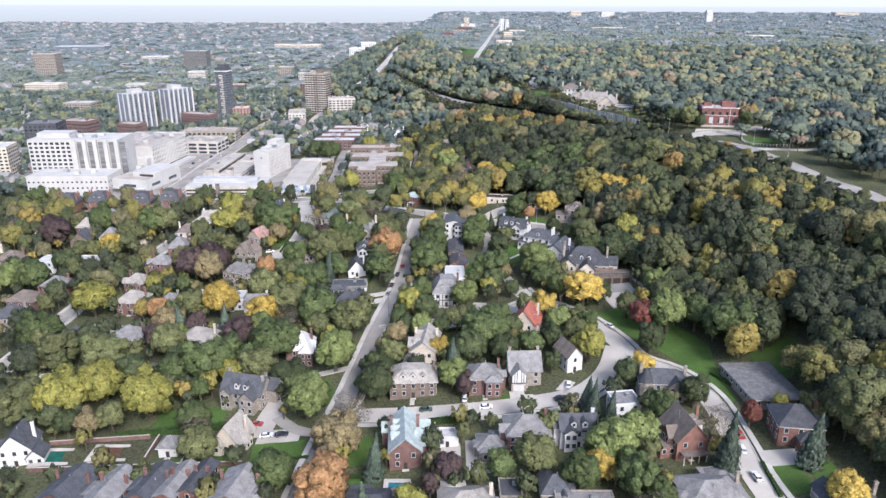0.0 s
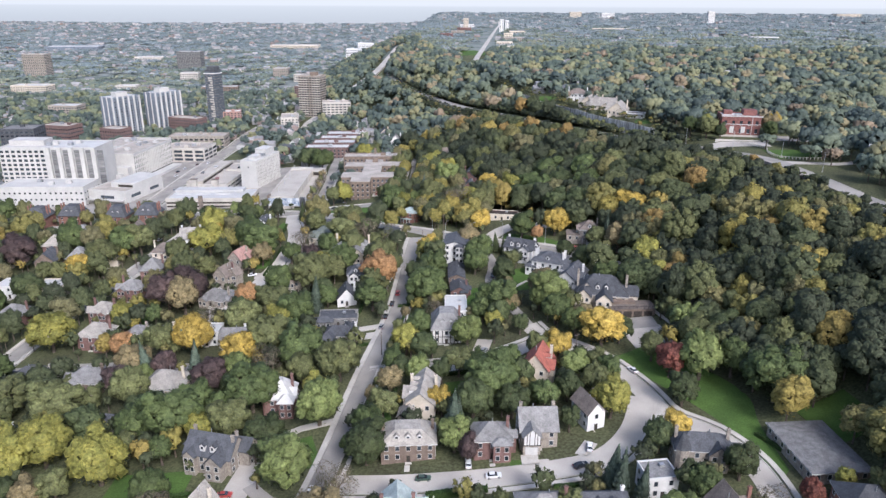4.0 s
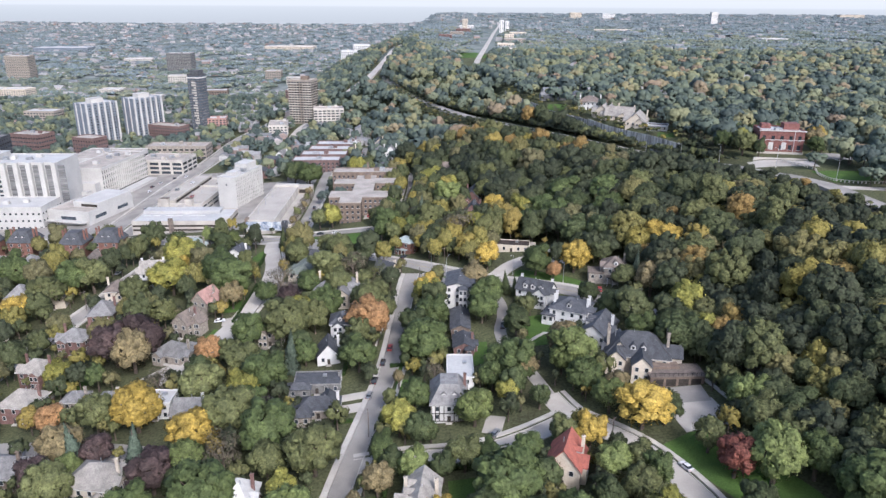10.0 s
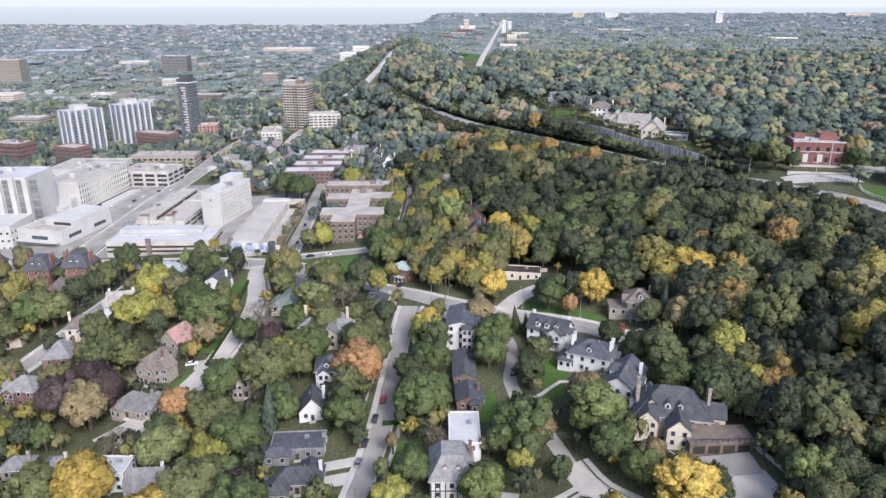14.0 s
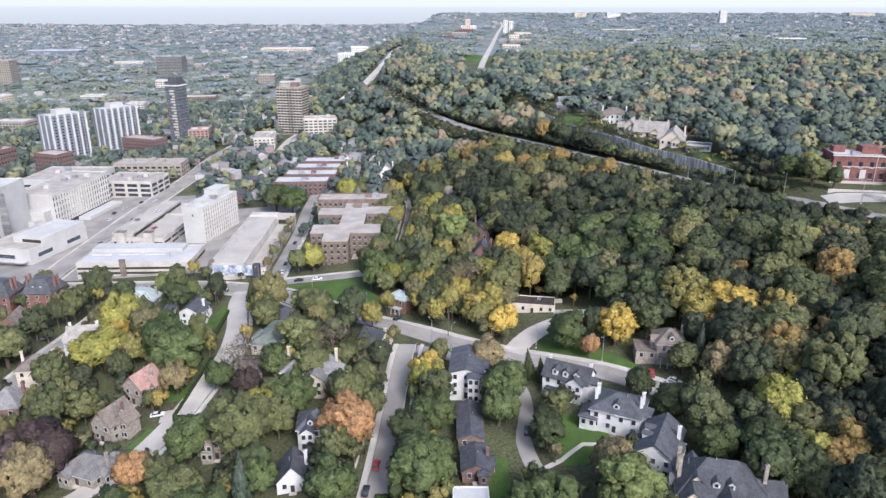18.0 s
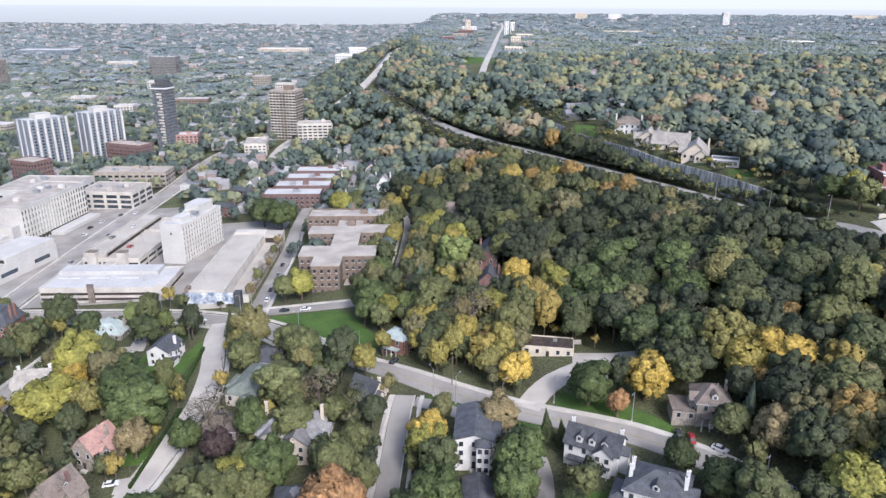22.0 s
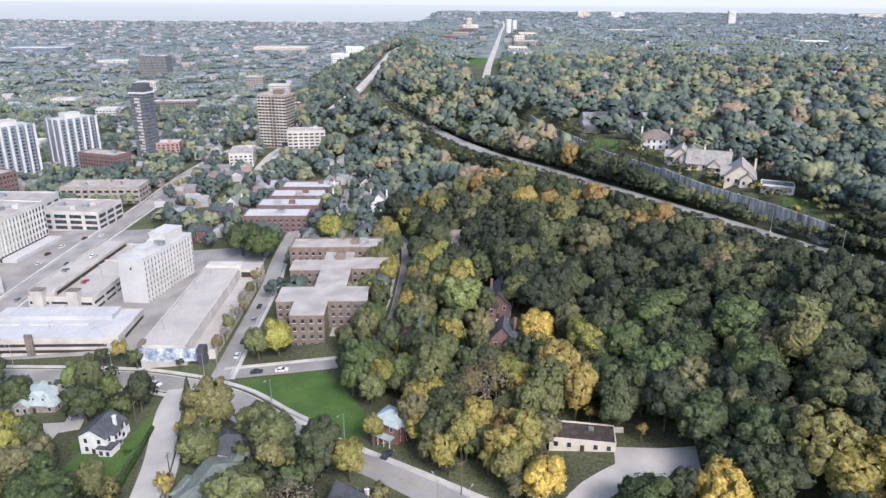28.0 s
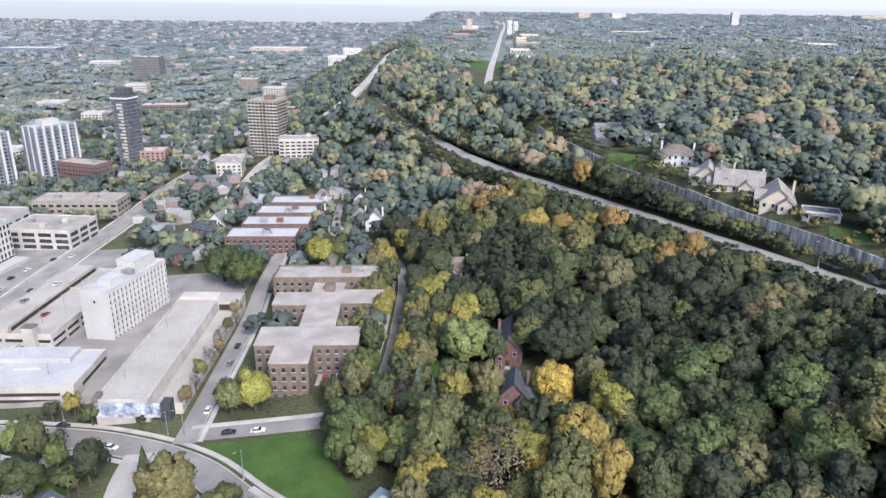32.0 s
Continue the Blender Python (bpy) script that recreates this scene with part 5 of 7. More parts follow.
# brown apartment house, H-shaped
apt = block("apartment_house", -55, 572, 2, 44, 15, 16.5, BROWN_BRICK, PALE_ROOF, "brown brick apartment house with pale roofs", "apartment house", 5, 3.0, 1.2, 1.5, z=-5.5, plant=2, frame_m=TRIM)
for nm, x, y, w, d in (("wing", 2, -29, 13, 42.6), ("wing", 17, -22, 16.6, 13), ("wing", -11.5, -24, 13.6, 12), ("wing", 0, -57.4, 36, 14), ("wing", -4, -71, 13, 13)):
    wg = part(nm, Shape().box(x - w / 2, y - d / 2, -6, x + w / 2, y + d / 2, 14.5), BROWN_BRICK, apt)
    part("wing_roof", Shape().box(x - w / 2 - 0.15, y - d / 2 - 0.15, 14.5, x + w / 2 + 0.15, y + d / 2 + 0.15, 15.0), PALE_ROOF, wg)
    for fl in range(4):
        sh = Shape()
        n = int(w / 3)
        for k in range(n):
            u = x - w / 2 + (k + 0.5) * w / n
            sh.box(u - 0.6, y - d / 2 - 0.08, 1.4 + fl * 3.3, u + 0.6, y - d / 2 - 0.02, 2.9 + fl * 3.3, 1).box(u - 0.75, y - d / 2 - 0.16, 1.2 + fl * 3.3, u + 0.75, y - d / 2 - 0.02, 1.4 + fl * 3.3, 0)
        n = int(d / 3)
        for k in range(n):
            v = y - d / 2 + (k + 0.5) * d / n
            sh.box(x + w / 2 + 0.02, v - 0.6, 1.4 + fl * 3.3, x + w / 2 + 0.08, v + 0.6, 2.9 + fl * 3.3, 1)
        ob = part("window_band", sh, [TRIM, GLASS], wg)
        ob["kind"] = "stuff"
part("porch", Shape().box(19, -37, 0, 22, -34.2, 0.4).box(19, -37, 11, 22, -34.2, 11.6).box(19, -37, 4, 22, -34.2, 4.3).box(19, -37, 7.5, 22, -34.2, 7.8).box(19.2, -36.8, 0.4, 19.7, -36.3, 11).box(21.3, -36.8, 0.4, 21.8, -36.3, 11), TRIM, apt)
part("lift_house", Shape().box(1, -18, 15, 5, -14, 18), BROWN_BRICK, apt)
part("chimney", Shape().box(1, 6, 16.6, 2.6, 7.4, 21), BROWN_BRICK, apt)
# terraces with white flat roofs
for k in range(4):
    block("terrace_block", -103 + 3 * k, 653 + 22 * k, 2, 38, 17, 10, TERRACE_BRICK, WHITE_ROOF, "red brick terrace block with a white flat roof", "apartment house", 3, 3.2, 1.4, 1.5, plant=2, frame_m=TRIM)

# towers
STEEL_BLUE = mat("blue_grey_cladding", (0.19, 0.215, 0.25), (0.15, 0.17, 0.2), 0.1, 0.8, 0.6, 0, contrast=0.1)
for x, y in ((-358, 818), (-328, 862)):
    tw = block("apartment_tower", x, y, -32, 20, 35, 50, STEEL_BLUE, WHITE_ROOF, "blue-grey apartment tower with white ribs and balconies", "tower", 18, 3.1, 2.0, 1.5, z=-25, sides="r")
    for k in range(6):
        part("rib", Shape().box(9.9, -17.6 + 6.7 * k, 0, 11.5, -16.0 + 6.7 * k, 50.8), TRIM, tw)
    for k in range(2):
        part("rib", Shape().box(-6 + 8.5 * k, -18.2, 0, -4.6 + 8.5 * k, -17.45, 50.8), TRIM, tw)
    for fl in range(17):
        part("balcony", Shape().box(10.08, -16, 2.4 + 2.8 * fl, 10.9, 16, 3.0 + 2.8 * fl), STEEL_BLUE, tw)
    penthouse(tw, 0, 0, 9, 14, 50, 4.5, HOSPITAL)
dk = block("glass_tower", -275, 890, -14, 14, 15, 68, SLATE, GREY_ROOF, "slender dark glass tower with pale panels", "tower", 22, 2.6, 1.9, 1.7, z=-21, sides="fr", glass=mat("tower_glass", (0.12, 0.15, 0.18), (0.05, 0.06, 0.08), 0.4, 0.8, 0.2, 0, spec=0.6, contrast=0.4), frame_m=CONCRETE)
part("crown", Shape().box(-7.6, -8.1, 64.4, 7.6, 8.1, 65.6), WHITE, dk)
penthouse(dk, 0, 1, 10, 11, 68, 4.5, SLATE)
for fl in range(0, 21, 1):
    part("pale_panel", Shape().box(-2.5 if fl % 3 else 0, -7.8, 3 + 2.8 * fl, 2.8, -7.53, 4.6 + 2.8 * fl), CONCRETE, dk)
br = block("apartment_tower", -166, 940, -10, 28, 24, 50, STONE, PALE_ROOF, "brown brick apartment tower with balcony stacks", "tower", 17, 3.4, 2.4, 1.5, z=-13, sides="flr", frame_m=BROWN_BRICK)
for fl in range(16):
    for a, b in ((-14, -2), (4, 14)):
        part("balcony", Shape().box(a, -13.4, 3 + 2.85 * fl, b, -12.05, 3.9 + 2.85 * fl), CONCRETE, br)
penthouse(br, 3, 0, 8, 8, 50, 4, BROWN_BRICK)
block("apartment_block", -130, 898, 8, 34, 20, 19, CONCRETE, PALE_ROOF, "grey apartment block with balcony bands", "apartment house", 6, 4.5, 3.4, 1.4, plant=2)
block("apartment_block", -261, 900, 10, 24, 18, 16, PINK_ROOF, WHITE_ROOF, "white and red apartment block", "apartment house", 6, 3.5, 2.2, 1.4, plant=1)
block("brick_block", -297, 850, -20, 40, 18, 17, TERRACE_BRICK, PALE_ROOF, "dark red brick apartment block with flat roof", "apartment house", 5, 3, 1.4, 1.4, plant=2)
block("brick_block", -346, 772, -20, 26, 18, 19, TERRACE_BRICK, PALE_ROOF, "dark red brick block beside the towers", "apartment house", 5, 3, 1.4, 1.4)
block("brick_block", -412, 790, -15, 34, 22, 21, TERRACE_BRICK, PALE_ROOF, "long dark red brick block beside towers", "apartment house", 5, 3, 2, 1.4, plant=2)
block("pale_block", -180, 860, 10, 20, 36, 12, CONCRETE, PALE_ROOF, "pale low apartment block", "apartment house", 4, 3.4, 2, 1.3, plant=2)
block("brick_block", -190, 1120, 4, 70, 18, 14, TERRACE_BRICK, WHITE_ROOF, "long red brick block with white windows", "apartment house", 4, 3.5, 2, 1.4)
for x, y, w, d, h, m in ((-395, 690, 30, 26, 34, SLATE), (-400, 610, 32, 26, 26, CREAM), (-520, 1010, 40, 24, 14, STONE), (-860, 1560, 46, 30, 46, STONE), (-600, 1750, 56, 30, 40, GREY_ROOF), (-500, 1450, 34, 24, 18, CONCRETE), (-380, 1250, 60, 24, 12, BROWN_BRICK), (-430, 1150, 24, 22, 16, CONCRETE), (-330, 1500, 30, 26, 20, STONE), (-270, 1420, 34, 18, 13, CONCRETE), (-185, 1560, 34, 30, 26, WHITE), (-170, 1620, 34, 30, 28, WHITE), (-700, 1250, 60, 30, 16, CREAM), (-420, 950, 30, 22, 11, CONCRETE), (-560, 1300, 36, 26, 10, CONCRETE), (-800, 2000, 70, 40, 10, CONCRETE), (-1200, 2400, 160, 80, 14, STEEL_BLUE), (-500, 2500, 160, 60, 14, CREAM)):
    block("city_block", x, y, random.uniform(-4, 14), w, d, h, m, WHITE_ROOF if m is not SLATE else GREY_ROOF, "city block far across the lower town", "building", max(3, int(h / 3.2)), 4, 2.4, 1.5, sides="fr", plant=1)

# on the plateau
red = block("brick_villa", 186, 477, -10, 23, 17, 12, VILLA_BRICK, WHITE_ROOF, "square red brick villa with a flat pale roof", "villa", 2, 4, 1.7, 2.6, z=45.5, first=2.2, frame_m=TRIM, plant=0)
part("tower_block", Shape().box(2, -2, 8, 10, 5, 15.5), VILLA_BRICK, red)
part("terrace", Shape().box(-15, -15, -4, 15, -8.6, -0.4), CONCRETE, red)
part("cornice", Shape().box(-12.2, -9.0, 12.2, 12.2, -8.58, 12.7), TRIM, red)
part("string_course", Shape().box(-11.7, -8.66, 7.4, 11.7, -8.52, 7.7), TRIM, red)
part("downpipe", Shape().tube(6.4, -8.75, 0, 12.3, 0.16, 0.16, 6), TRIM, red)
part("plinth", Shape().box(-11.9, -8.8, -4, 11.9, -8.52, 1.0), CONCRETE, red)
part("side_tower", Shape().box(-9, 1, 12.15, -4, 6, 14.6), VILLA_BRICK, red)
part("roof_hatch", Shape().box(-3, -5, 12.15, 0.6, -2.4, 13.4), METAL, red)
for u in (-6.5, 0.2):
    part("arched_window", Shape().box(u, -8.72, 2.3, u + 2.4, -8.53, 6.2), TRIM, red)
part("forecourt_wall", Shape().box(-17, -24, -4, 15, -23.5, 0.6).box(-17, -23.5, -4, 15, -15.1, -1.2), CONCRETE, red)
lw = tagged(new("balustrade"), "pale stone balustrade round the villa's lawn", "balustrade")
bal = curve_through([(176, 448), (184, 432), (181, 420), (182, 408), (190, 402), (204, 402)], 1.6)
for k in range(len(bal) - 1):
    a, b = bal[k], bal[k + 1]
    za = ground(a[0], a[1])
    part("baluster", Shape().box(a[0] - 0.2, a[1] - 0.2, za - 0.6, a[0] + 0.2, a[1] + 0.2, za + 1.0), CONCRETE, lw)
    part("rail", Shape().poly([(a[0] - 0.15, a[1], za + 1.0), (a[0] + 0.15, a[1], za + 1.0), (b[0] + 0.15, b[1], za + 1.0), (b[0] - 0.15, b[1], za + 1.0), (a[0] - 0.15, a[1], za + 1.25), (a[0] + 0.15, a[1], za + 1.25), (b[0] + 0.15, b[1], za + 1.25), (b[0] - 0.15, b[1], za + 1.25)], [(3, 2, 1, 0), (4, 5, 6, 7), (0, 1, 5, 4), (1, 2, 6, 5), (2, 3, 7, 6), (3, 0, 4, 7)]), CONCRETE, lw)
for x, y, w, d, rot, rg, rf in ((118, 606, 12, 18, -22, "y", BEIGE_ROOF), (126, 590, 20, 13, -22, "x", BEIGE_ROOF), (121, 600, 13, 16, -22, "y", GREY_ROOF), (132, 566, 13, 20, -22, "y", BEIGE_ROOF)):
    house(x, y, rot, w, d, 1, "gable", CREAM, rf, "pale stone villa with steep grey gables on the cliff edge", rg, 0.85, 1, wing=(3, -d / 2 - 1, 6, 5, 1, "gable"), k=1.0)
house(115, 642, -22, 17, 13, 2, "hip", WHITE, BROWN_ROOF, "white villa with a brown hipped roof on the cliff edge", chimneys=2, chim=WHITE, pitch=0.6, k=1.0)
house(140, 546, -22, 13, 9, 1, "flat", WHITE, GREY_ROOF, "low white house with a flat roof and pergola", chimneys=0, k=1.0, porch=True)
for x, y, w, d, h, m in ((174, 2190, 12, 12, 34, WHITE), (196, 2260, 11, 11, 30, WHITE), (72, 2300, 15, 15, 34, CREAM), (1115, 3080, 27, 22, 50, WHITE), (108, 1245, 28, 20, 11, CREAM), (150, 1610, 40, 26, 10, STONE), (150, 1700, 20, 18, 15, CREAM), (118, 1420, 30, 24, 10, CREAM), (196, 1960, 40, 26, 10, CREAM), (60, 2080, 40, 30, 14, BRICK), (40, 1960, 36, 30, 10, STONE), (80, 2420, 46, 34, 13, WHITE), (10, 1800, 30, 26, 10, BRICK), (520, 2300, 110, 30, 7, CREAM), (760, 1750, 60, 24, 7, WHITE), (700, 3900, 60, 40, 30, CREAM), (880, 3950, 70, 40, 24, WHITE), (2300, 4200, 130, 50, 20, CREAM)):
    block("plateau_block", x, y, random.uniform(-6, 6), w, d, h, m, WHITE_ROOF, "block along the far plateau avenue", "building", max(3, int(h / 3.2)), 4.5, 2.4, 1.5, sides="fl")
house(222, 384, -10, 16, 11, 2, "gable", WHITE, SLATE, "white plateau house with dark gables", "x", 0.9, 2, "2f", (5, -8, 8, 6, 2, "gable"))
house(224, 350, -10, 17, 12, 2, "hip", BRICK, BROWN_ROOF, "brick plateau house with a brown roof", wing=(5, -8, 8, 6, 2, "gable"))

# retaining wall along the cliff
wy = np.arange(498, 760, 3.0)
wx = foot_x(wy) + 0.93 * (brow_x(wy) - foot_x(wy))
seg = 0
for k in range(0, len(wy) - 1):
    if seg == 0:
        rw = tagged(new("retaining_wall"), "stained pale concrete retaining wall below the cliff houses", "retaining wall", kind="structure")
    seg += 1
    a, b = (wx[k], wy[k]), (wx[k + 1], wy[k + 1])
    za = 45.1 + 0.5 * math.sin(k * 0.23) - (0.9 if 30 < k < 52 else 0.0)
    s = Shape().poly([(a[0], a[1], za - 12), (b[0], b[1], za - 12), (b[0], b[1], za), (a[0], a[1], za), (a[0] + 0.5, a[1], za - 12), (b[0] + 0.5, b[1], za - 12), (b[0] + 0.5, b[1], za), (a[0] + 0.5, a[1], za)],
                     [(0, 3, 2, 1), (4, 5, 6, 7), (3, 7, 6, 2), (0, 4, 7, 3), (1, 2, 6, 5), (0, 1, 5, 4)])
    part("wall_panel", s, WALL_CONCRETE, rw)

# ---- trees ----
CUBE = []
for ax in range(3):
    for sg in (-1, 1):
        for i in range(2):
            for j in range(2):
                q = []
                for du, dv in ((0, 0), (1, 0), (1, 1), (0, 1)):
                    p = [0, 0, 0]
                    p[ax], p[(ax + 1) % 3], p[(ax + 2) % 3] = sg, i + du - 1, j + dv - 1
                    v = np.array(p, float)
                    q.append(v / np.linalg.norm(v))
                CUBE.append(q if sg > 0 else q[::-1])
CUBE = np.array(CUBE)


def round_faces(level):
    """The triangles of a unit ball: twenty, or eighty at level one."""
    g = (1 + 5 ** 0.5) / 2
    v = np.array([(-1, g, 0), (1, g, 0), (-1, -g, 0), (1, -g, 0), (0, -1, g), (0, 1, g), (0, -1, -g), (0, 1, -g), (g, 0, -1), (g, 0, 1), (-g, 0, -1), (-g, 0, 1)], float)
    v /= np.linalg.norm(v, axis=1)[:, None]
    f = v[np.array([(0, 11, 5), (0, 5, 1), (0, 1, 7), (0, 7, 10), (0, 10, 11), (1, 5, 9), (5, 11, 4), (11, 10, 2), (10, 7, 6), (7, 1, 8), (3, 9, 4), (3, 4, 2), (3, 2, 6), (3, 6, 8), (3, 8, 9), (4, 9, 5), (2, 4, 11), (6, 2, 10), (8, 6, 7), (9, 8, 1)])]
    for k in range(level):
        m = [f[:, i] + f[:, (i + 1) % 3] for i in range(3)]
        m = [e / np.linalg.norm(e, axis=1)[:, None] for e in m]
        f = np.concatenate([np.stack(t, 1) for t in ((f[:, 0], m[0], m[2]), (m[0], f[:, 1], m[1]), (m[2], m[1], f[:, 2]), (m[0], m[1], m[2]))])
    return f


BALL = [round_faces(0), round_faces(1)]


def tufts(rng, pts, nrm, size, soft, bend=0.25, jitter=0.3, corners=4):
    """Small leaf clumps, one bent quad or triangle each, at pts, facing roughly along nrm and shaded along soft."""
    n = nrm + rng.normal(0, jitter, nrm.shape)
    n /= np.linalg.norm(n, axis=1)[:, None]
    t = np.cross(n, rng.normal(0, 1, n.shape))
    t /= np.linalg.norm(t, axis=1)[:, None]
    b = np.cross(n, t)
    s = size * rng.uniform(0.6, 1.4, (len(pts), 1))
    k = rng.uniform(0.6, 1.2, (len(pts), 1))
    if corners == 3:
        q = np.stack([pts + t * s * 1.2, pts - t * s * 0.6 + b * s * k, pts - t * s * 0.6 - b * s * k], 1)
    else:
        q = np.stack([pts - t * s, pts - b * s * k, pts + t * s, pts + b * s * k], 1)
        q[:, 0] -= n * s * bend
        q[:, 2] -= n * s * bend
    m = soft + (n - nrm) * 0.35
    m /= np.linalg.norm(m, axis=1)[:, None]
    return np.concatenate([q, np.repeat(m[:, None], corners, 1)], -1)


def hull(q):
    """A closed inner core with its own rounded normals."""
    m = q - q.reshape(-1, 3).mean(0)
    m = m / np.linalg.norm(m, axis=-1)[..., None]
    return np.concatenate([q, m], -1)


def lumpy(d, seed):
    """A smooth unevenness of about one eighth over directions d."""
    k = np.array([[2.1, 1.3, -0.7], [-1.7, 2.6, 1.1], [3.9, -2.2, 3.1], [5.3, 4.1, -3.7]])
    return (np.sin(d @ k.T + seed * np.array([1.3, 2.9, 0.7, 4.1])) * (0.1, 0.09, 0.09, 0.1)).sum(-1)


def crown_round(seed, lobes, leaves, size, core=True, flat=1.0, corners=3, level=1, loose=1.32, plump=1.0):
    """A broadleaf crown about the origin, radius about one: billows of foliage with loose sprays standing off them."""
    rng = np.random.default_rng(seed)
    k = np.arange(lobes) + 0.5
    z = 1 - 1.62 * k / lobes
    a = k * 2.39996 + rng.normal(0, 0.35, lobes)
    c = np.stack([np.cos(a) * np.sqrt(1 - z * z), np.sin(a) * np.sqrt(1 - z * z), z + rng.normal(0, 0.1, lobes)], 1)
    c *= rng.uniform(0.5, 0.8, (lobes, 1))
    r = rng.uniform(0.17, 0.37, lobes) * (20 / lobes) ** 0.3 * plump
    c[0], r[0] = (rng.uniform(-0.1, 0.1), rng.uniform(-0.1, 0.1), -0.05), 0.68
    lean = rng.uniform(0.8, 1.2, 2)
    c[:, :2] *= lean
    free = lambda p, slack: (np.linalg.norm(p[:, None] - c[None], axis=2) / r[None]).min(1) > slack
    shade = lambda d, p: d * 0.45 + p * 0.7 + (0, 0, 0.12)
    out = []
    if core:
        for i in range(lobes):
            d = BALL[level if c[i, 2] > -0.3 else 0]
            q = c[i] + d * (r[i] * (1 + lumpy(d + c[i] * 3, seed + i)))[..., None]
            mid = q.mean(1)
            keep = (np.linalg.norm(mid[:, None] - np.delete(c, i, 0)[None], axis=2) / np.delete(r, i)[None]).min(1) > 0.86
            keep &= ~((d.mean(1)[:, 2] < -0.35) & (c[i, 2] < 0.2))
            m = shade(d, q)
            m /= np.linalg.norm(m, axis=-1)[..., None]
            out.append(np.concatenate([q, m], -1)[keep])
    pick = rng.choice(lobes, leaves * 4, p=r ** 2 / (r ** 2).sum())
    d = rng.normal(0, 1, (leaves * 4, 3))
    d[:, 2] += 0.45
    d /= np.linalg.norm(d, axis=1)[:, None]
    pts = c[pick] + d * (r[pick] * rng.uniform(0.95, loose, leaves * 4))[:, None]
    ok = np.where(free(pts, 0.88))[0][:leaves]
    out.append(tufts(rng, pts[ok], d[ok], size, shade(d[ok], pts[ok]), corners=corners, jitter=0.34))
    q = np.concatenate(out)
    q[..., 2] *= flat
    return q


def crown_cone(seed, leaves, size):
    """A spruce: drooping tiers round a stem, from -1 to 1 in height."""
    rng = np.random.default_rng(seed)
    h = 1 - 2 * np.sqrt(rng.uniform(0.0, 1.0, leaves))
    tier = 0.84 + 0.16 * np.cos(h * 30)
    r = (1 - h) / 2 * tier * rng.uniform(0.75, 1.05, leaves)
    a = rng.uniform(0, 2 * math.pi, leaves)
    pts = np.stack([np.cos(a) * r, np.sin(a) * r, h], 1)
    nrm = np.stack([np.cos(a), np.sin(a), np.full(leaves, 0.7)], 1)
    core = CUBE.copy()
    core[..., 2] -= 0.1
    f = (1 - core[..., 2]) / 2 * 0.8
    core[..., 0] *= f
    core[..., 1] *= f
    return np.concatenate([hull(core), tufts(rng, pts, nrm, size, nrm)])


def crown_patch(seed, crowns, sides):
    """A handful of far crowns standing together within radius one, each a small uneven dome."""
    rng = np.random.default_rng(seed)
    out = []
    for k in range(crowns):
        a, d = rng.uniform(0, 2 * math.pi), math.sqrt(rng.uniform(0, 1)) * 0.95
        r = rng.uniform(0.14, 0.3)
        c = np.array((math.cos(a) * d, math.sin(a) * d, rng.uniform(-0.05, 0.12)))
        t = np.arange(sides) * 2 * math.pi / sides + rng.uniform(0, 1)
        rim = c + np.stack([np.cos(t) * r, np.sin(t) * r, np.full(sides, -0.5 * r)], 1) * rng.uniform(0.8, 1.2, (sides, 1))
        top = c + (rng.uniform(-0.3, 0.3) * r, rng.uniform(-0.3, 0.3) * r, r * rng.uniform(0.9, 1.5))
        out.append(np.stack([np.repeat(top[None], sides, 0), rim, np.roll(rim, -1, 0)], 1))
        m = out[-1] - (c - (0, 0, 0.2 * r))
        out[-1] = np.concatenate([out[-1], m / np.linalg.norm(m, axis=-1)[..., None]], -1)
    return np.concatenate(out)


def crown_bare(seed, leaves, size):
    """A thin, half-leafless crown."""
    return crown_round(seed, 12, leaves, size, core=False, corners=4)


def trunk_mesh(seed, bare=False):
    """A tapered, slightly leaning trunk with limbs, one high."""
    rng = random.Random(seed)
    s = Shape()
    s.tube(0, 0, -0.12, 0.5, 0.055, 0.035, 7, x1=0.03, y1=0.02)
    for k in range(7 if bare else 5):
        a = k * 2.4 + rng.uniform(-0.4, 0.4)
        e = rng.uniform(0.2, 0.42)
        s.tube(0.03, 0.02, 0.42, rng.uniform(0.7, 0.92), 0.024, 0.008, 5, x1=0.03 + math.cos(a) * e * 0.8, y1=0.02 + math.sin(a) * e * 0.8)
    return s.mesh("trunk", BARK)


FINE = [crown_round(s, 34 + 4 * s, 1250, 0.045) for s in range(5)]
FINE_CONE = [crown_cone(20 + s, 1700, 0.058) for s in range(2)]
FINE_BARE = [crown_bare(30 + s, 2000, 0.03) for s in range(2)]
TALL = [crown_round(40 + s, 36, 1250, 0.045) for s in range(2)]
TRUNKS = [trunk_mesh(k) for k in range(3)]
STEM = Shape().tube(0, 0, -0.12, 0.9, 0.05, 0.012, 7).mesh("trunk", BARK)
CROWNS = {}
SPOTS = []   # (x, y, radius) of trees already standing


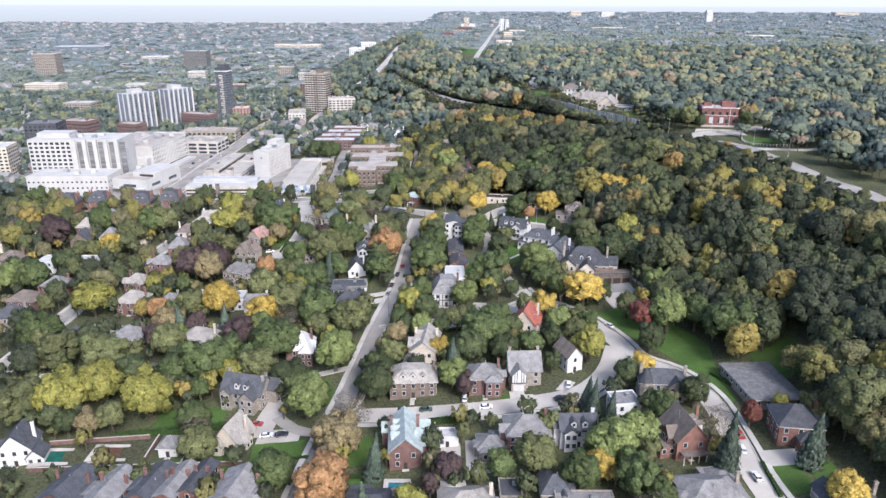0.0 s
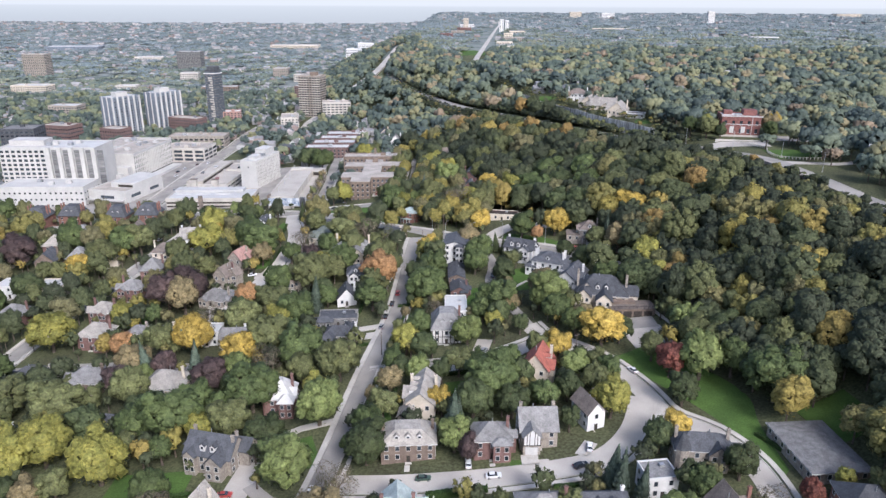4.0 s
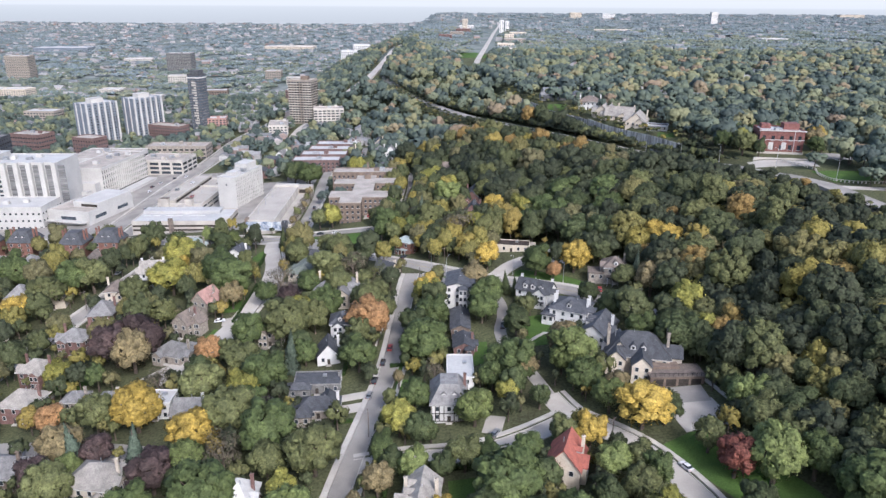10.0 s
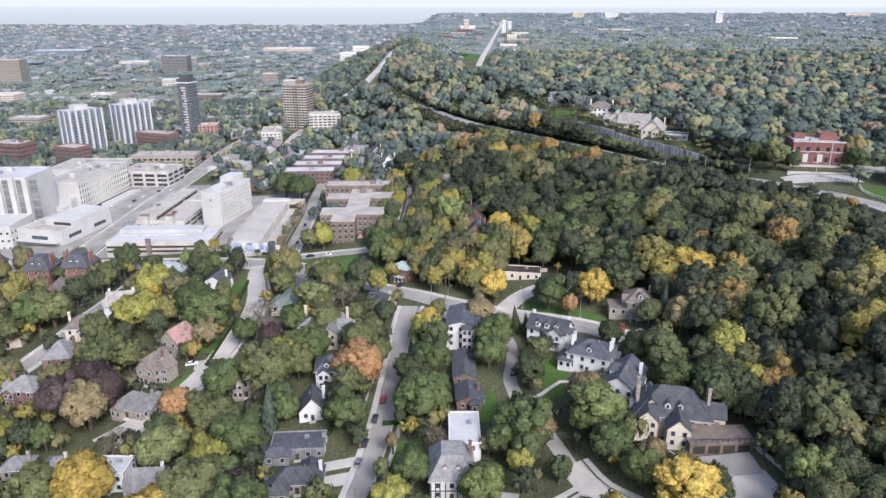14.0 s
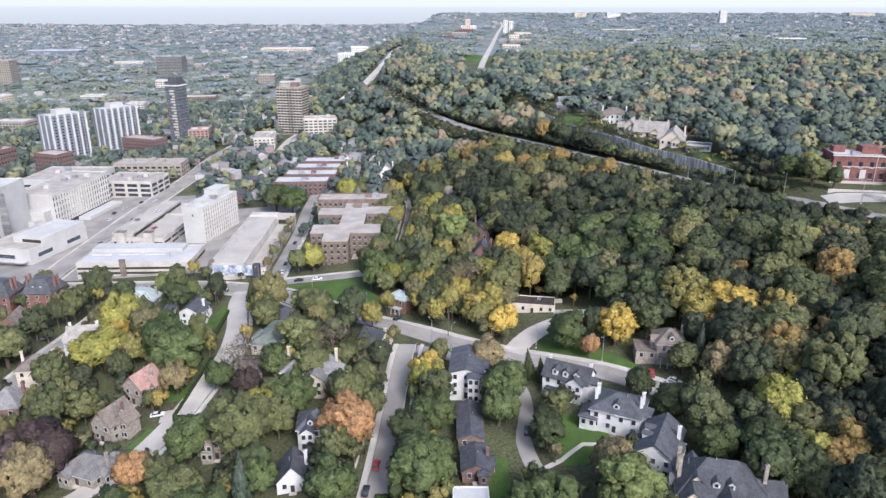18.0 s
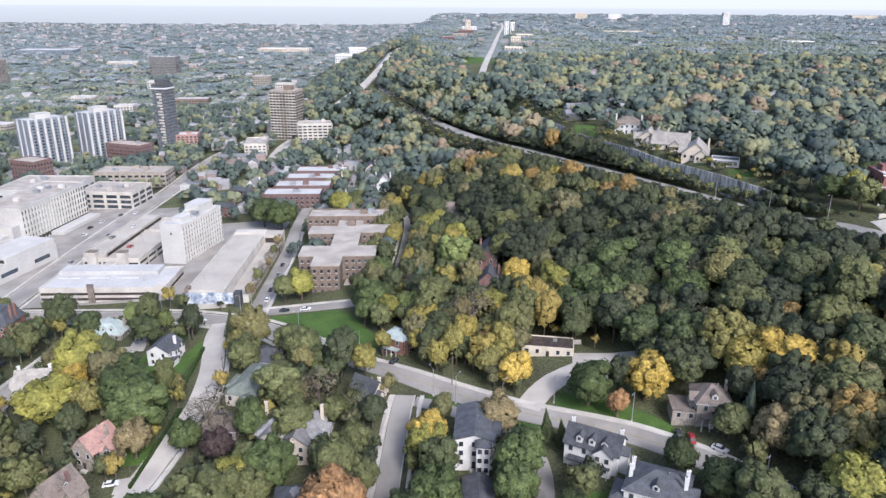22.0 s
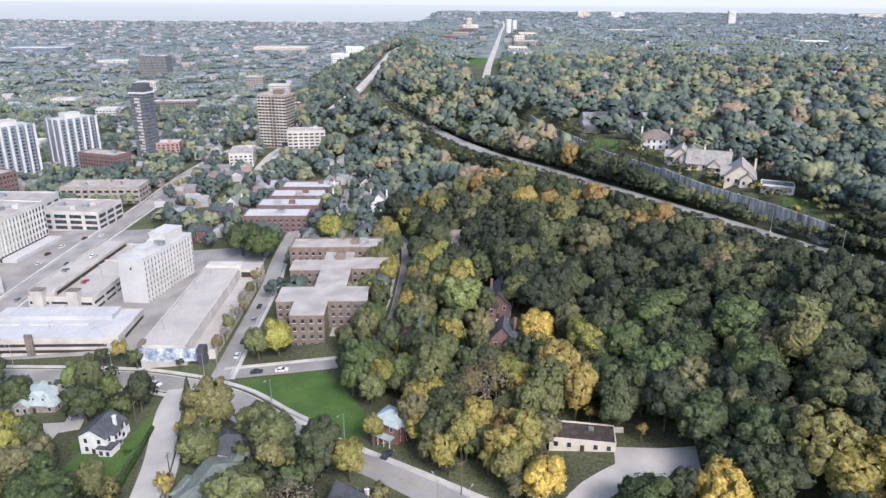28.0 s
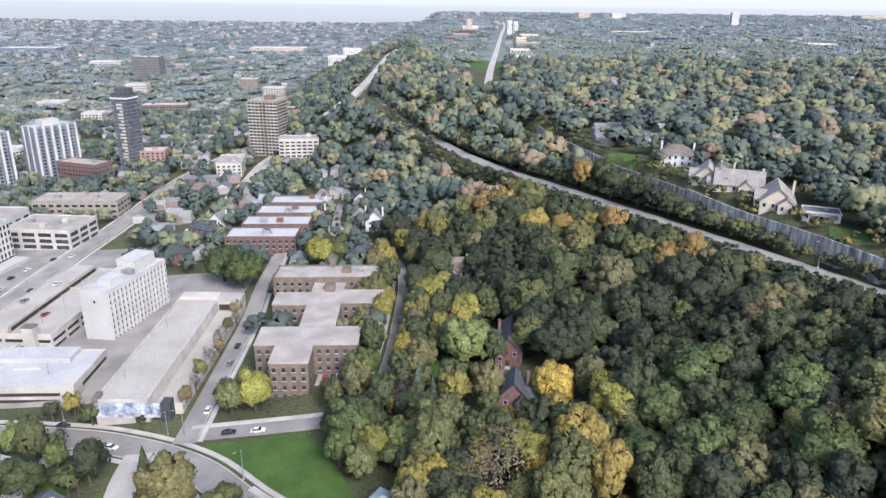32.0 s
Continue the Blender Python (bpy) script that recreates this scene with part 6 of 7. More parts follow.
OPEN = [(77, 284, 6), (75, 290, 5), (-141, 449, 9), (-130, 451, 6), (-107, 423, 7), (-100, 432, 6), (-113, 440, 6), (-81, 449, 7), (-81, 350, 6), (-77, 366, 5), (-76, 390, 5), (-85, 457, 6), (-58, 437, 5), (-40, 424, 5), (6, 338, 6.5), (6, 327, 6), (7, 350, 5), (-66, 413, 6), (-66, 398, 5), (-100, 322, 8), (-95, 338, 5), (-88, 366, 4), (-47, 366, 6), (-12, 206, 7), (28, 206, 7), (14, 204, 6), (-42, 283, 6), (-45, 298, 6), (4, 196, 5), (14, 195, 4.5), (23, 197, 4.5), (34, 196, 4.5), (-4, 190, 4), (20, 190, 4), (-94, 478, 4), (8, 494, 7), (17, 470, 6), (19, 499, 5), (-5, 500, 5), (30, 488, 6)]   # (x, y, radius) kept in sight


def tree(x, y, r, colour, shape="round", height=0.0, seed=0, label="", group=""):
    """A tree with trunk and crown; r is the crown's radius and height the whole tree's."""
    r = r * 1.03
    for a, b, c in OPEN:
        # step aside until the crown leaves the view open
        away = math.hypot(x - a, y - b)
        if away < c + r * 0.4:
            x, y = a + (x - a) / (away + 0.01) * (c + r * 0.7), b + abs(y - b) / (away + 0.01) * (c + r * 0.7)
    for p, half in WAYS:
        # keep the stem and most of the crown off the carriageways
        q = p[np.argmin((p[:, 0] - x) ** 2 + (p[:, 1] - y) ** 2)]
        away = math.hypot(x - q[0], y - q[1])
        if 0.01 < away < half + 0.55 * r:
            x, y = q[0] + (x - q[0]) / away * (half + 0.55 * r), q[1] + (y - q[1]) / away * (half + 0.55 * r)
    h = height or (r * 1.5 + 4.5 if shape != "cone" else r * 4.2)
    key = (shape, seed % (5 if shape == "round" else 2), colour)
    if key not in CROWNS:
        q = {"round": FINE, "cone": FINE_CONE, "bare": FINE_BARE, "tall": TALL}[shape][key[1]]
        CROWNS[key] = quad_mesh("crown", q, [LEAVES[colour]])
    words = {"dark": "dark green", "green": "green", "light": "light green", "olive": "olive green", "lime": "yellow-green", "gold": "golden yellow", "orange": "orange", "rust": "rusty brown", "red": "dark red", "purple": "purple-leaved", "spruce": "blue-green", "bare": "thin greyish"}[colour]
    ob = root("tree", x, y, random.uniform(0, 360), label or f"{words} {'conifer' if shape == 'cone' else 'broadleaf tree'} in autumn {'needle' if shape == 'cone' else 'leaf'}", "tree", group)
    part("trunk", STEM if shape == "cone" else TRUNKS[seed % 3], None, ob, at=Matrix.Diagonal((h * 0.8, h * 0.8, h * 0.95, 1)))
    half = h / 2 - 0.3 if shape == "cone" else (h - 1.4) / 2
    if shape == "round":
        half = min(half, r * 1.22)
    zc = h - half
    part("crown", CROWNS[key], None, ob, at=Matrix.Translation((0, 0, zc)) @ pose(0, 0, 0, random.uniform(-7, 7), random.uniform(-7, 7)) @ Matrix.Diagonal((r * random.uniform(0.88, 1.15), r * random.uniform(0.88, 1.15), half, 1)))
    SPOTS.append((x, y, r))
    return ob


KEPT = {}


def clear_of(x, y, r, trees=True, gap=0.75, back=0.32):
    """Whether a crown of radius r at (x, y) stands free of houses, lawns, ways and other trees."""
    for p, half in WAYS:
        if np.min((p[:, 0] - x) ** 2 + (p[:, 1] - y) ** 2) < (half + r * max(0.45, back * 0.7)) ** 2:
            return False
    if len(KEEP_OFF) not in KEPT:
        KEPT.clear()
        KEPT[len(KEEP_OFF)] = np.array(KEEP_OFF + OPEN)
    k = KEPT[len(KEEP_OFF)]
    if np.any((k[:, 0] - x) ** 2 + (k[:, 1] - y) ** 2 < (k[:, 2] + r * back) ** 2):
        return False
    if trees and SPOTS:
        s = np.array(SPOTS)
        if np.any((s[:, 0] - x) ** 2 + (s[:, 1] - y) ** 2 < ((s[:, 2] + r) * gap) ** 2):
            return False
    return True


def grove(name, spots, bases, material, label, tint_of, tall=1.25, trunks=False, perch=1.05, short=False):
    """Many crowns too many to count, joined into one mesh: spots are (x, y, radius)."""
    rng = np.random.default_rng(len(spots))
    spots = np.array(spots)
    z = ground(spots[:, 0], spots[:, 1])
    if short:
        u = (spots[:, 0] - foot_x(spots[:, 1])) / (brow_x(spots[:, 1]) - foot_x(spots[:, 1]))
        spots[:, 2] = np.minimum(spots[:, 2], np.where(spots[:, 1] < 500, np.interp(u, (0.5, 0.66, 0.8), (9.0, 5.6, 2.6)), 9.0))
    # crowns just below the cliff road stay low enough to leave it in sight
    ry = np.array(CLIFF_ROAD)
    off = (np.interp(spots[:, 1], ry[:, 1], ry[:, 0]) - spots[:, 0]) * 0.9
    room = (np.interp(spots[:, 1], ry[:, 1], ry[:, 2]) + 0.38 * off - z - 2) / (2.1 * tall)
    low = (off > 0) & (off < 28) & (spots[:, 1] > 425) & (spots[:, 1] < 1060)
    spots[:, 2] = np.where(low, np.clip(np.minimum(spots[:, 2], room), 1.0, None), spots[:, 2])
    quads, tints = [], []
    which = rng.integers(0, len(bases), len(spots))
    for b, base in enumerate(bases):
        s = spots[which == b]
        if not len(s):
            continue
        zz = z[which == b]
        a = rng.uniform(0, 2 * math.pi, len(s))
        c, sn = np.cos(a)[:, None, None], np.sin(a)[:, None, None]
        r = s[:, 2][:, None, None]
        hz = r * tall * rng.uniform(0.8, 1.15, (len(s), 1, 1))
        x = (base[None, ..., 0] * c - base[None, ..., 1] * sn) * r + s[:, 0][:, None, None]
        y = (base[None, ..., 0] * sn + base[None, ..., 1] * c) * r + s[:, 1][:, None, None]
        w = base[None, ..., 2] * hz + hz * perch + zz[:, None, None] + 2.0
        mx = base[None, ..., 3] * c - base[None, ..., 4] * sn
        my = base[None, ..., 3] * sn + base[None, ..., 4] * c
        mz = np.broadcast_to(base[None, ..., 5], mx.shape)
        quads.append(np.stack([x, y, w, mx, my, mz], -1).reshape(-1, base.shape[1], 6))
        tints.append(np.repeat(tint_of(rng, s), len(base)))
    me = quad_mesh(name, np.concatenate(quads), [material], np.concatenate(tints))
    ob = tagged(new(name, me), label, "trees", kind="stuff")
    if trunks:
        sh = []
        for k, (x, y, r) in enumerate(spots):
            h = z[k] + r * 1.5
            for m in range(4):
                a0, a1 = m * math.pi / 2, (m + 1) * math.pi / 2
                sh.append([(x + 0.35 * math.cos(a0), y + 0.35 * math.sin(a0), z[k] - 0.3), (x + 0.35 * math.cos(a1), y + 0.35 * math.sin(a1), z[k] - 0.3), (x + 0.18 * math.cos(a1), y + 0.18 * math.sin(a1), h), (x + 0.18 * math.cos(a0), y + 0.18 * math.sin(a0), h)])
        tagged(new(name + "_trunks", quad_mesh("trunks", np.array(sh), [BARK])), "grey-brown trunks under the wood's crowns", "trunks", kind="stuff")
    return ob


def patchy(rng, s, low=0.0, high=1.0, power=1.0):
    """A tint a tree: chance, drawn together in drifts."""
    drift = np.array([noise.noise(Vector((x / 60, y / 60, 3.1))) for x, y, r in s])
    v = rng.uniform(0, 1, len(s)) ** power
    return np.clip(low + (high - low) * np.clip(v + drift * 0.25, 0, 1), 0, 1)



# trees that stand out by their colour or size
for k, (x, y, r) in enumerate(((-147, 210, 9.5), (-76, 182, 6.3), (-38, 260, 9.0), (-67, 282, 9.5), (-62, 342, 9.5), (-20, 234, 4.7), (26, 165, 6.4), (-161, 400, 9.5), (-181, 383, 8.6), (-155, 252, 7.9), (-133, 243, 9.0), (-112, 253, 8.0), (-84, 303, 7.7), (-47, 375, 7.1), (-55, 394, 7.4), (34, 264, 4.7), (-52, 420, 6.8), (-72, 408, 5.7), (102, 358, 8.8), (-23, 352, 4.2), (-58, 362, 4.5), (-36, 381, 4.3),)):
    tree(x, y, r, "olive", "round", seed=k)
for k, (x, y, r) in enumerate(((-7, 460, 8.4), (-2, 420, 6.8), (-59, 623, 7.0), (-73, 485, 5.7), (-73, 418, 4.8), (-60, 430, 5.3), (-23, 501, 4.4), (33, 458, 5.7), (99, 435, 9.3), (93, 402, 9.0),)):
    tree(x, y, r, "olive", "round", seed=k)
for k, (x, y, r) in enumerate(((-134, 213, 9.5), (-125, 220, 9.5), (-103, 210, 9.5), (-126, 391, 9.5), (-132, 420, 9.5), (-142, 317, 5.1), (-164, 298, 9.5), (-59, 353, 6.8), (53, 225, 7.2), (103, 185, 2.7), (-7, 361, 5.4), (92, 332, 8.0), (-9, 552, 8.8), (5, 536, 6.9), (16, 442, 7.1), (43, 462, 7.8), (-66, 617, 8.2), (-66, 487, 6.6),)):
    tree(x, y, r, "lime", "round", seed=k)
for k, (x, y, r) in enumerate(((-89, 231, 9.5), (-83, 198, 6.1), (-46, 166, 6.3), (-66, 244, 9.5), (-54, 272, 8.7), (-97, 386, 9.5), (-8, 318, 9.1), (10, 332, 8.0), (16, 241, 9.5), (22, 301, 8.4), (104, 228, 9.5), (67, 185, 5.2), (16, 164, 4.2), (37, 158, 5.3), (51, 153, 5.9), (-289, 476, 9.3), (-174, 398, 9.5), (-210, 409, 9.5), (-209, 329, 9.4), (-176, 267, 9.5), (-63, 306, 7.6), (-60, 377, 6.5), (-15, 263, 4.7),)):
    tree(x, y, r, "green", "round", seed=k)
for k, (x, y, r) in enumerate(((-5, 342, 6.5), (97, 244, 7.0), (-105, 396, 9.5), (-79, 373, 5.2), (-50, 356, 7.3), (-77, 338, 7.4), (13, 343, 6.0), (41, 383, 7.0), (-43, 400, 4.2), (-31, 461, 8.0), (44, 437, 7.1), (58, 432, 9.5), (66, 463, 9.5), (-97, 599, 9.5), (-30, 502, 4.9), (53, 454, 7.2), (84, 443, 9.3), (81, 421, 9.0), (2, 459, 4.9),)):
    tree(x, y, r, "green", "round", seed=k)
for k, (x, y, r) in enumerate(((-46, 203, 8.3), (-37, 233, 8.7), (9, 278, 6.4), (45, 249, 5.5), (44, 305, 8.6), (91, 273, 6.4), (86, 244, 9.5), (48, 168, 7.7), (56, 172, 6.7), (-221, 330, 8.5), (6, 499, 9.2), (-16, 454, 5.6), (-134, 469, 4.6), (-117, 460, 3.9),)):
    tree(x, y, r, "light", "round", seed=k)
for k, (x, y, r) in enumerate(((-35, 159, 7.5), (-91, 326, 5.9), (-130, 290, 5.0), (-30, 340, 8.8), (48, 376, 3.1), (10, 413, 3.5),)):
    tree(x, y, r, "orange", "round", seed=k)
for k, (x, y, r) in enumerate(((-34, 179, 7.5), (-110, 322, 9.5), (15, 371, 6.3), (-119, 274, 6.6), (-19, 249, 4.1), (-92, 372, 5.3), (84, 354, 7.8), (42, 317, 6.5), (91, 477, 9.5),)):
    tree(x, y, r, "rust", "round", seed=k)
for k, (x, y, r) in enumerate(((-29, 196, 5.3), (82, 175, 5.1), (-73, 380, 7.2), (-42, 391, 6.7), (8, 434, 8.6),)):
    tree(x, y, r, "bare", "bare", seed=k)
for k, (x, y, r) in enumerate(((-20, 169, 3.8), (3, 222, 4.1), (46, 194, 3.4), (101, 161, 4.3), (81, 365, 3.8), (-13, 481, 4.1), (-8, 479, 3.3),)):
    tree(x, y, r, "spruce", "cone", seed=k)
for k, (x, y, r) in enumerate(((-45, 248, 4.6),)):
    tree(x, y, r, "lime", "tall", seed=k)
for k, (x, y, r) in enumerate(((-82, 274, 7.1), (-101, 288, 8.9), (-187, 370, 7.1), (-7, 367, 5.6), (55, 270, 8.0), (-2, 235, 3.7), (100, 143, 5.4), (-128, 408, 5.7), (15, 356, 4.6), (58, 383, 6.9), (95, 378, 7.7), (29, 476, 7.3), (20, 394, 6.1), (62, 388, 5.7), (-108, 463, 2.6), (20, 437, 4.9),)):
    tree(x, y, r, "gold", "round", seed=k)
for k, (x, y, r) in enumerate(((-84, 257, 6.8), (-127, 332, 9.5), (11, 202, 3.8), (1, 164, 4.3), (-4, 159, 2.6), (-229, 390, 9.2), (-67, 368, 5.0), (-118, 337, 9.5), (-15, 342, 2.3), (-18, 482, 3.7),)):
    tree(x, y, r, "purple", "round", seed=k)
for k, (x, y, r) in enumerate(((27, 332, 5.0), (62, 207, 4.8), (-21, 210, 7.2), (-201, 348, 7.6), (-117, 232, 6.6), (-56, 222, 5.1), (-10, 267, 5.2), (26, 245, 5.6), (-12, 337, 5.8), (75, 229, 5.2), (82, 310, 7.7), (-10, 327, 5.7), (65, 341, 5.5), (58, 351, 4.6), (-120, 448, 5.8), (-148, 457, 5.6), (-112, 608, 9.5), (69, 438, 8.0), (63, 409, 8.1), (74, 399, 8.7),)):
    tree(x, y, r, "dark", "round", seed=k)
for k, (x, y, r) in enumerate(((77, 247, 5.8), (92, 181, 3.2),)):
    tree(x, y, r, "red", "round", seed=k)
for k, (x, y, r) in enumerate(((32, 182, 3.9), (-28, 367, 5.2),)):
    tree(x, y, r, "olive", "tall", seed=k)
for k, (x, y, r) in enumerate(((80, 193, 5.1),)):
    tree(x, y, r, "dark", "tall", seed=k)
for k, (x, y, r) in enumerate(((25, 367, 2.6), (30, 365, 2.2), (-88, 448, 3.1),)):
    tree(x, y, r, "dark", "cone", seed=k)
for k, (x, y, r) in enumerate(((-30, 383, 5.1),)):
    tree(x, y, r, "olive", "bare", seed=k)
for k, (x, y, r, c) in enumerate(((22, 292, 5.0, "dark"), (28, 300, 4.6, "rust"), (16, 297, 5.2, "green"), (45, 291, 6.0, "green"), (31, 285, 3.2, "dark"), (55, 287, 4.0, "rust"), (40, 304, 5.0, "light"), (24, 312, 4.6, "dark"), (20, 288, 3.6, "lime"), (66, 272, 4.4, "dark"), (46, 300, 4.2, "green"), (74, 258, 5.0, "olive"), (12, 255, 4.5, "green"), (-1, 253, 4.2, "dark"), (50, 240, 4.5, "olive"), (56, 246, 4.2, "green"))):
    tree(x, y, r, c, "round", seed=k)

# large trees round the brick villa
for k, (x, y, r, c) in enumerate(((163, 466, 6.4, "olive"), (156, 476, 6.0, "green"), (169, 460, 4.0, "dark"), (167, 480, 5.5, "lime"), (200, 462, 4.6, "green"), (206, 476, 5.6, "rust"), (196, 492, 6.2, "lime"), (182, 496, 6.0, "green"), (212, 484, 6.0, "gold"), (170, 494, 5.4, "dark"))):
    tree(x, y, r, c, seed=k, label=f"large tree beside the brick villa in {'dull green' if c in ('olive', 'green', 'dark') else 'yellowing'} leaf", group="trees round the brick villa")

for x, y, r, c, sh in ((38.5, 220, 3.2, "dark", "tall"), (4.5, 224, 3.0, "spruce", "cone"), (8, 219, 2.8, "dark", "tall"), (47, 190, 3.6, "spruce", "cone"), (52, 187, 3.0, "spruce", "cone"), (-34, 453, 5.0, "green", "round"), (-27, 446, 4.6, "olive", "round"), (-36, 465, 6.0, "dark", "round"), (-24, 453, 5.6, "lime", "round"), (-30, 470, 5.2, "green", "round"), (-40, 483, 4.6, "olive", "round")):
    tree(x, y, r, c, sh, seed=int(x * x))
for k in range(9):
    tree(-90, 492 + 9 * k, (2.4, 2.0, 2.8)[k % 3], ("rust", "bare", "olive", "bare")[k % 4], "bare" if k % 2 else "round", seed=k, label="thin brownish bush beside the garage wall", group="bushes along the garage")

# low street trees beside the straight street
line = curve_through(A, 11.0)
for k in range(3, len(line) - 3):
    dx, dy = line[k + 1] - line[k]
    n = math.hypot(dx, dy)
    if abs(line[k][1] - 201) > 9 and abs(line[k][1] - 263) > 8:
        tree(line[k][0] + dy / n * (5.4 + k % 3 * 0.5), line[k][1] - dx / n * 5.4, (2.2, 2.7, 1.9, 2.5)[k % 4], ("olive", "rust", "dark", "olive", "green")[k % 5], seed=k, group="street trees by the straight street")

# garden and street trees in the lower town
rng = random.Random(5)
hues = ["dark"] * 5 + ["green"] * 6 + ["light"] * 3 + ["olive"] * 5 + ["lime"] * 3 + ["gold", "rust", "purple", "bare", "bare", "spruce"]
more = []
made = tries = 0
while made + len(more) < 215 and tries < 9000:
    tries += 1
    y = rng.uniform(140, 480)
    x = rng.uniform(-0.62 * y - 15, min(float(foot_x(y)) + 4, 0.5 * y + 30))
    r = rng.choice((4.2, 4.8, 5.4, 6.0, 6.6, 7.2) if tries < 4500 else (2.8, 3.4, 4.0, 4.4))
    if clear_of(x, y, r, gap=0.64, back=0.9):
        k = rng.choice(hues)
        if y < 330 and x > -130 and made < 100:
            tree(x, y, r, k, "cone" if k == "spruce" else "bare" if k == "bare" else rng.choice(("round", "round", "tall")), seed=rng.randrange(9), group="garden trees of the lower town")
            made += 1
        else:
            more.append((x, y, r))
            SPOTS.append((x, y, r))


def fill(n, box, radius, gap, seed, inside=None, trees=True, limit=12):
    """Spots for crowns in a stretch of the plan, by chance, standing free."""
    rg = random.Random(seed)
    out, cell, have = [], max(radius) * 2, {}
    tries = 0
    while len(out) < n and tries < n * limit:
        tries += 1
        x, y = rg.uniform(box[0], box[1]), rg.uniform(box[2], box[3])
        if inside and not inside(x, y):
            continue
        r = rg.uniform(*radius)
        ci, cj = int(x // cell), int(y // cell)
        if any((a - x) ** 2 + (b - y) ** 2 < ((c + r) * gap) ** 2 for i in (-1, 0, 1) for j in (-1, 0, 1) for a, b, c in have.get((ci + i, cj + j), ())):
            continue
        if not clear_of(x, y, r, trees, gap):
            continue
        out.append((x, y, r))
        have.setdefault((ci, cj), []).append((x, y, r))
    return out


def in_view(x, y):
    return abs(x) < 0.66 * y + 70


def on_slope(x, y):
    f, b = float(foot_x(y)), float(brow_x(y))
    top = 0.9 if y < 480 else 1.0 if y > 800 else 0.86
    return f - 3 < x < f + (b - f) * top - 2 and in_view(x, y)


def on_top(x, y):
    return x > float(brow_x(y)) + (4 if y < 690 else -6) and in_view(x, y)


def in_town(x, y):
    return x < float(foot_x(y)) - 2 and in_view(x, y)


WOOD = [crown_round(60 + s, 24 + 3 * s, 430, 0.06) for s in range(5)]
PLAT = [crown_round(90 + s, 18, 110, 0.07, level=0, loose=1.15, plump=1.22) for s in range(4)]
BUSH = [crown_round(65 + s, 7, 90, 0.12, level=0) for s in range(3)]
SMALL = [crown_round(70 + s, 12, 30, 0.07, level=0, loose=1.12, plump=1.3) for s in range(5)]
FAR = [crown_patch(80 + s, 14, 5) for s in range(6)]
TINY = [crown_round(75 + s, 4, 16, 0.25, level=0) for s in range(3)]
town_tint = lambda g, s: patchy(g, s, 0.2, 0.97)


def slope_tint(g, s):
    """Dark green wood, turning yellow and orange in a belt below the cliff road."""
    u = (s[:, 0] - foot_x(s[:, 1])) / (brow_x(s[:, 1]) - foot_x(s[:, 1]))
    belt = np.interp(u, (0.3, 0.45, 0.75, 0.85), (0, 1, 1, 0)) * np.interp(s[:, 1], (470, 540, 760, 860), (0, 1, 1, 0))
    # tints lowered from y 450 to 570: the slope's shade put into leaf colour
    return np.clip(patchy(g, s, 0.02, 1.0, 1.3) * np.interp(s[:, 1], (400, 450, 570, 650), (1.06, 0.76, 0.76, 1.0)) + belt * g.uniform(0.0, 0.46, len(s)), 0, 1)



bright_tint = lambda g, s: patchy(g, s, 0.4, 0.96, 1.0)


def in_streets(x, y):
    return in_town(x, y) and not (-330 < x < -190 and 482 < y < 725) and not (-191 < x < -88 and y < 622)


def on_cliff(x, y):
    return 0.7 < (x - float(foot_x(y))) / float(brow_x(y) - foot_x(y)) < (0.885 if y > 500 else 1.06)


def house_spots(n, seed, x0, x1, y0, y1, test, power=1.0, grow=0.0):
    g = np.random.default_rng(seed)
    y = y0 + (y1 - y0) * g.uniform(0, 1, n) ** power
    x = x0 + (x1 - x0) * g.uniform(0, 1, n)
    y = np.round(y / 34) * 34 + g.normal(0, 3 + 6 * np.clip((y - 900) / 800, 0, 1), n) + 0.12 * x % 17
    s = g.uniform(0.8, 1.3, n) * (1 + grow * y / 4000)
    ok = [test(a, b) and clear_of(a, b, 7 * c, False) for a, b, c in zip(x, y, s)]
    return np.stack([x, y, s], 1)[ok]


TOWN_SPOTS = house_spots(1300, 31, -780, -60, 500, 1250, in_streets)
PLATEAU_SPOTS = house_spots(800, 32, 80, 900, 420, 1250, lambda x, y: on_top(x, y) and not (x < 330 and y < 680))
for x, y, k in (*TOWN_SPOTS, *PLATEAU_SPOTS):
    KEEP_OFF.extend([(x, y, 5.0 * k), (x, y - 7 * k, 2.5 * k)])


grove("garden_trees", more, WOOD, WOODS, "mixed garden trees of the lower town", town_tint, trunks=True)
grove("shrubs_and_small_trees", fill(900, (-330, 90, 125, 490), (1.6, 3.8), 0.42, 11, in_town), BUSH, WOODS, "mixed shrubs and small garden trees", town_tint, trunks=True)
grove("slope_woods_low", fill(560, (60, 330, 110, 350), (4.6, 9.0), 0.45, 12, on_slope, limit=16), WOOD, WOODS, "dense autumn wood on the lower escarpment", slope_tint, 1.1, trunks=True, short=True)
grove("slope_woods_near", fill(470, (-40, 250, 345, 640), (4.6, 9.0), 0.46, 18, on_slope), WOOD, WOODS, "dense autumn wood climbing the escarpment", slope_tint, 1.05, trunks=True, short=True)
# the paler park tints bring haze into the far slope's colour
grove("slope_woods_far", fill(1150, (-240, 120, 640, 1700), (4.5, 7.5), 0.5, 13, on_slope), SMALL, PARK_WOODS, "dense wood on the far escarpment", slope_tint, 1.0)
WAYS[:] = [w for w in WAYS if w is not VERGE]
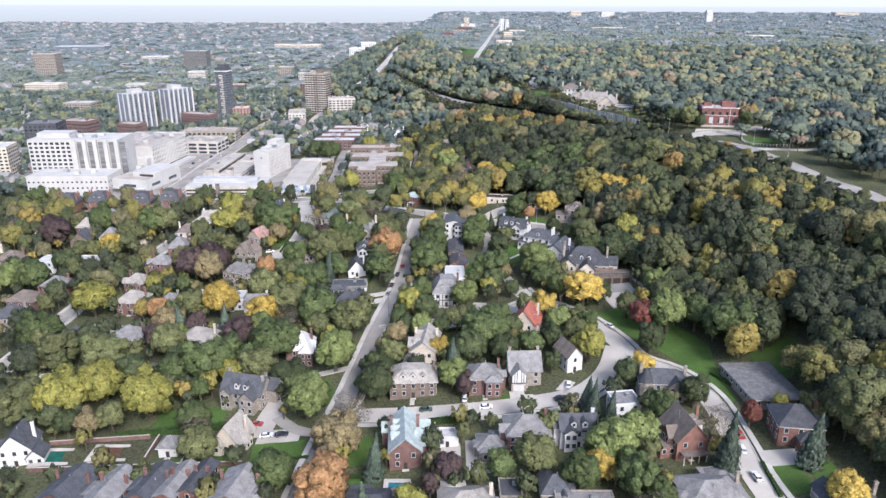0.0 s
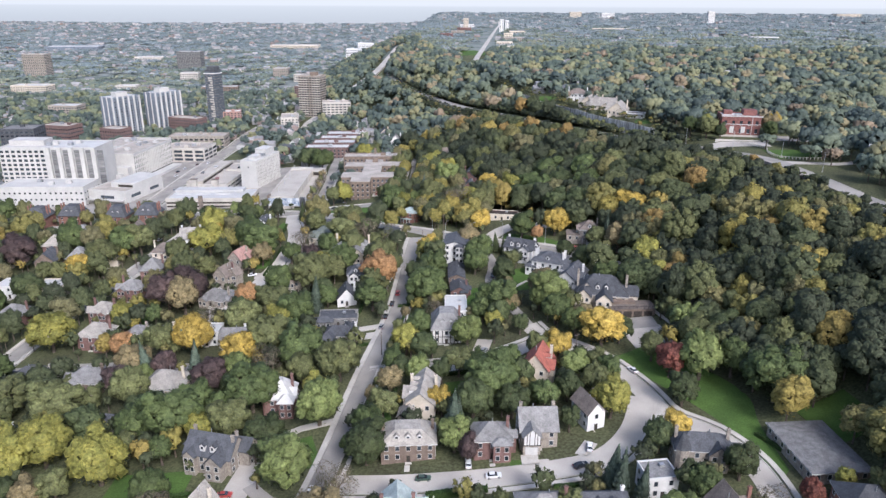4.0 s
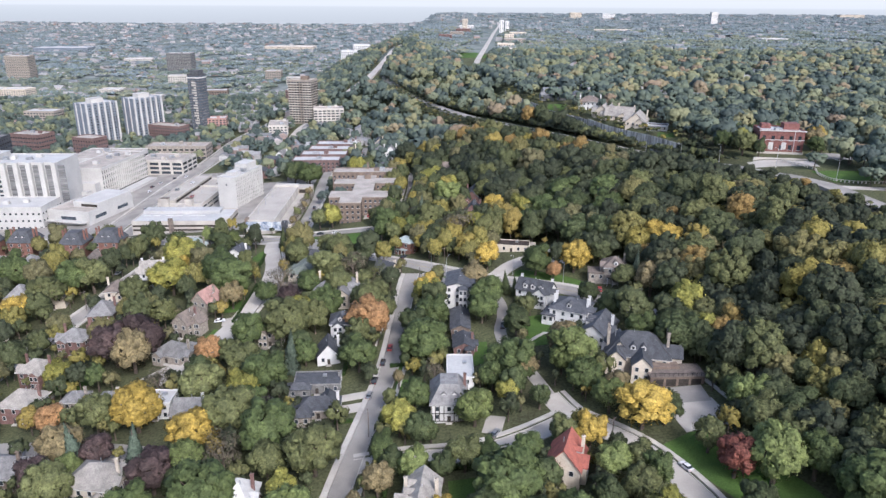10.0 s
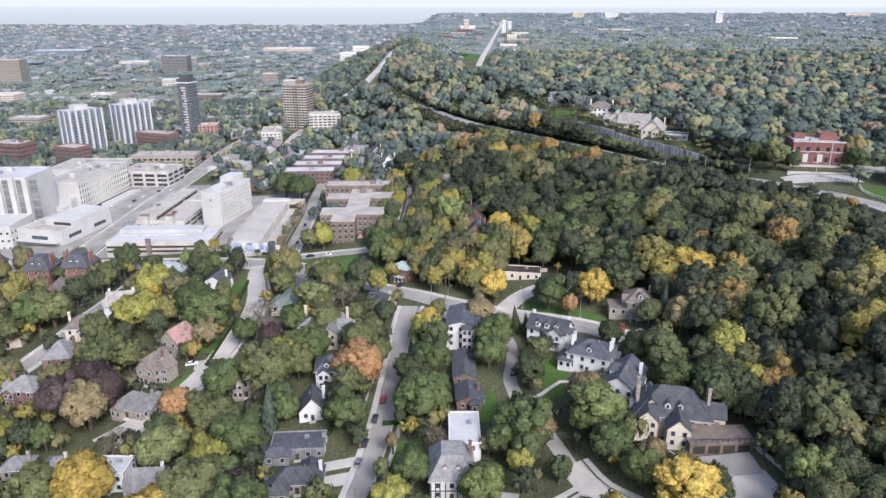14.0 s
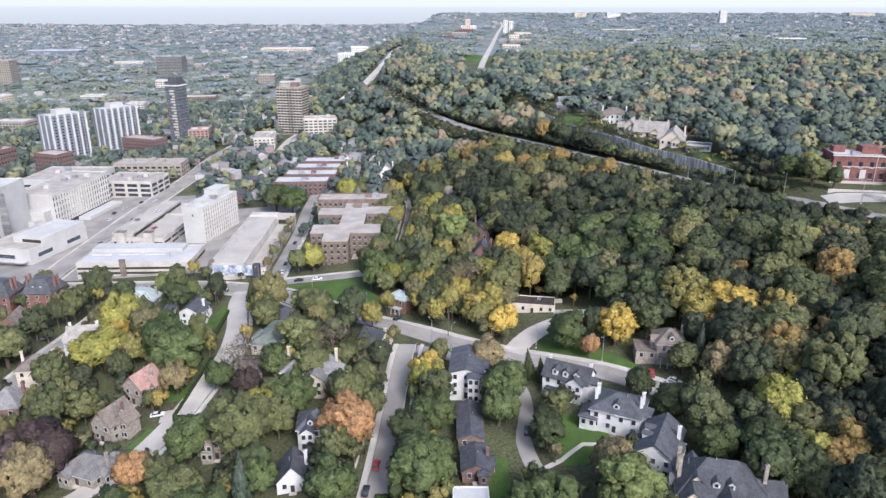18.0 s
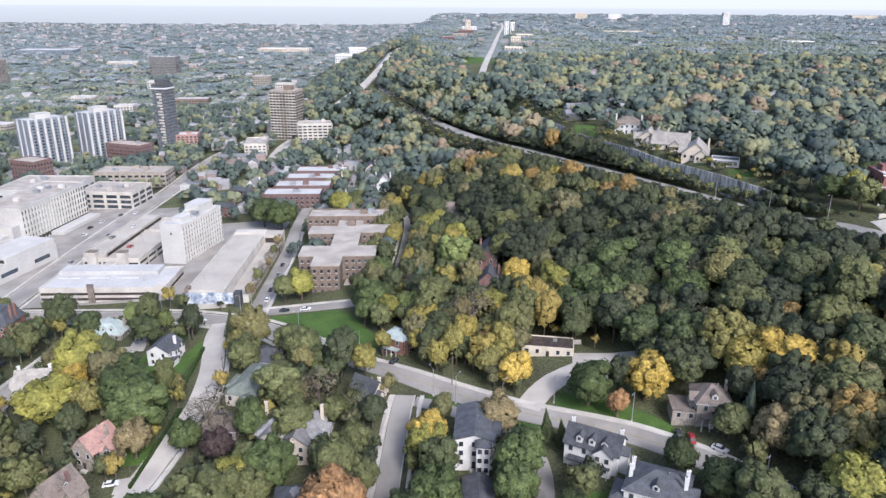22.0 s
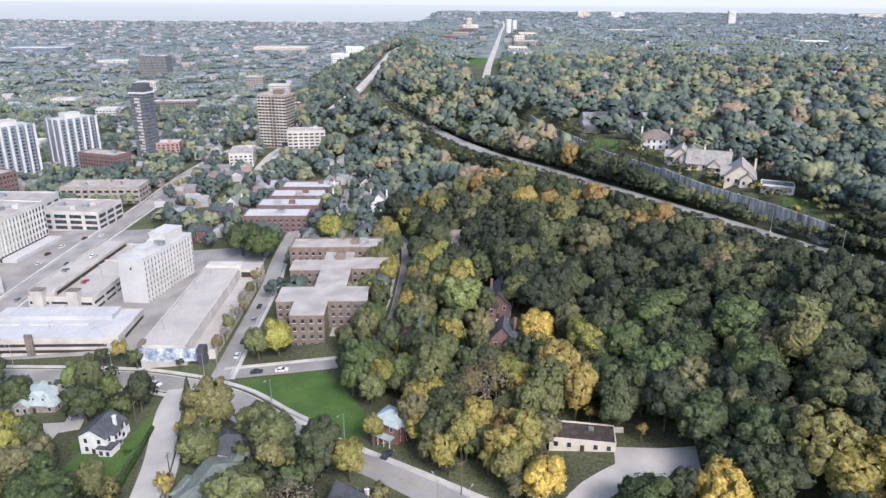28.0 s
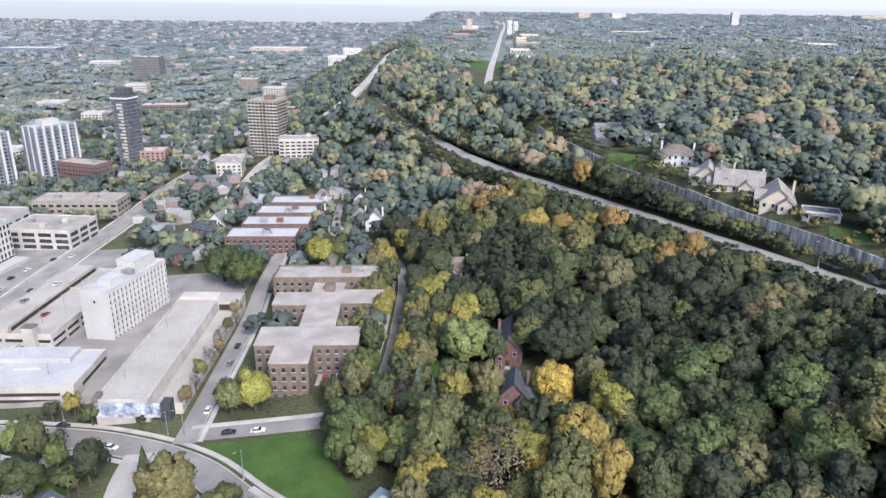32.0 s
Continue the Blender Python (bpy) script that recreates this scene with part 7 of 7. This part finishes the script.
grove("verge_scrub", fill(2100, (-60, 190, 260, 1000), (1.0, 2.6), 0.36, 19, lambda x, y: (0.34 if y > 600 else 0.5) < (x - float(foot_x(y))) / float(brow_x(y) - foot_x(y)) < 0.94, trees=False, limit=30), TINY, WOODS, "low scrub on the road verge", slope_tint, 0.8)
grove("cliff_scrub", fill(3200, (-40, 150, 455, 1000), (1.6, 3.2), 0.36, 17, on_cliff, trees=False, limit=20), TINY, WOODS, "dark scrub clinging to the cliff below the wall", lambda g, s: patchy(g, s, 0.0, 0.6, 1.8), 0.95)
grove("wall_top_scrub", fill(200, (60, 150, 498, 770), (1.0, 2.0), 0.36, 27, lambda x, y: 0.94 < (x - float(foot_x(y))) / float(brow_x(y) - foot_x(y)) < 1.03, trees=False, limit=40), TINY, WOODS, "low bushes along the top of the retaining wall", bright_tint, 0.9)
grove("cliff_trees", fill(760, (-60, 150, 500, 930), (2.2, 4.2), 0.4, 28, lambda x, y: 0.52 < (x - float(foot_x(y))) / float(brow_x(y) - foot_x(y)) < 0.88, trees=False, limit=40), SMALL, WOODS, "low dark trees on the bank under the retaining wall", lambda g, s: patchy(g, s, 0.1, 0.8, 1.5), 0.9)
grove("bench_scrub", fill(900, (-60, 110, 590, 930), (1.2, 2.8), 0.34, 31, lambda x, y: 0.34 < (x - float(foot_x(y))) / float(brow_x(y) - foot_x(y)) < 0.88, trees=False, limit=30), TINY, WOODS, "dark scrub beside the cliff road", lambda g, s: patchy(g, s, 0.0, 0.7, 1.6), 0.95)
grove("wall_foot_trees", fill(200, (60, 150, 470, 770), (1.4, 3.2), 0.36, 29, lambda x, y: 0.85 < (x - float(foot_x(y))) / float(brow_x(y) - foot_x(y)) < 0.918, trees=False, limit=60), SMALL, WOODS, "young trees and bushes standing against the wall", lambda g, s: patchy(g, s, 0.1, 0.85, 1.3), 0.9)
grove("bend_woods", fill(160, (-40, 60, 405, 640), (3.5, 5.5), 0.5, 14, in_town), WOOD[:3], WOODS, "mixed trees between the bend and the slope", bright_tint, 1.3, trunks=True)
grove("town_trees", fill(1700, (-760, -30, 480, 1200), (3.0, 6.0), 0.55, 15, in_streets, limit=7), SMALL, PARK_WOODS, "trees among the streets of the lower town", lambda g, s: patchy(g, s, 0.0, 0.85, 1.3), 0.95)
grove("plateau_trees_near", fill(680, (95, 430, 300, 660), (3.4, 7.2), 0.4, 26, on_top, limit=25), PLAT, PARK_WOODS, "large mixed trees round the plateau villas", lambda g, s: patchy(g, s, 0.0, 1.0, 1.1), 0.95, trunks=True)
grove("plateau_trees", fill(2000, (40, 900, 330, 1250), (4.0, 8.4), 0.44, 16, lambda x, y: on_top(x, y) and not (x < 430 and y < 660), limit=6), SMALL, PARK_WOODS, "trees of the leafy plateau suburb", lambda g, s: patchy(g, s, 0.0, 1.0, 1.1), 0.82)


def far_spots(n, seed, side):
    g = np.random.default_rng(seed)
    y = 1150 + 3750 * g.uniform(0, 1, n) ** 1.6
    x = g.uniform(-1, 1, n) * (0.66 * y + 60)
    edge = (foot_x(y) + brow_x(y)) / 2
    ok = x > edge if side > 0 else x < edge
    r = g.uniform(11, 17, n) * (1 + y / 5000)
    keep = np.ones(n, bool)
    for p, half in WAYS:
        d = np.min((p[None, ::4, 0] - x[:, None]) ** 2 + (p[None, ::4, 1] - y[:, None]) ** 2, 1)
        keep &= d > (half + r * 0.8 + 4) ** 2
    return np.stack([x, y, r], 1)[ok & keep]




def haze_tint(g, s):
    """Greener crowns this side; beyond, haze is mixed in as grey-blue tint."""
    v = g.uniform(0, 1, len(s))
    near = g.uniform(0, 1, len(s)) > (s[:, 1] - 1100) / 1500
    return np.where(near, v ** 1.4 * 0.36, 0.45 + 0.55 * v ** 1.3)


grove("far_plateau_woods", far_spots(6500, 21, 1), FAR, FAR_WOODS, "unbroken tree crowns of the far plateau", haze_tint, 0.5, perch=0.3)
grove("far_town_woods", far_spots(7500, 22, -1), FAR, FAR_WOODS, "tree crowns of the far lower town", haze_tint, 0.45, perch=0.3)


def far_houses(name, label, spots):
    """Roofs and walls of houses too far to pick apart, in one mesh."""
    g = np.random.default_rng(len(spots))
    quads, tint = [], []
    z = ground(spots[:, 0], spots[:, 1])
    for (x, y, s), zz in zip(spots, z):
        w, d, h, rise = 5 * s, 4 * s, 4.5 * s ** 0.5, 2.2 * s
        a = g.choice((0.1, 0.1 + math.pi / 2)) + g.normal(0, 0.05)
        c, sn = math.cos(a), math.sin(a)
        flat = g.uniform() < 0.12
        if flat:
            rise = 0.2
        P = lambda u, v, k: (x + c * u - sn * v, y + sn * u + c * v, zz + k)
        b = [P(-w, -d, -1), P(w, -d, -1), P(w, d, -1), P(-w, d, -1)]
        t = [P(-w, -d, h), P(w, -d, h), P(w, d, h), P(-w, d, h)]
        r0, r1 = P(-w, 0, h + rise), P(w, 0, h + rise)
        quads += [[b[0], b[1], t[1], t[0]], [b[1], b[2], t[2], t[1]], [b[2], b[3], t[3], t[2]], [b[3], b[0], t[0], t[3]], [t[0], t[1], r1, r0], [t[2], t[3], r0, r1], [t[1], t[2], r1, r1], [t[3], t[0], r0, r0]]
        wall, roof = g.choice((0.5, 0.6, 0.8, 0.9)), g.choice((0.0, 0.1, 0.25, 0.4, 1.0 if flat else 0.3))
        tint += [wall] * 4 + [roof] * 2 + [wall] * 2
    tagged(new(name, quad_mesh(name, np.array(quads), [TOWN], np.array(tint))), label, "houses", kind="stuff")


far_houses("town_houses", "small brick and painted houses of the lower town", TOWN_SPOTS)
far_houses("plateau_houses", "small houses under the plateau's trees", PLATEAU_SPOTS)
far_houses("far_town_houses", "crowded pale roofs of the far lower town", house_spots(1700, 33, -3200, -120, 1250, 4850, in_town, 1.3, 1.0))
far_houses("far_plateau_houses", "pale roofs among the far plateau's trees", house_spots(700, 34, -20, 3200, 1250, 4700, on_top, 1.3, 0.8))

# ---- vehicles ----
PAINT = {
    "white": mat("white_car_paint", (0.6, 0.6, 0.6), (0.55, 0.55, 0.55), 1, 5, 0.3, 0, spec=0.6, contrast=0.04),
    "black": mat("black_car_paint", (0.03, 0.032, 0.036), (0.025, 0.026, 0.03), 1, 5, 0.25, 0, spec=0.6, contrast=0.05),
    "grey": mat("grey_car_paint", (0.22, 0.23, 0.24), (0.2, 0.2, 0.21), 1, 5, 0.3, 0, spec=0.6, contrast=0.05, metal=0.3),
    "red": mat("red_car_paint", (0.3, 0.035, 0.03), (0.25, 0.03, 0.025), 1, 5, 0.3, 0, spec=0.6, contrast=0.05),
    "green": mat("dark_green_car_paint", (0.04, 0.07, 0.05), (0.03, 0.055, 0.04), 1, 5, 0.3, 0, spec=0.6, contrast=0.05),
}
TYRE = mat("tyre_rubber", (0.025, 0.025, 0.026), (0.018, 0.018, 0.018), 3, 12, 0.9, 0.2)
LAMP_RED = mat("tail_lamp_plastic", (0.35, 0.03, 0.02), (0.3, 0.02, 0.015), 3, 9, 0.3, 0)


def prism(profile, y0, y1, inset=0.0):
    """A shape with that side profile (x, z), from y0 to y1, its upper points drawn in."""
    zs = [p[1] for p in profile]
    lo, hi = min(zs), max(zs)
    n = len(profile)
    k = lambda z: inset * (z - lo) / (hi - lo)
    vs = [(x, y0 + k(z), z) for x, z in profile] + [(x, y1 - k(z), z) for x, z in profile]
    fs = [tuple(range(n)), tuple(range(2 * n - 1, n - 1, -1))] + [((i + 1) % n, i, n + i, n + (i + 1) % n) for i in range(n)]
    return Shape().poly(vs, fs)


def make_car(colour):
    ob = tagged(new("car"), f"{'dark green' if colour == 'green' else colour} car parked on the street", "car", "cars on the streets")
    body = [(-2.2, 0.35), (2.2, 0.35), (2.25, 0.62), (2.05, 0.85), (1.1, 0.98), (-1.6, 1.02), (-2.2, 0.95), (-2.28, 0.6)]
    part("body", prism(body, -0.9, 0.9, 0.08), PAINT[colour], ob)
    part("cabin", prism([(-1.75, 1.0), (1.05, 0.97), (0.4, 1.42), (-1.25, 1.44)], -0.8, 0.8, 0.16), GLASS, ob)
    part("car_roof", prism([(-1.2, 1.43), (0.36, 1.41), (0.3, 1.49), (-1.1, 1.5)], -0.66, 0.66, 0.05), PAINT[colour], ob)
    for x in (-1.38, 1.38):
        for y in (-0.86, 0.86):
            w = part("wheel", MESHES.setdefault("wheel", Shape().tube(0, 0, -0.11, 0.11, 0.33, 0.33, 12).mesh("wheel", TYRE)), None, ob, at=pose(x, y, 0.33, 90))
            part("rim", MESHES.setdefault("rim", Shape().tube(0, 0, -0.125, 0.125, 0.2, 0.2, 10).mesh("rim", METAL)), None, w)
    for y in (-0.68, 0.68):
        part("headlight", Shape().box(2.14, y - 0.16, 0.64, 2.25, y + 0.16, 0.78), TRIM, ob)
        part("tail_light", Shape().box(-2.29, y - 0.16, 0.68, -2.2, y + 0.16, 0.84), LAMP_RED, ob)
    return ob


CARS = {}


def car(x, y, colour, rot=None):
    if rot is None:
        best = min(WAYS, key=lambda w: np.min((w[0][:, 0] - x) ** 2 + (w[0][:, 1] - y) ** 2))[0]
        i = int(np.argmin((best[:, 0] - x) ** 2 + (best[:, 1] - y) ** 2))
        d = best[min(i + 1, len(best) - 1)] - best[max(i - 1, 0)]
        rot = math.degrees(math.atan2(d[1], d[0]))
    z = ground(x, y) + 0.19
    e = 1.5
    c, s = math.cos(radians(rot)), math.sin(radians(rot))
    tilt = math.degrees(math.atan2(ground(x + c * e, y + s * e) - ground(x - c * e, y - s * e), 2 * e))
    m = pose(x, y, z, 0, 0, rot) @ pose(0, 0, 0, 0, -tilt, 0)
    if colour not in CARS:
        CARS[colour] = make_car(colour)
        CARS[colour].matrix_basis = m
        return CARS[colour]
    return copy_thing(CARS[colour], m)


for x, y, c in ((-38, 200, "white"), (-6, 202, "green"), (14, 201, "white"), (39, 203, "black"), (86, 170, "white"), (85, 158, "white"), (88, 177, "red"), (1, 265, "black"), (-21, 330, "red"), (-23, 320, "black"), (-25, 308, "black"), (-26, 299, "grey"), (66, 252, "white"), (-172, 437, "black"), (-167, 424, "grey"), (23, 340, "black"), (72, 359, "white"), (84, 339, "white")):
    car(x, y, c)
for x, y, c, r in ((-58, 194, "white", 5), (-53, 194, "black", 5), (-63, 201, "red", 0), (43, 211, "white", 80), (7, 207, "white", 90), (15, 273, "grey", 60), (-96, 362, "white", 10), (-20, 416, "black", 60), (63, 366, "black", 80), (66, 364, "red", 80), (-46, 504, "red", 90), (-43.4, 504, "black", 90), (-40.8, 503.6, "black", 90), (-40, 491, "black", 5), (-35, 490, "white", 0), (31, 469, "white", 85)):
    car(x, y, c, r)
for x, y, c in ((-128, 484, "black"), (-134, 476, "black"), (-106, 470, "white"), (-71, 474, "black"), (-62, 474, "white"), (-82, 488, "white"), (-83, 500, "black"), (-83, 508, "grey"), (-84, 520, "grey"), (-85, 534, "black"), (-25, 498, "grey"), (-22, 531, "white"), (-22, 539, "black"), (-22, 548, "grey"), (-209, 609, "black"), (-208, 560, "grey"), (-214, 660, "white"), (-68, 690, "black"), (-70, 702, "black"), (-72, 716, "grey"), (-64, 682, "white"), (-95, 690, "white")):
    car(x, y, c)

# cars left on the parking decks
for x, y, z, c in ((-188, 570, -3.2, "grey"), (-184, 590, -3.2, "white"), (-168, 600, -5.85, "black"), (-175, 562, -5.85, "red"), (-228, 640, 0, "white"), (-226, 612, 0, "white"), (-222, 655, 0, "black"), (-230, 628, 0, "black")):
    ob = car(x, y, c, 85)
    if z:
        ob.matrix_basis = pose(x, y, z, 0, 0, 85)

# ---- street furniture ----


def make_lamp():
    ob = tagged(new("street_lamp"), "tall grey metal street lamp with a curved arm", "street lamp", "street lamps")
    part("pole", Shape().tube(0, 0, -0.3, 9.5, 0.14, 0.08, 8), METAL, ob)
    arm = part("arm", Shape().tube(0, 0, 9.2, 9.9, 0.05, 0.05, 6, x1=2.2, y1=0), METAL, ob)
    part("lamp_head", Shape().box(2.0, -0.16, 9.8, 2.9, 0.16, 9.98), METAL, arm)
    part("base_plate", Shape().box(-0.25, -0.25, -0.3, 0.25, 0.25, 0.25), CONCRETE, ob)
    return ob


lamp0 = make_lamp()
spots = [(-6, 393, 120), (1, 388, 60), (15, 383, 60), (52, 374, 240), (-33, 425, 240), (-60, 450, 240), (-90, 474, 250), (-130, 488, 270), (-170, 492, 270), (-210, 482, 80), (78, 345, 230), (-85, 474, 200), (31, 385, 240)]
mount = curve_through([(181, 340), (174, 402), (161, 432), (144, 460), (129, 480), (118, 512), (103, 550), (86, 592), (64, 632), (45, 672), (24, 728), (-4, 822)], 26)
for k in range(1, len(mount) - 1):
    d = mount[k + 1] - mount[k - 1]
    d = d / np.linalg.norm(d)
    spots.append((mount[k][0] + d[1] * 7, mount[k][1] - d[0] * 7, math.degrees(math.atan2(d[0], -d[1]))))
for k, (x, y, r) in enumerate(spots):
    lift = 1.3 if k >= 13 else 0.2
    m = pose(x, y, ground(x, y) + lift, 0, 0, r)
    if k:
        copy_thing(lamp0, m)
    else:
        lamp0.matrix_basis = m


def make_pole():
    ob = tagged(new("utility_pole"), "brown wooden utility pole with a crossarm", "utility pole", "utility poles")
    part("pole", Shape().tube(0, 0, -0.4, 10.5, 0.17, 0.11, 8), BARK, ob)
    arm = part("crossarm", Shape().box(-1.1, -0.07, 9.6, 1.1, 0.07, 9.76), BARK, ob)
    for u in (-0.95, -0.4, 0.4, 0.95):
        part("insulator", Shape().tube(u, 0, 9.76, 9.95, 0.06, 0.04, 6), TRIM, arm)
    return ob


pole0 = make_pole()
for k, (x, y, r) in enumerate([(-36, 172, 85), (-36, 240, 85), (-24, 276, 85), (-14, 331, 85), (-11, 378, 85), (-31, 512, 85), (-29, 550, 85), (-29, 590, 85), (-221, 700, 85), (-220, 740, 85), (-222, 780, 85), (-222, 820, 85), (-174, 340, 80), (-162, 380, 80), (0, 398, 30), (-95, 640, 85), (-98, 700, 85), (48, 263, 40), (-185, 300, 80), (-100, 440, 80), (-78, 410, 80)]):
    m = pose(x, y, ground(x, y), 0, 0, r)
    if k:
        copy_thing(pole0, m)
    else:
        pole0.matrix_basis = m


def hedge(x0, y0, x1, y1, h=1.6, w=1.2, label="clipped dark green hedge beside a lawn"):
    """A clipped hedge: a solid heart under a skin of leaf tufts."""
    L = math.hypot(x1 - x0, y1 - y0)
    rot = math.degrees(math.atan2(y1 - y0, x1 - x0))
    rg = np.random.default_rng(int(abs(x0 * 7 + y0 * 3)))
    n = int(L * 26)
    pts = np.stack([rg.uniform(-L / 2, L / 2, n), rg.uniform(-w / 2, w / 2, n), np.full(n, h)], 1)
    side = rg.uniform(0, 1, n) < 0.5
    pts[side, 1] = np.sign(pts[side, 1]) * w / 2
    pts[side, 2] = rg.uniform(0, h, side.sum())
    nr = np.stack([np.zeros(n), np.where(side, np.sign(pts[:, 1]), 0), np.where(side, 0.4, 1)], 1)
    q = tufts(rg, pts, nr, 0.3, nr)[..., :3]
    heart = np.array([[Shape().box(-L / 2, -w * 0.42, -0.6, L / 2, w * 0.42, h * 0.93).v[i] for i in f] for f in Shape().box(0, 0, 0, 1, 1, 1).f])
    mx, my = (x0 + x1) / 2, (y0 + y1) / 2
    slope = math.degrees(math.atan2(ground(x1, y1) - ground(x0, y0), L))
    ob = new("hedge", quad_mesh("hedge", np.concatenate([heart, q]), [HEDGE]))
    ob.matrix_basis = pose(mx, my, (ground(x0, y0) + ground(x1, y1)) / 2, 0, 0, rot) @ pose(0, 0, 0, 0, -slope, 0)
    return tagged(ob, label, "hedge")


for a in ((-5, 194, 12, 195, 2.2, 1.4), (-3, 258, 13, 259, 1.3, 1.0), (-17, 236, -17, 251, 1.2, 1.0), (-31, 170, -20, 170, 1.2, 1.0), (-53, 181, -42, 181, 1.0, 0.8), (-20, 317, -12, 317, 1.5, 1.2), (-90, 360, -88, 395, 1.2, 0.9), (-92, 408, -95, 440, 1.4, 1.0), (30, 195, 37, 195, 1.0, 0.9), (-37, 314, -36, 328, 1.4, 1.2), (-30, 285, -36, 285, 1.1, 1.0), (92, 212, 102, 192, 1.2, 1.0), (88, 150, 89, 164, 1.0, 0.8), (-110, 199, -68, 201, 2.4, 1.6)):
    hedge(*a)


def pool(x, y, w, d, rot, water, label, oval=False):
    ob = root("swimming_pool", x, y, rot, label, "swimming pool")
    KEEP_OFF.append((x, y, max(w, d) * 0.6))
    n = 28 if oval else 4
    ring = [(math.cos(2 * math.pi * k / n), math.sin(2 * math.pi * k / n)) for k in range(n)] if oval else [(-1, -1), (1, -1), (1, 1), (-1, 1)]
    vs = [(u * (w / 2 + 1.4), v * (d / 2 + 1.4), -0.8) for u, v in ring] + [(u * (w / 2 + 1.4), v * (d / 2 + 1.4), 0.35) for u, v in ring] + [(u * w / 2, v * d / 2, 0.35) for u, v in ring] + [(u * w / 2, v * d / 2, -0.2) for u, v in ring]
    part("surround", Shape().poly(vs, [(k + i, k + (i + 1) % n, k + n + (i + 1) % n, k + n + i) for k in (0, n, 2 * n) for i in range(n)]), CONCRETE, ob)
    part("water", Shape().poly([(u * w / 2, v * d / 2, 0.15) for u, v in ring], [tuple(range(n))]), water, ob)
    return ob


GREEN_WATER = mat("green_pool_water", (0.02, 0.1, 0.075), (0.015, 0.075, 0.06), 0.4, 2, 0.08, 0.05, spec=0.6, contrast=0.1)
BROWN_COVER = mat("brown_pool_cover", (0.11, 0.055, 0.035), (0.08, 0.04, 0.028), 0.4, 2, 0.7, 0.1, contrast=0.2)
pool(-126, 191, 12, 6, 0, GREEN_WATER, "rectangular swimming pool with green water")
pool(-107, 191, 13, 6, 0, BROWN_COVER, "rectangular pool under a brown cover")
pool(-13, 165, 6, 3, 0, WATER_POOL, "small bright blue swimming pool on a terrace")
pool(38, 490, 11, 8, 0, WATER_POOL, "oval dark blue pool in a wooded garden", True)
pool(-113, 310, 6, 4, 20, WATER_POOL, "small pool under a turquoise cover")


def garden_wall(x0, y0, x1, y1, h, m, label):
    L = math.hypot(x1 - x0, y1 - y0)
    slope = math.degrees(math.atan2(ground(x1, y1) - ground(x0, y0), L))
    ob = root("garden_wall", (x0 + x1) / 2, (y0 + y1) / 2, math.degrees(math.atan2(y1 - y0, x1 - x0)), label, "garden wall", z=(ground(x0, y0) + ground(x1, y1)) / 2)
    ob.matrix_basis = ob.matrix_basis @ pose(0, 0, 0, 0, -slope, 0)
    part("wall", Shape().box(-L / 2, -0.15, -0.8, L / 2, 0.15, h), m, ob)
    part("coping", Shape().box(-L / 2, -0.22, h, L / 2, 0.22, h + 0.1), CONCRETE, ob)


for a in ((-132, 184, -62, 180, 1.6), (-132, 198, -98, 198, 1.5), (-95, 186, -95, 198, 1.4), (-82, 176, -82, 186, 1.4), (-3, 172, -3, 194, 1.2), (18, 170, 18, 186, 1.2), (-27, 330, -20, 385, 0.9), (62, 293, 70, 280, 1.4), (84, 300, 96, 262, 1.2), (20, 424, 46, 420, 1.6)):
    garden_wall(*a[:4], a[4], BRICK if a[0] < -60 else CONCRETE, "low masonry garden wall with coping")
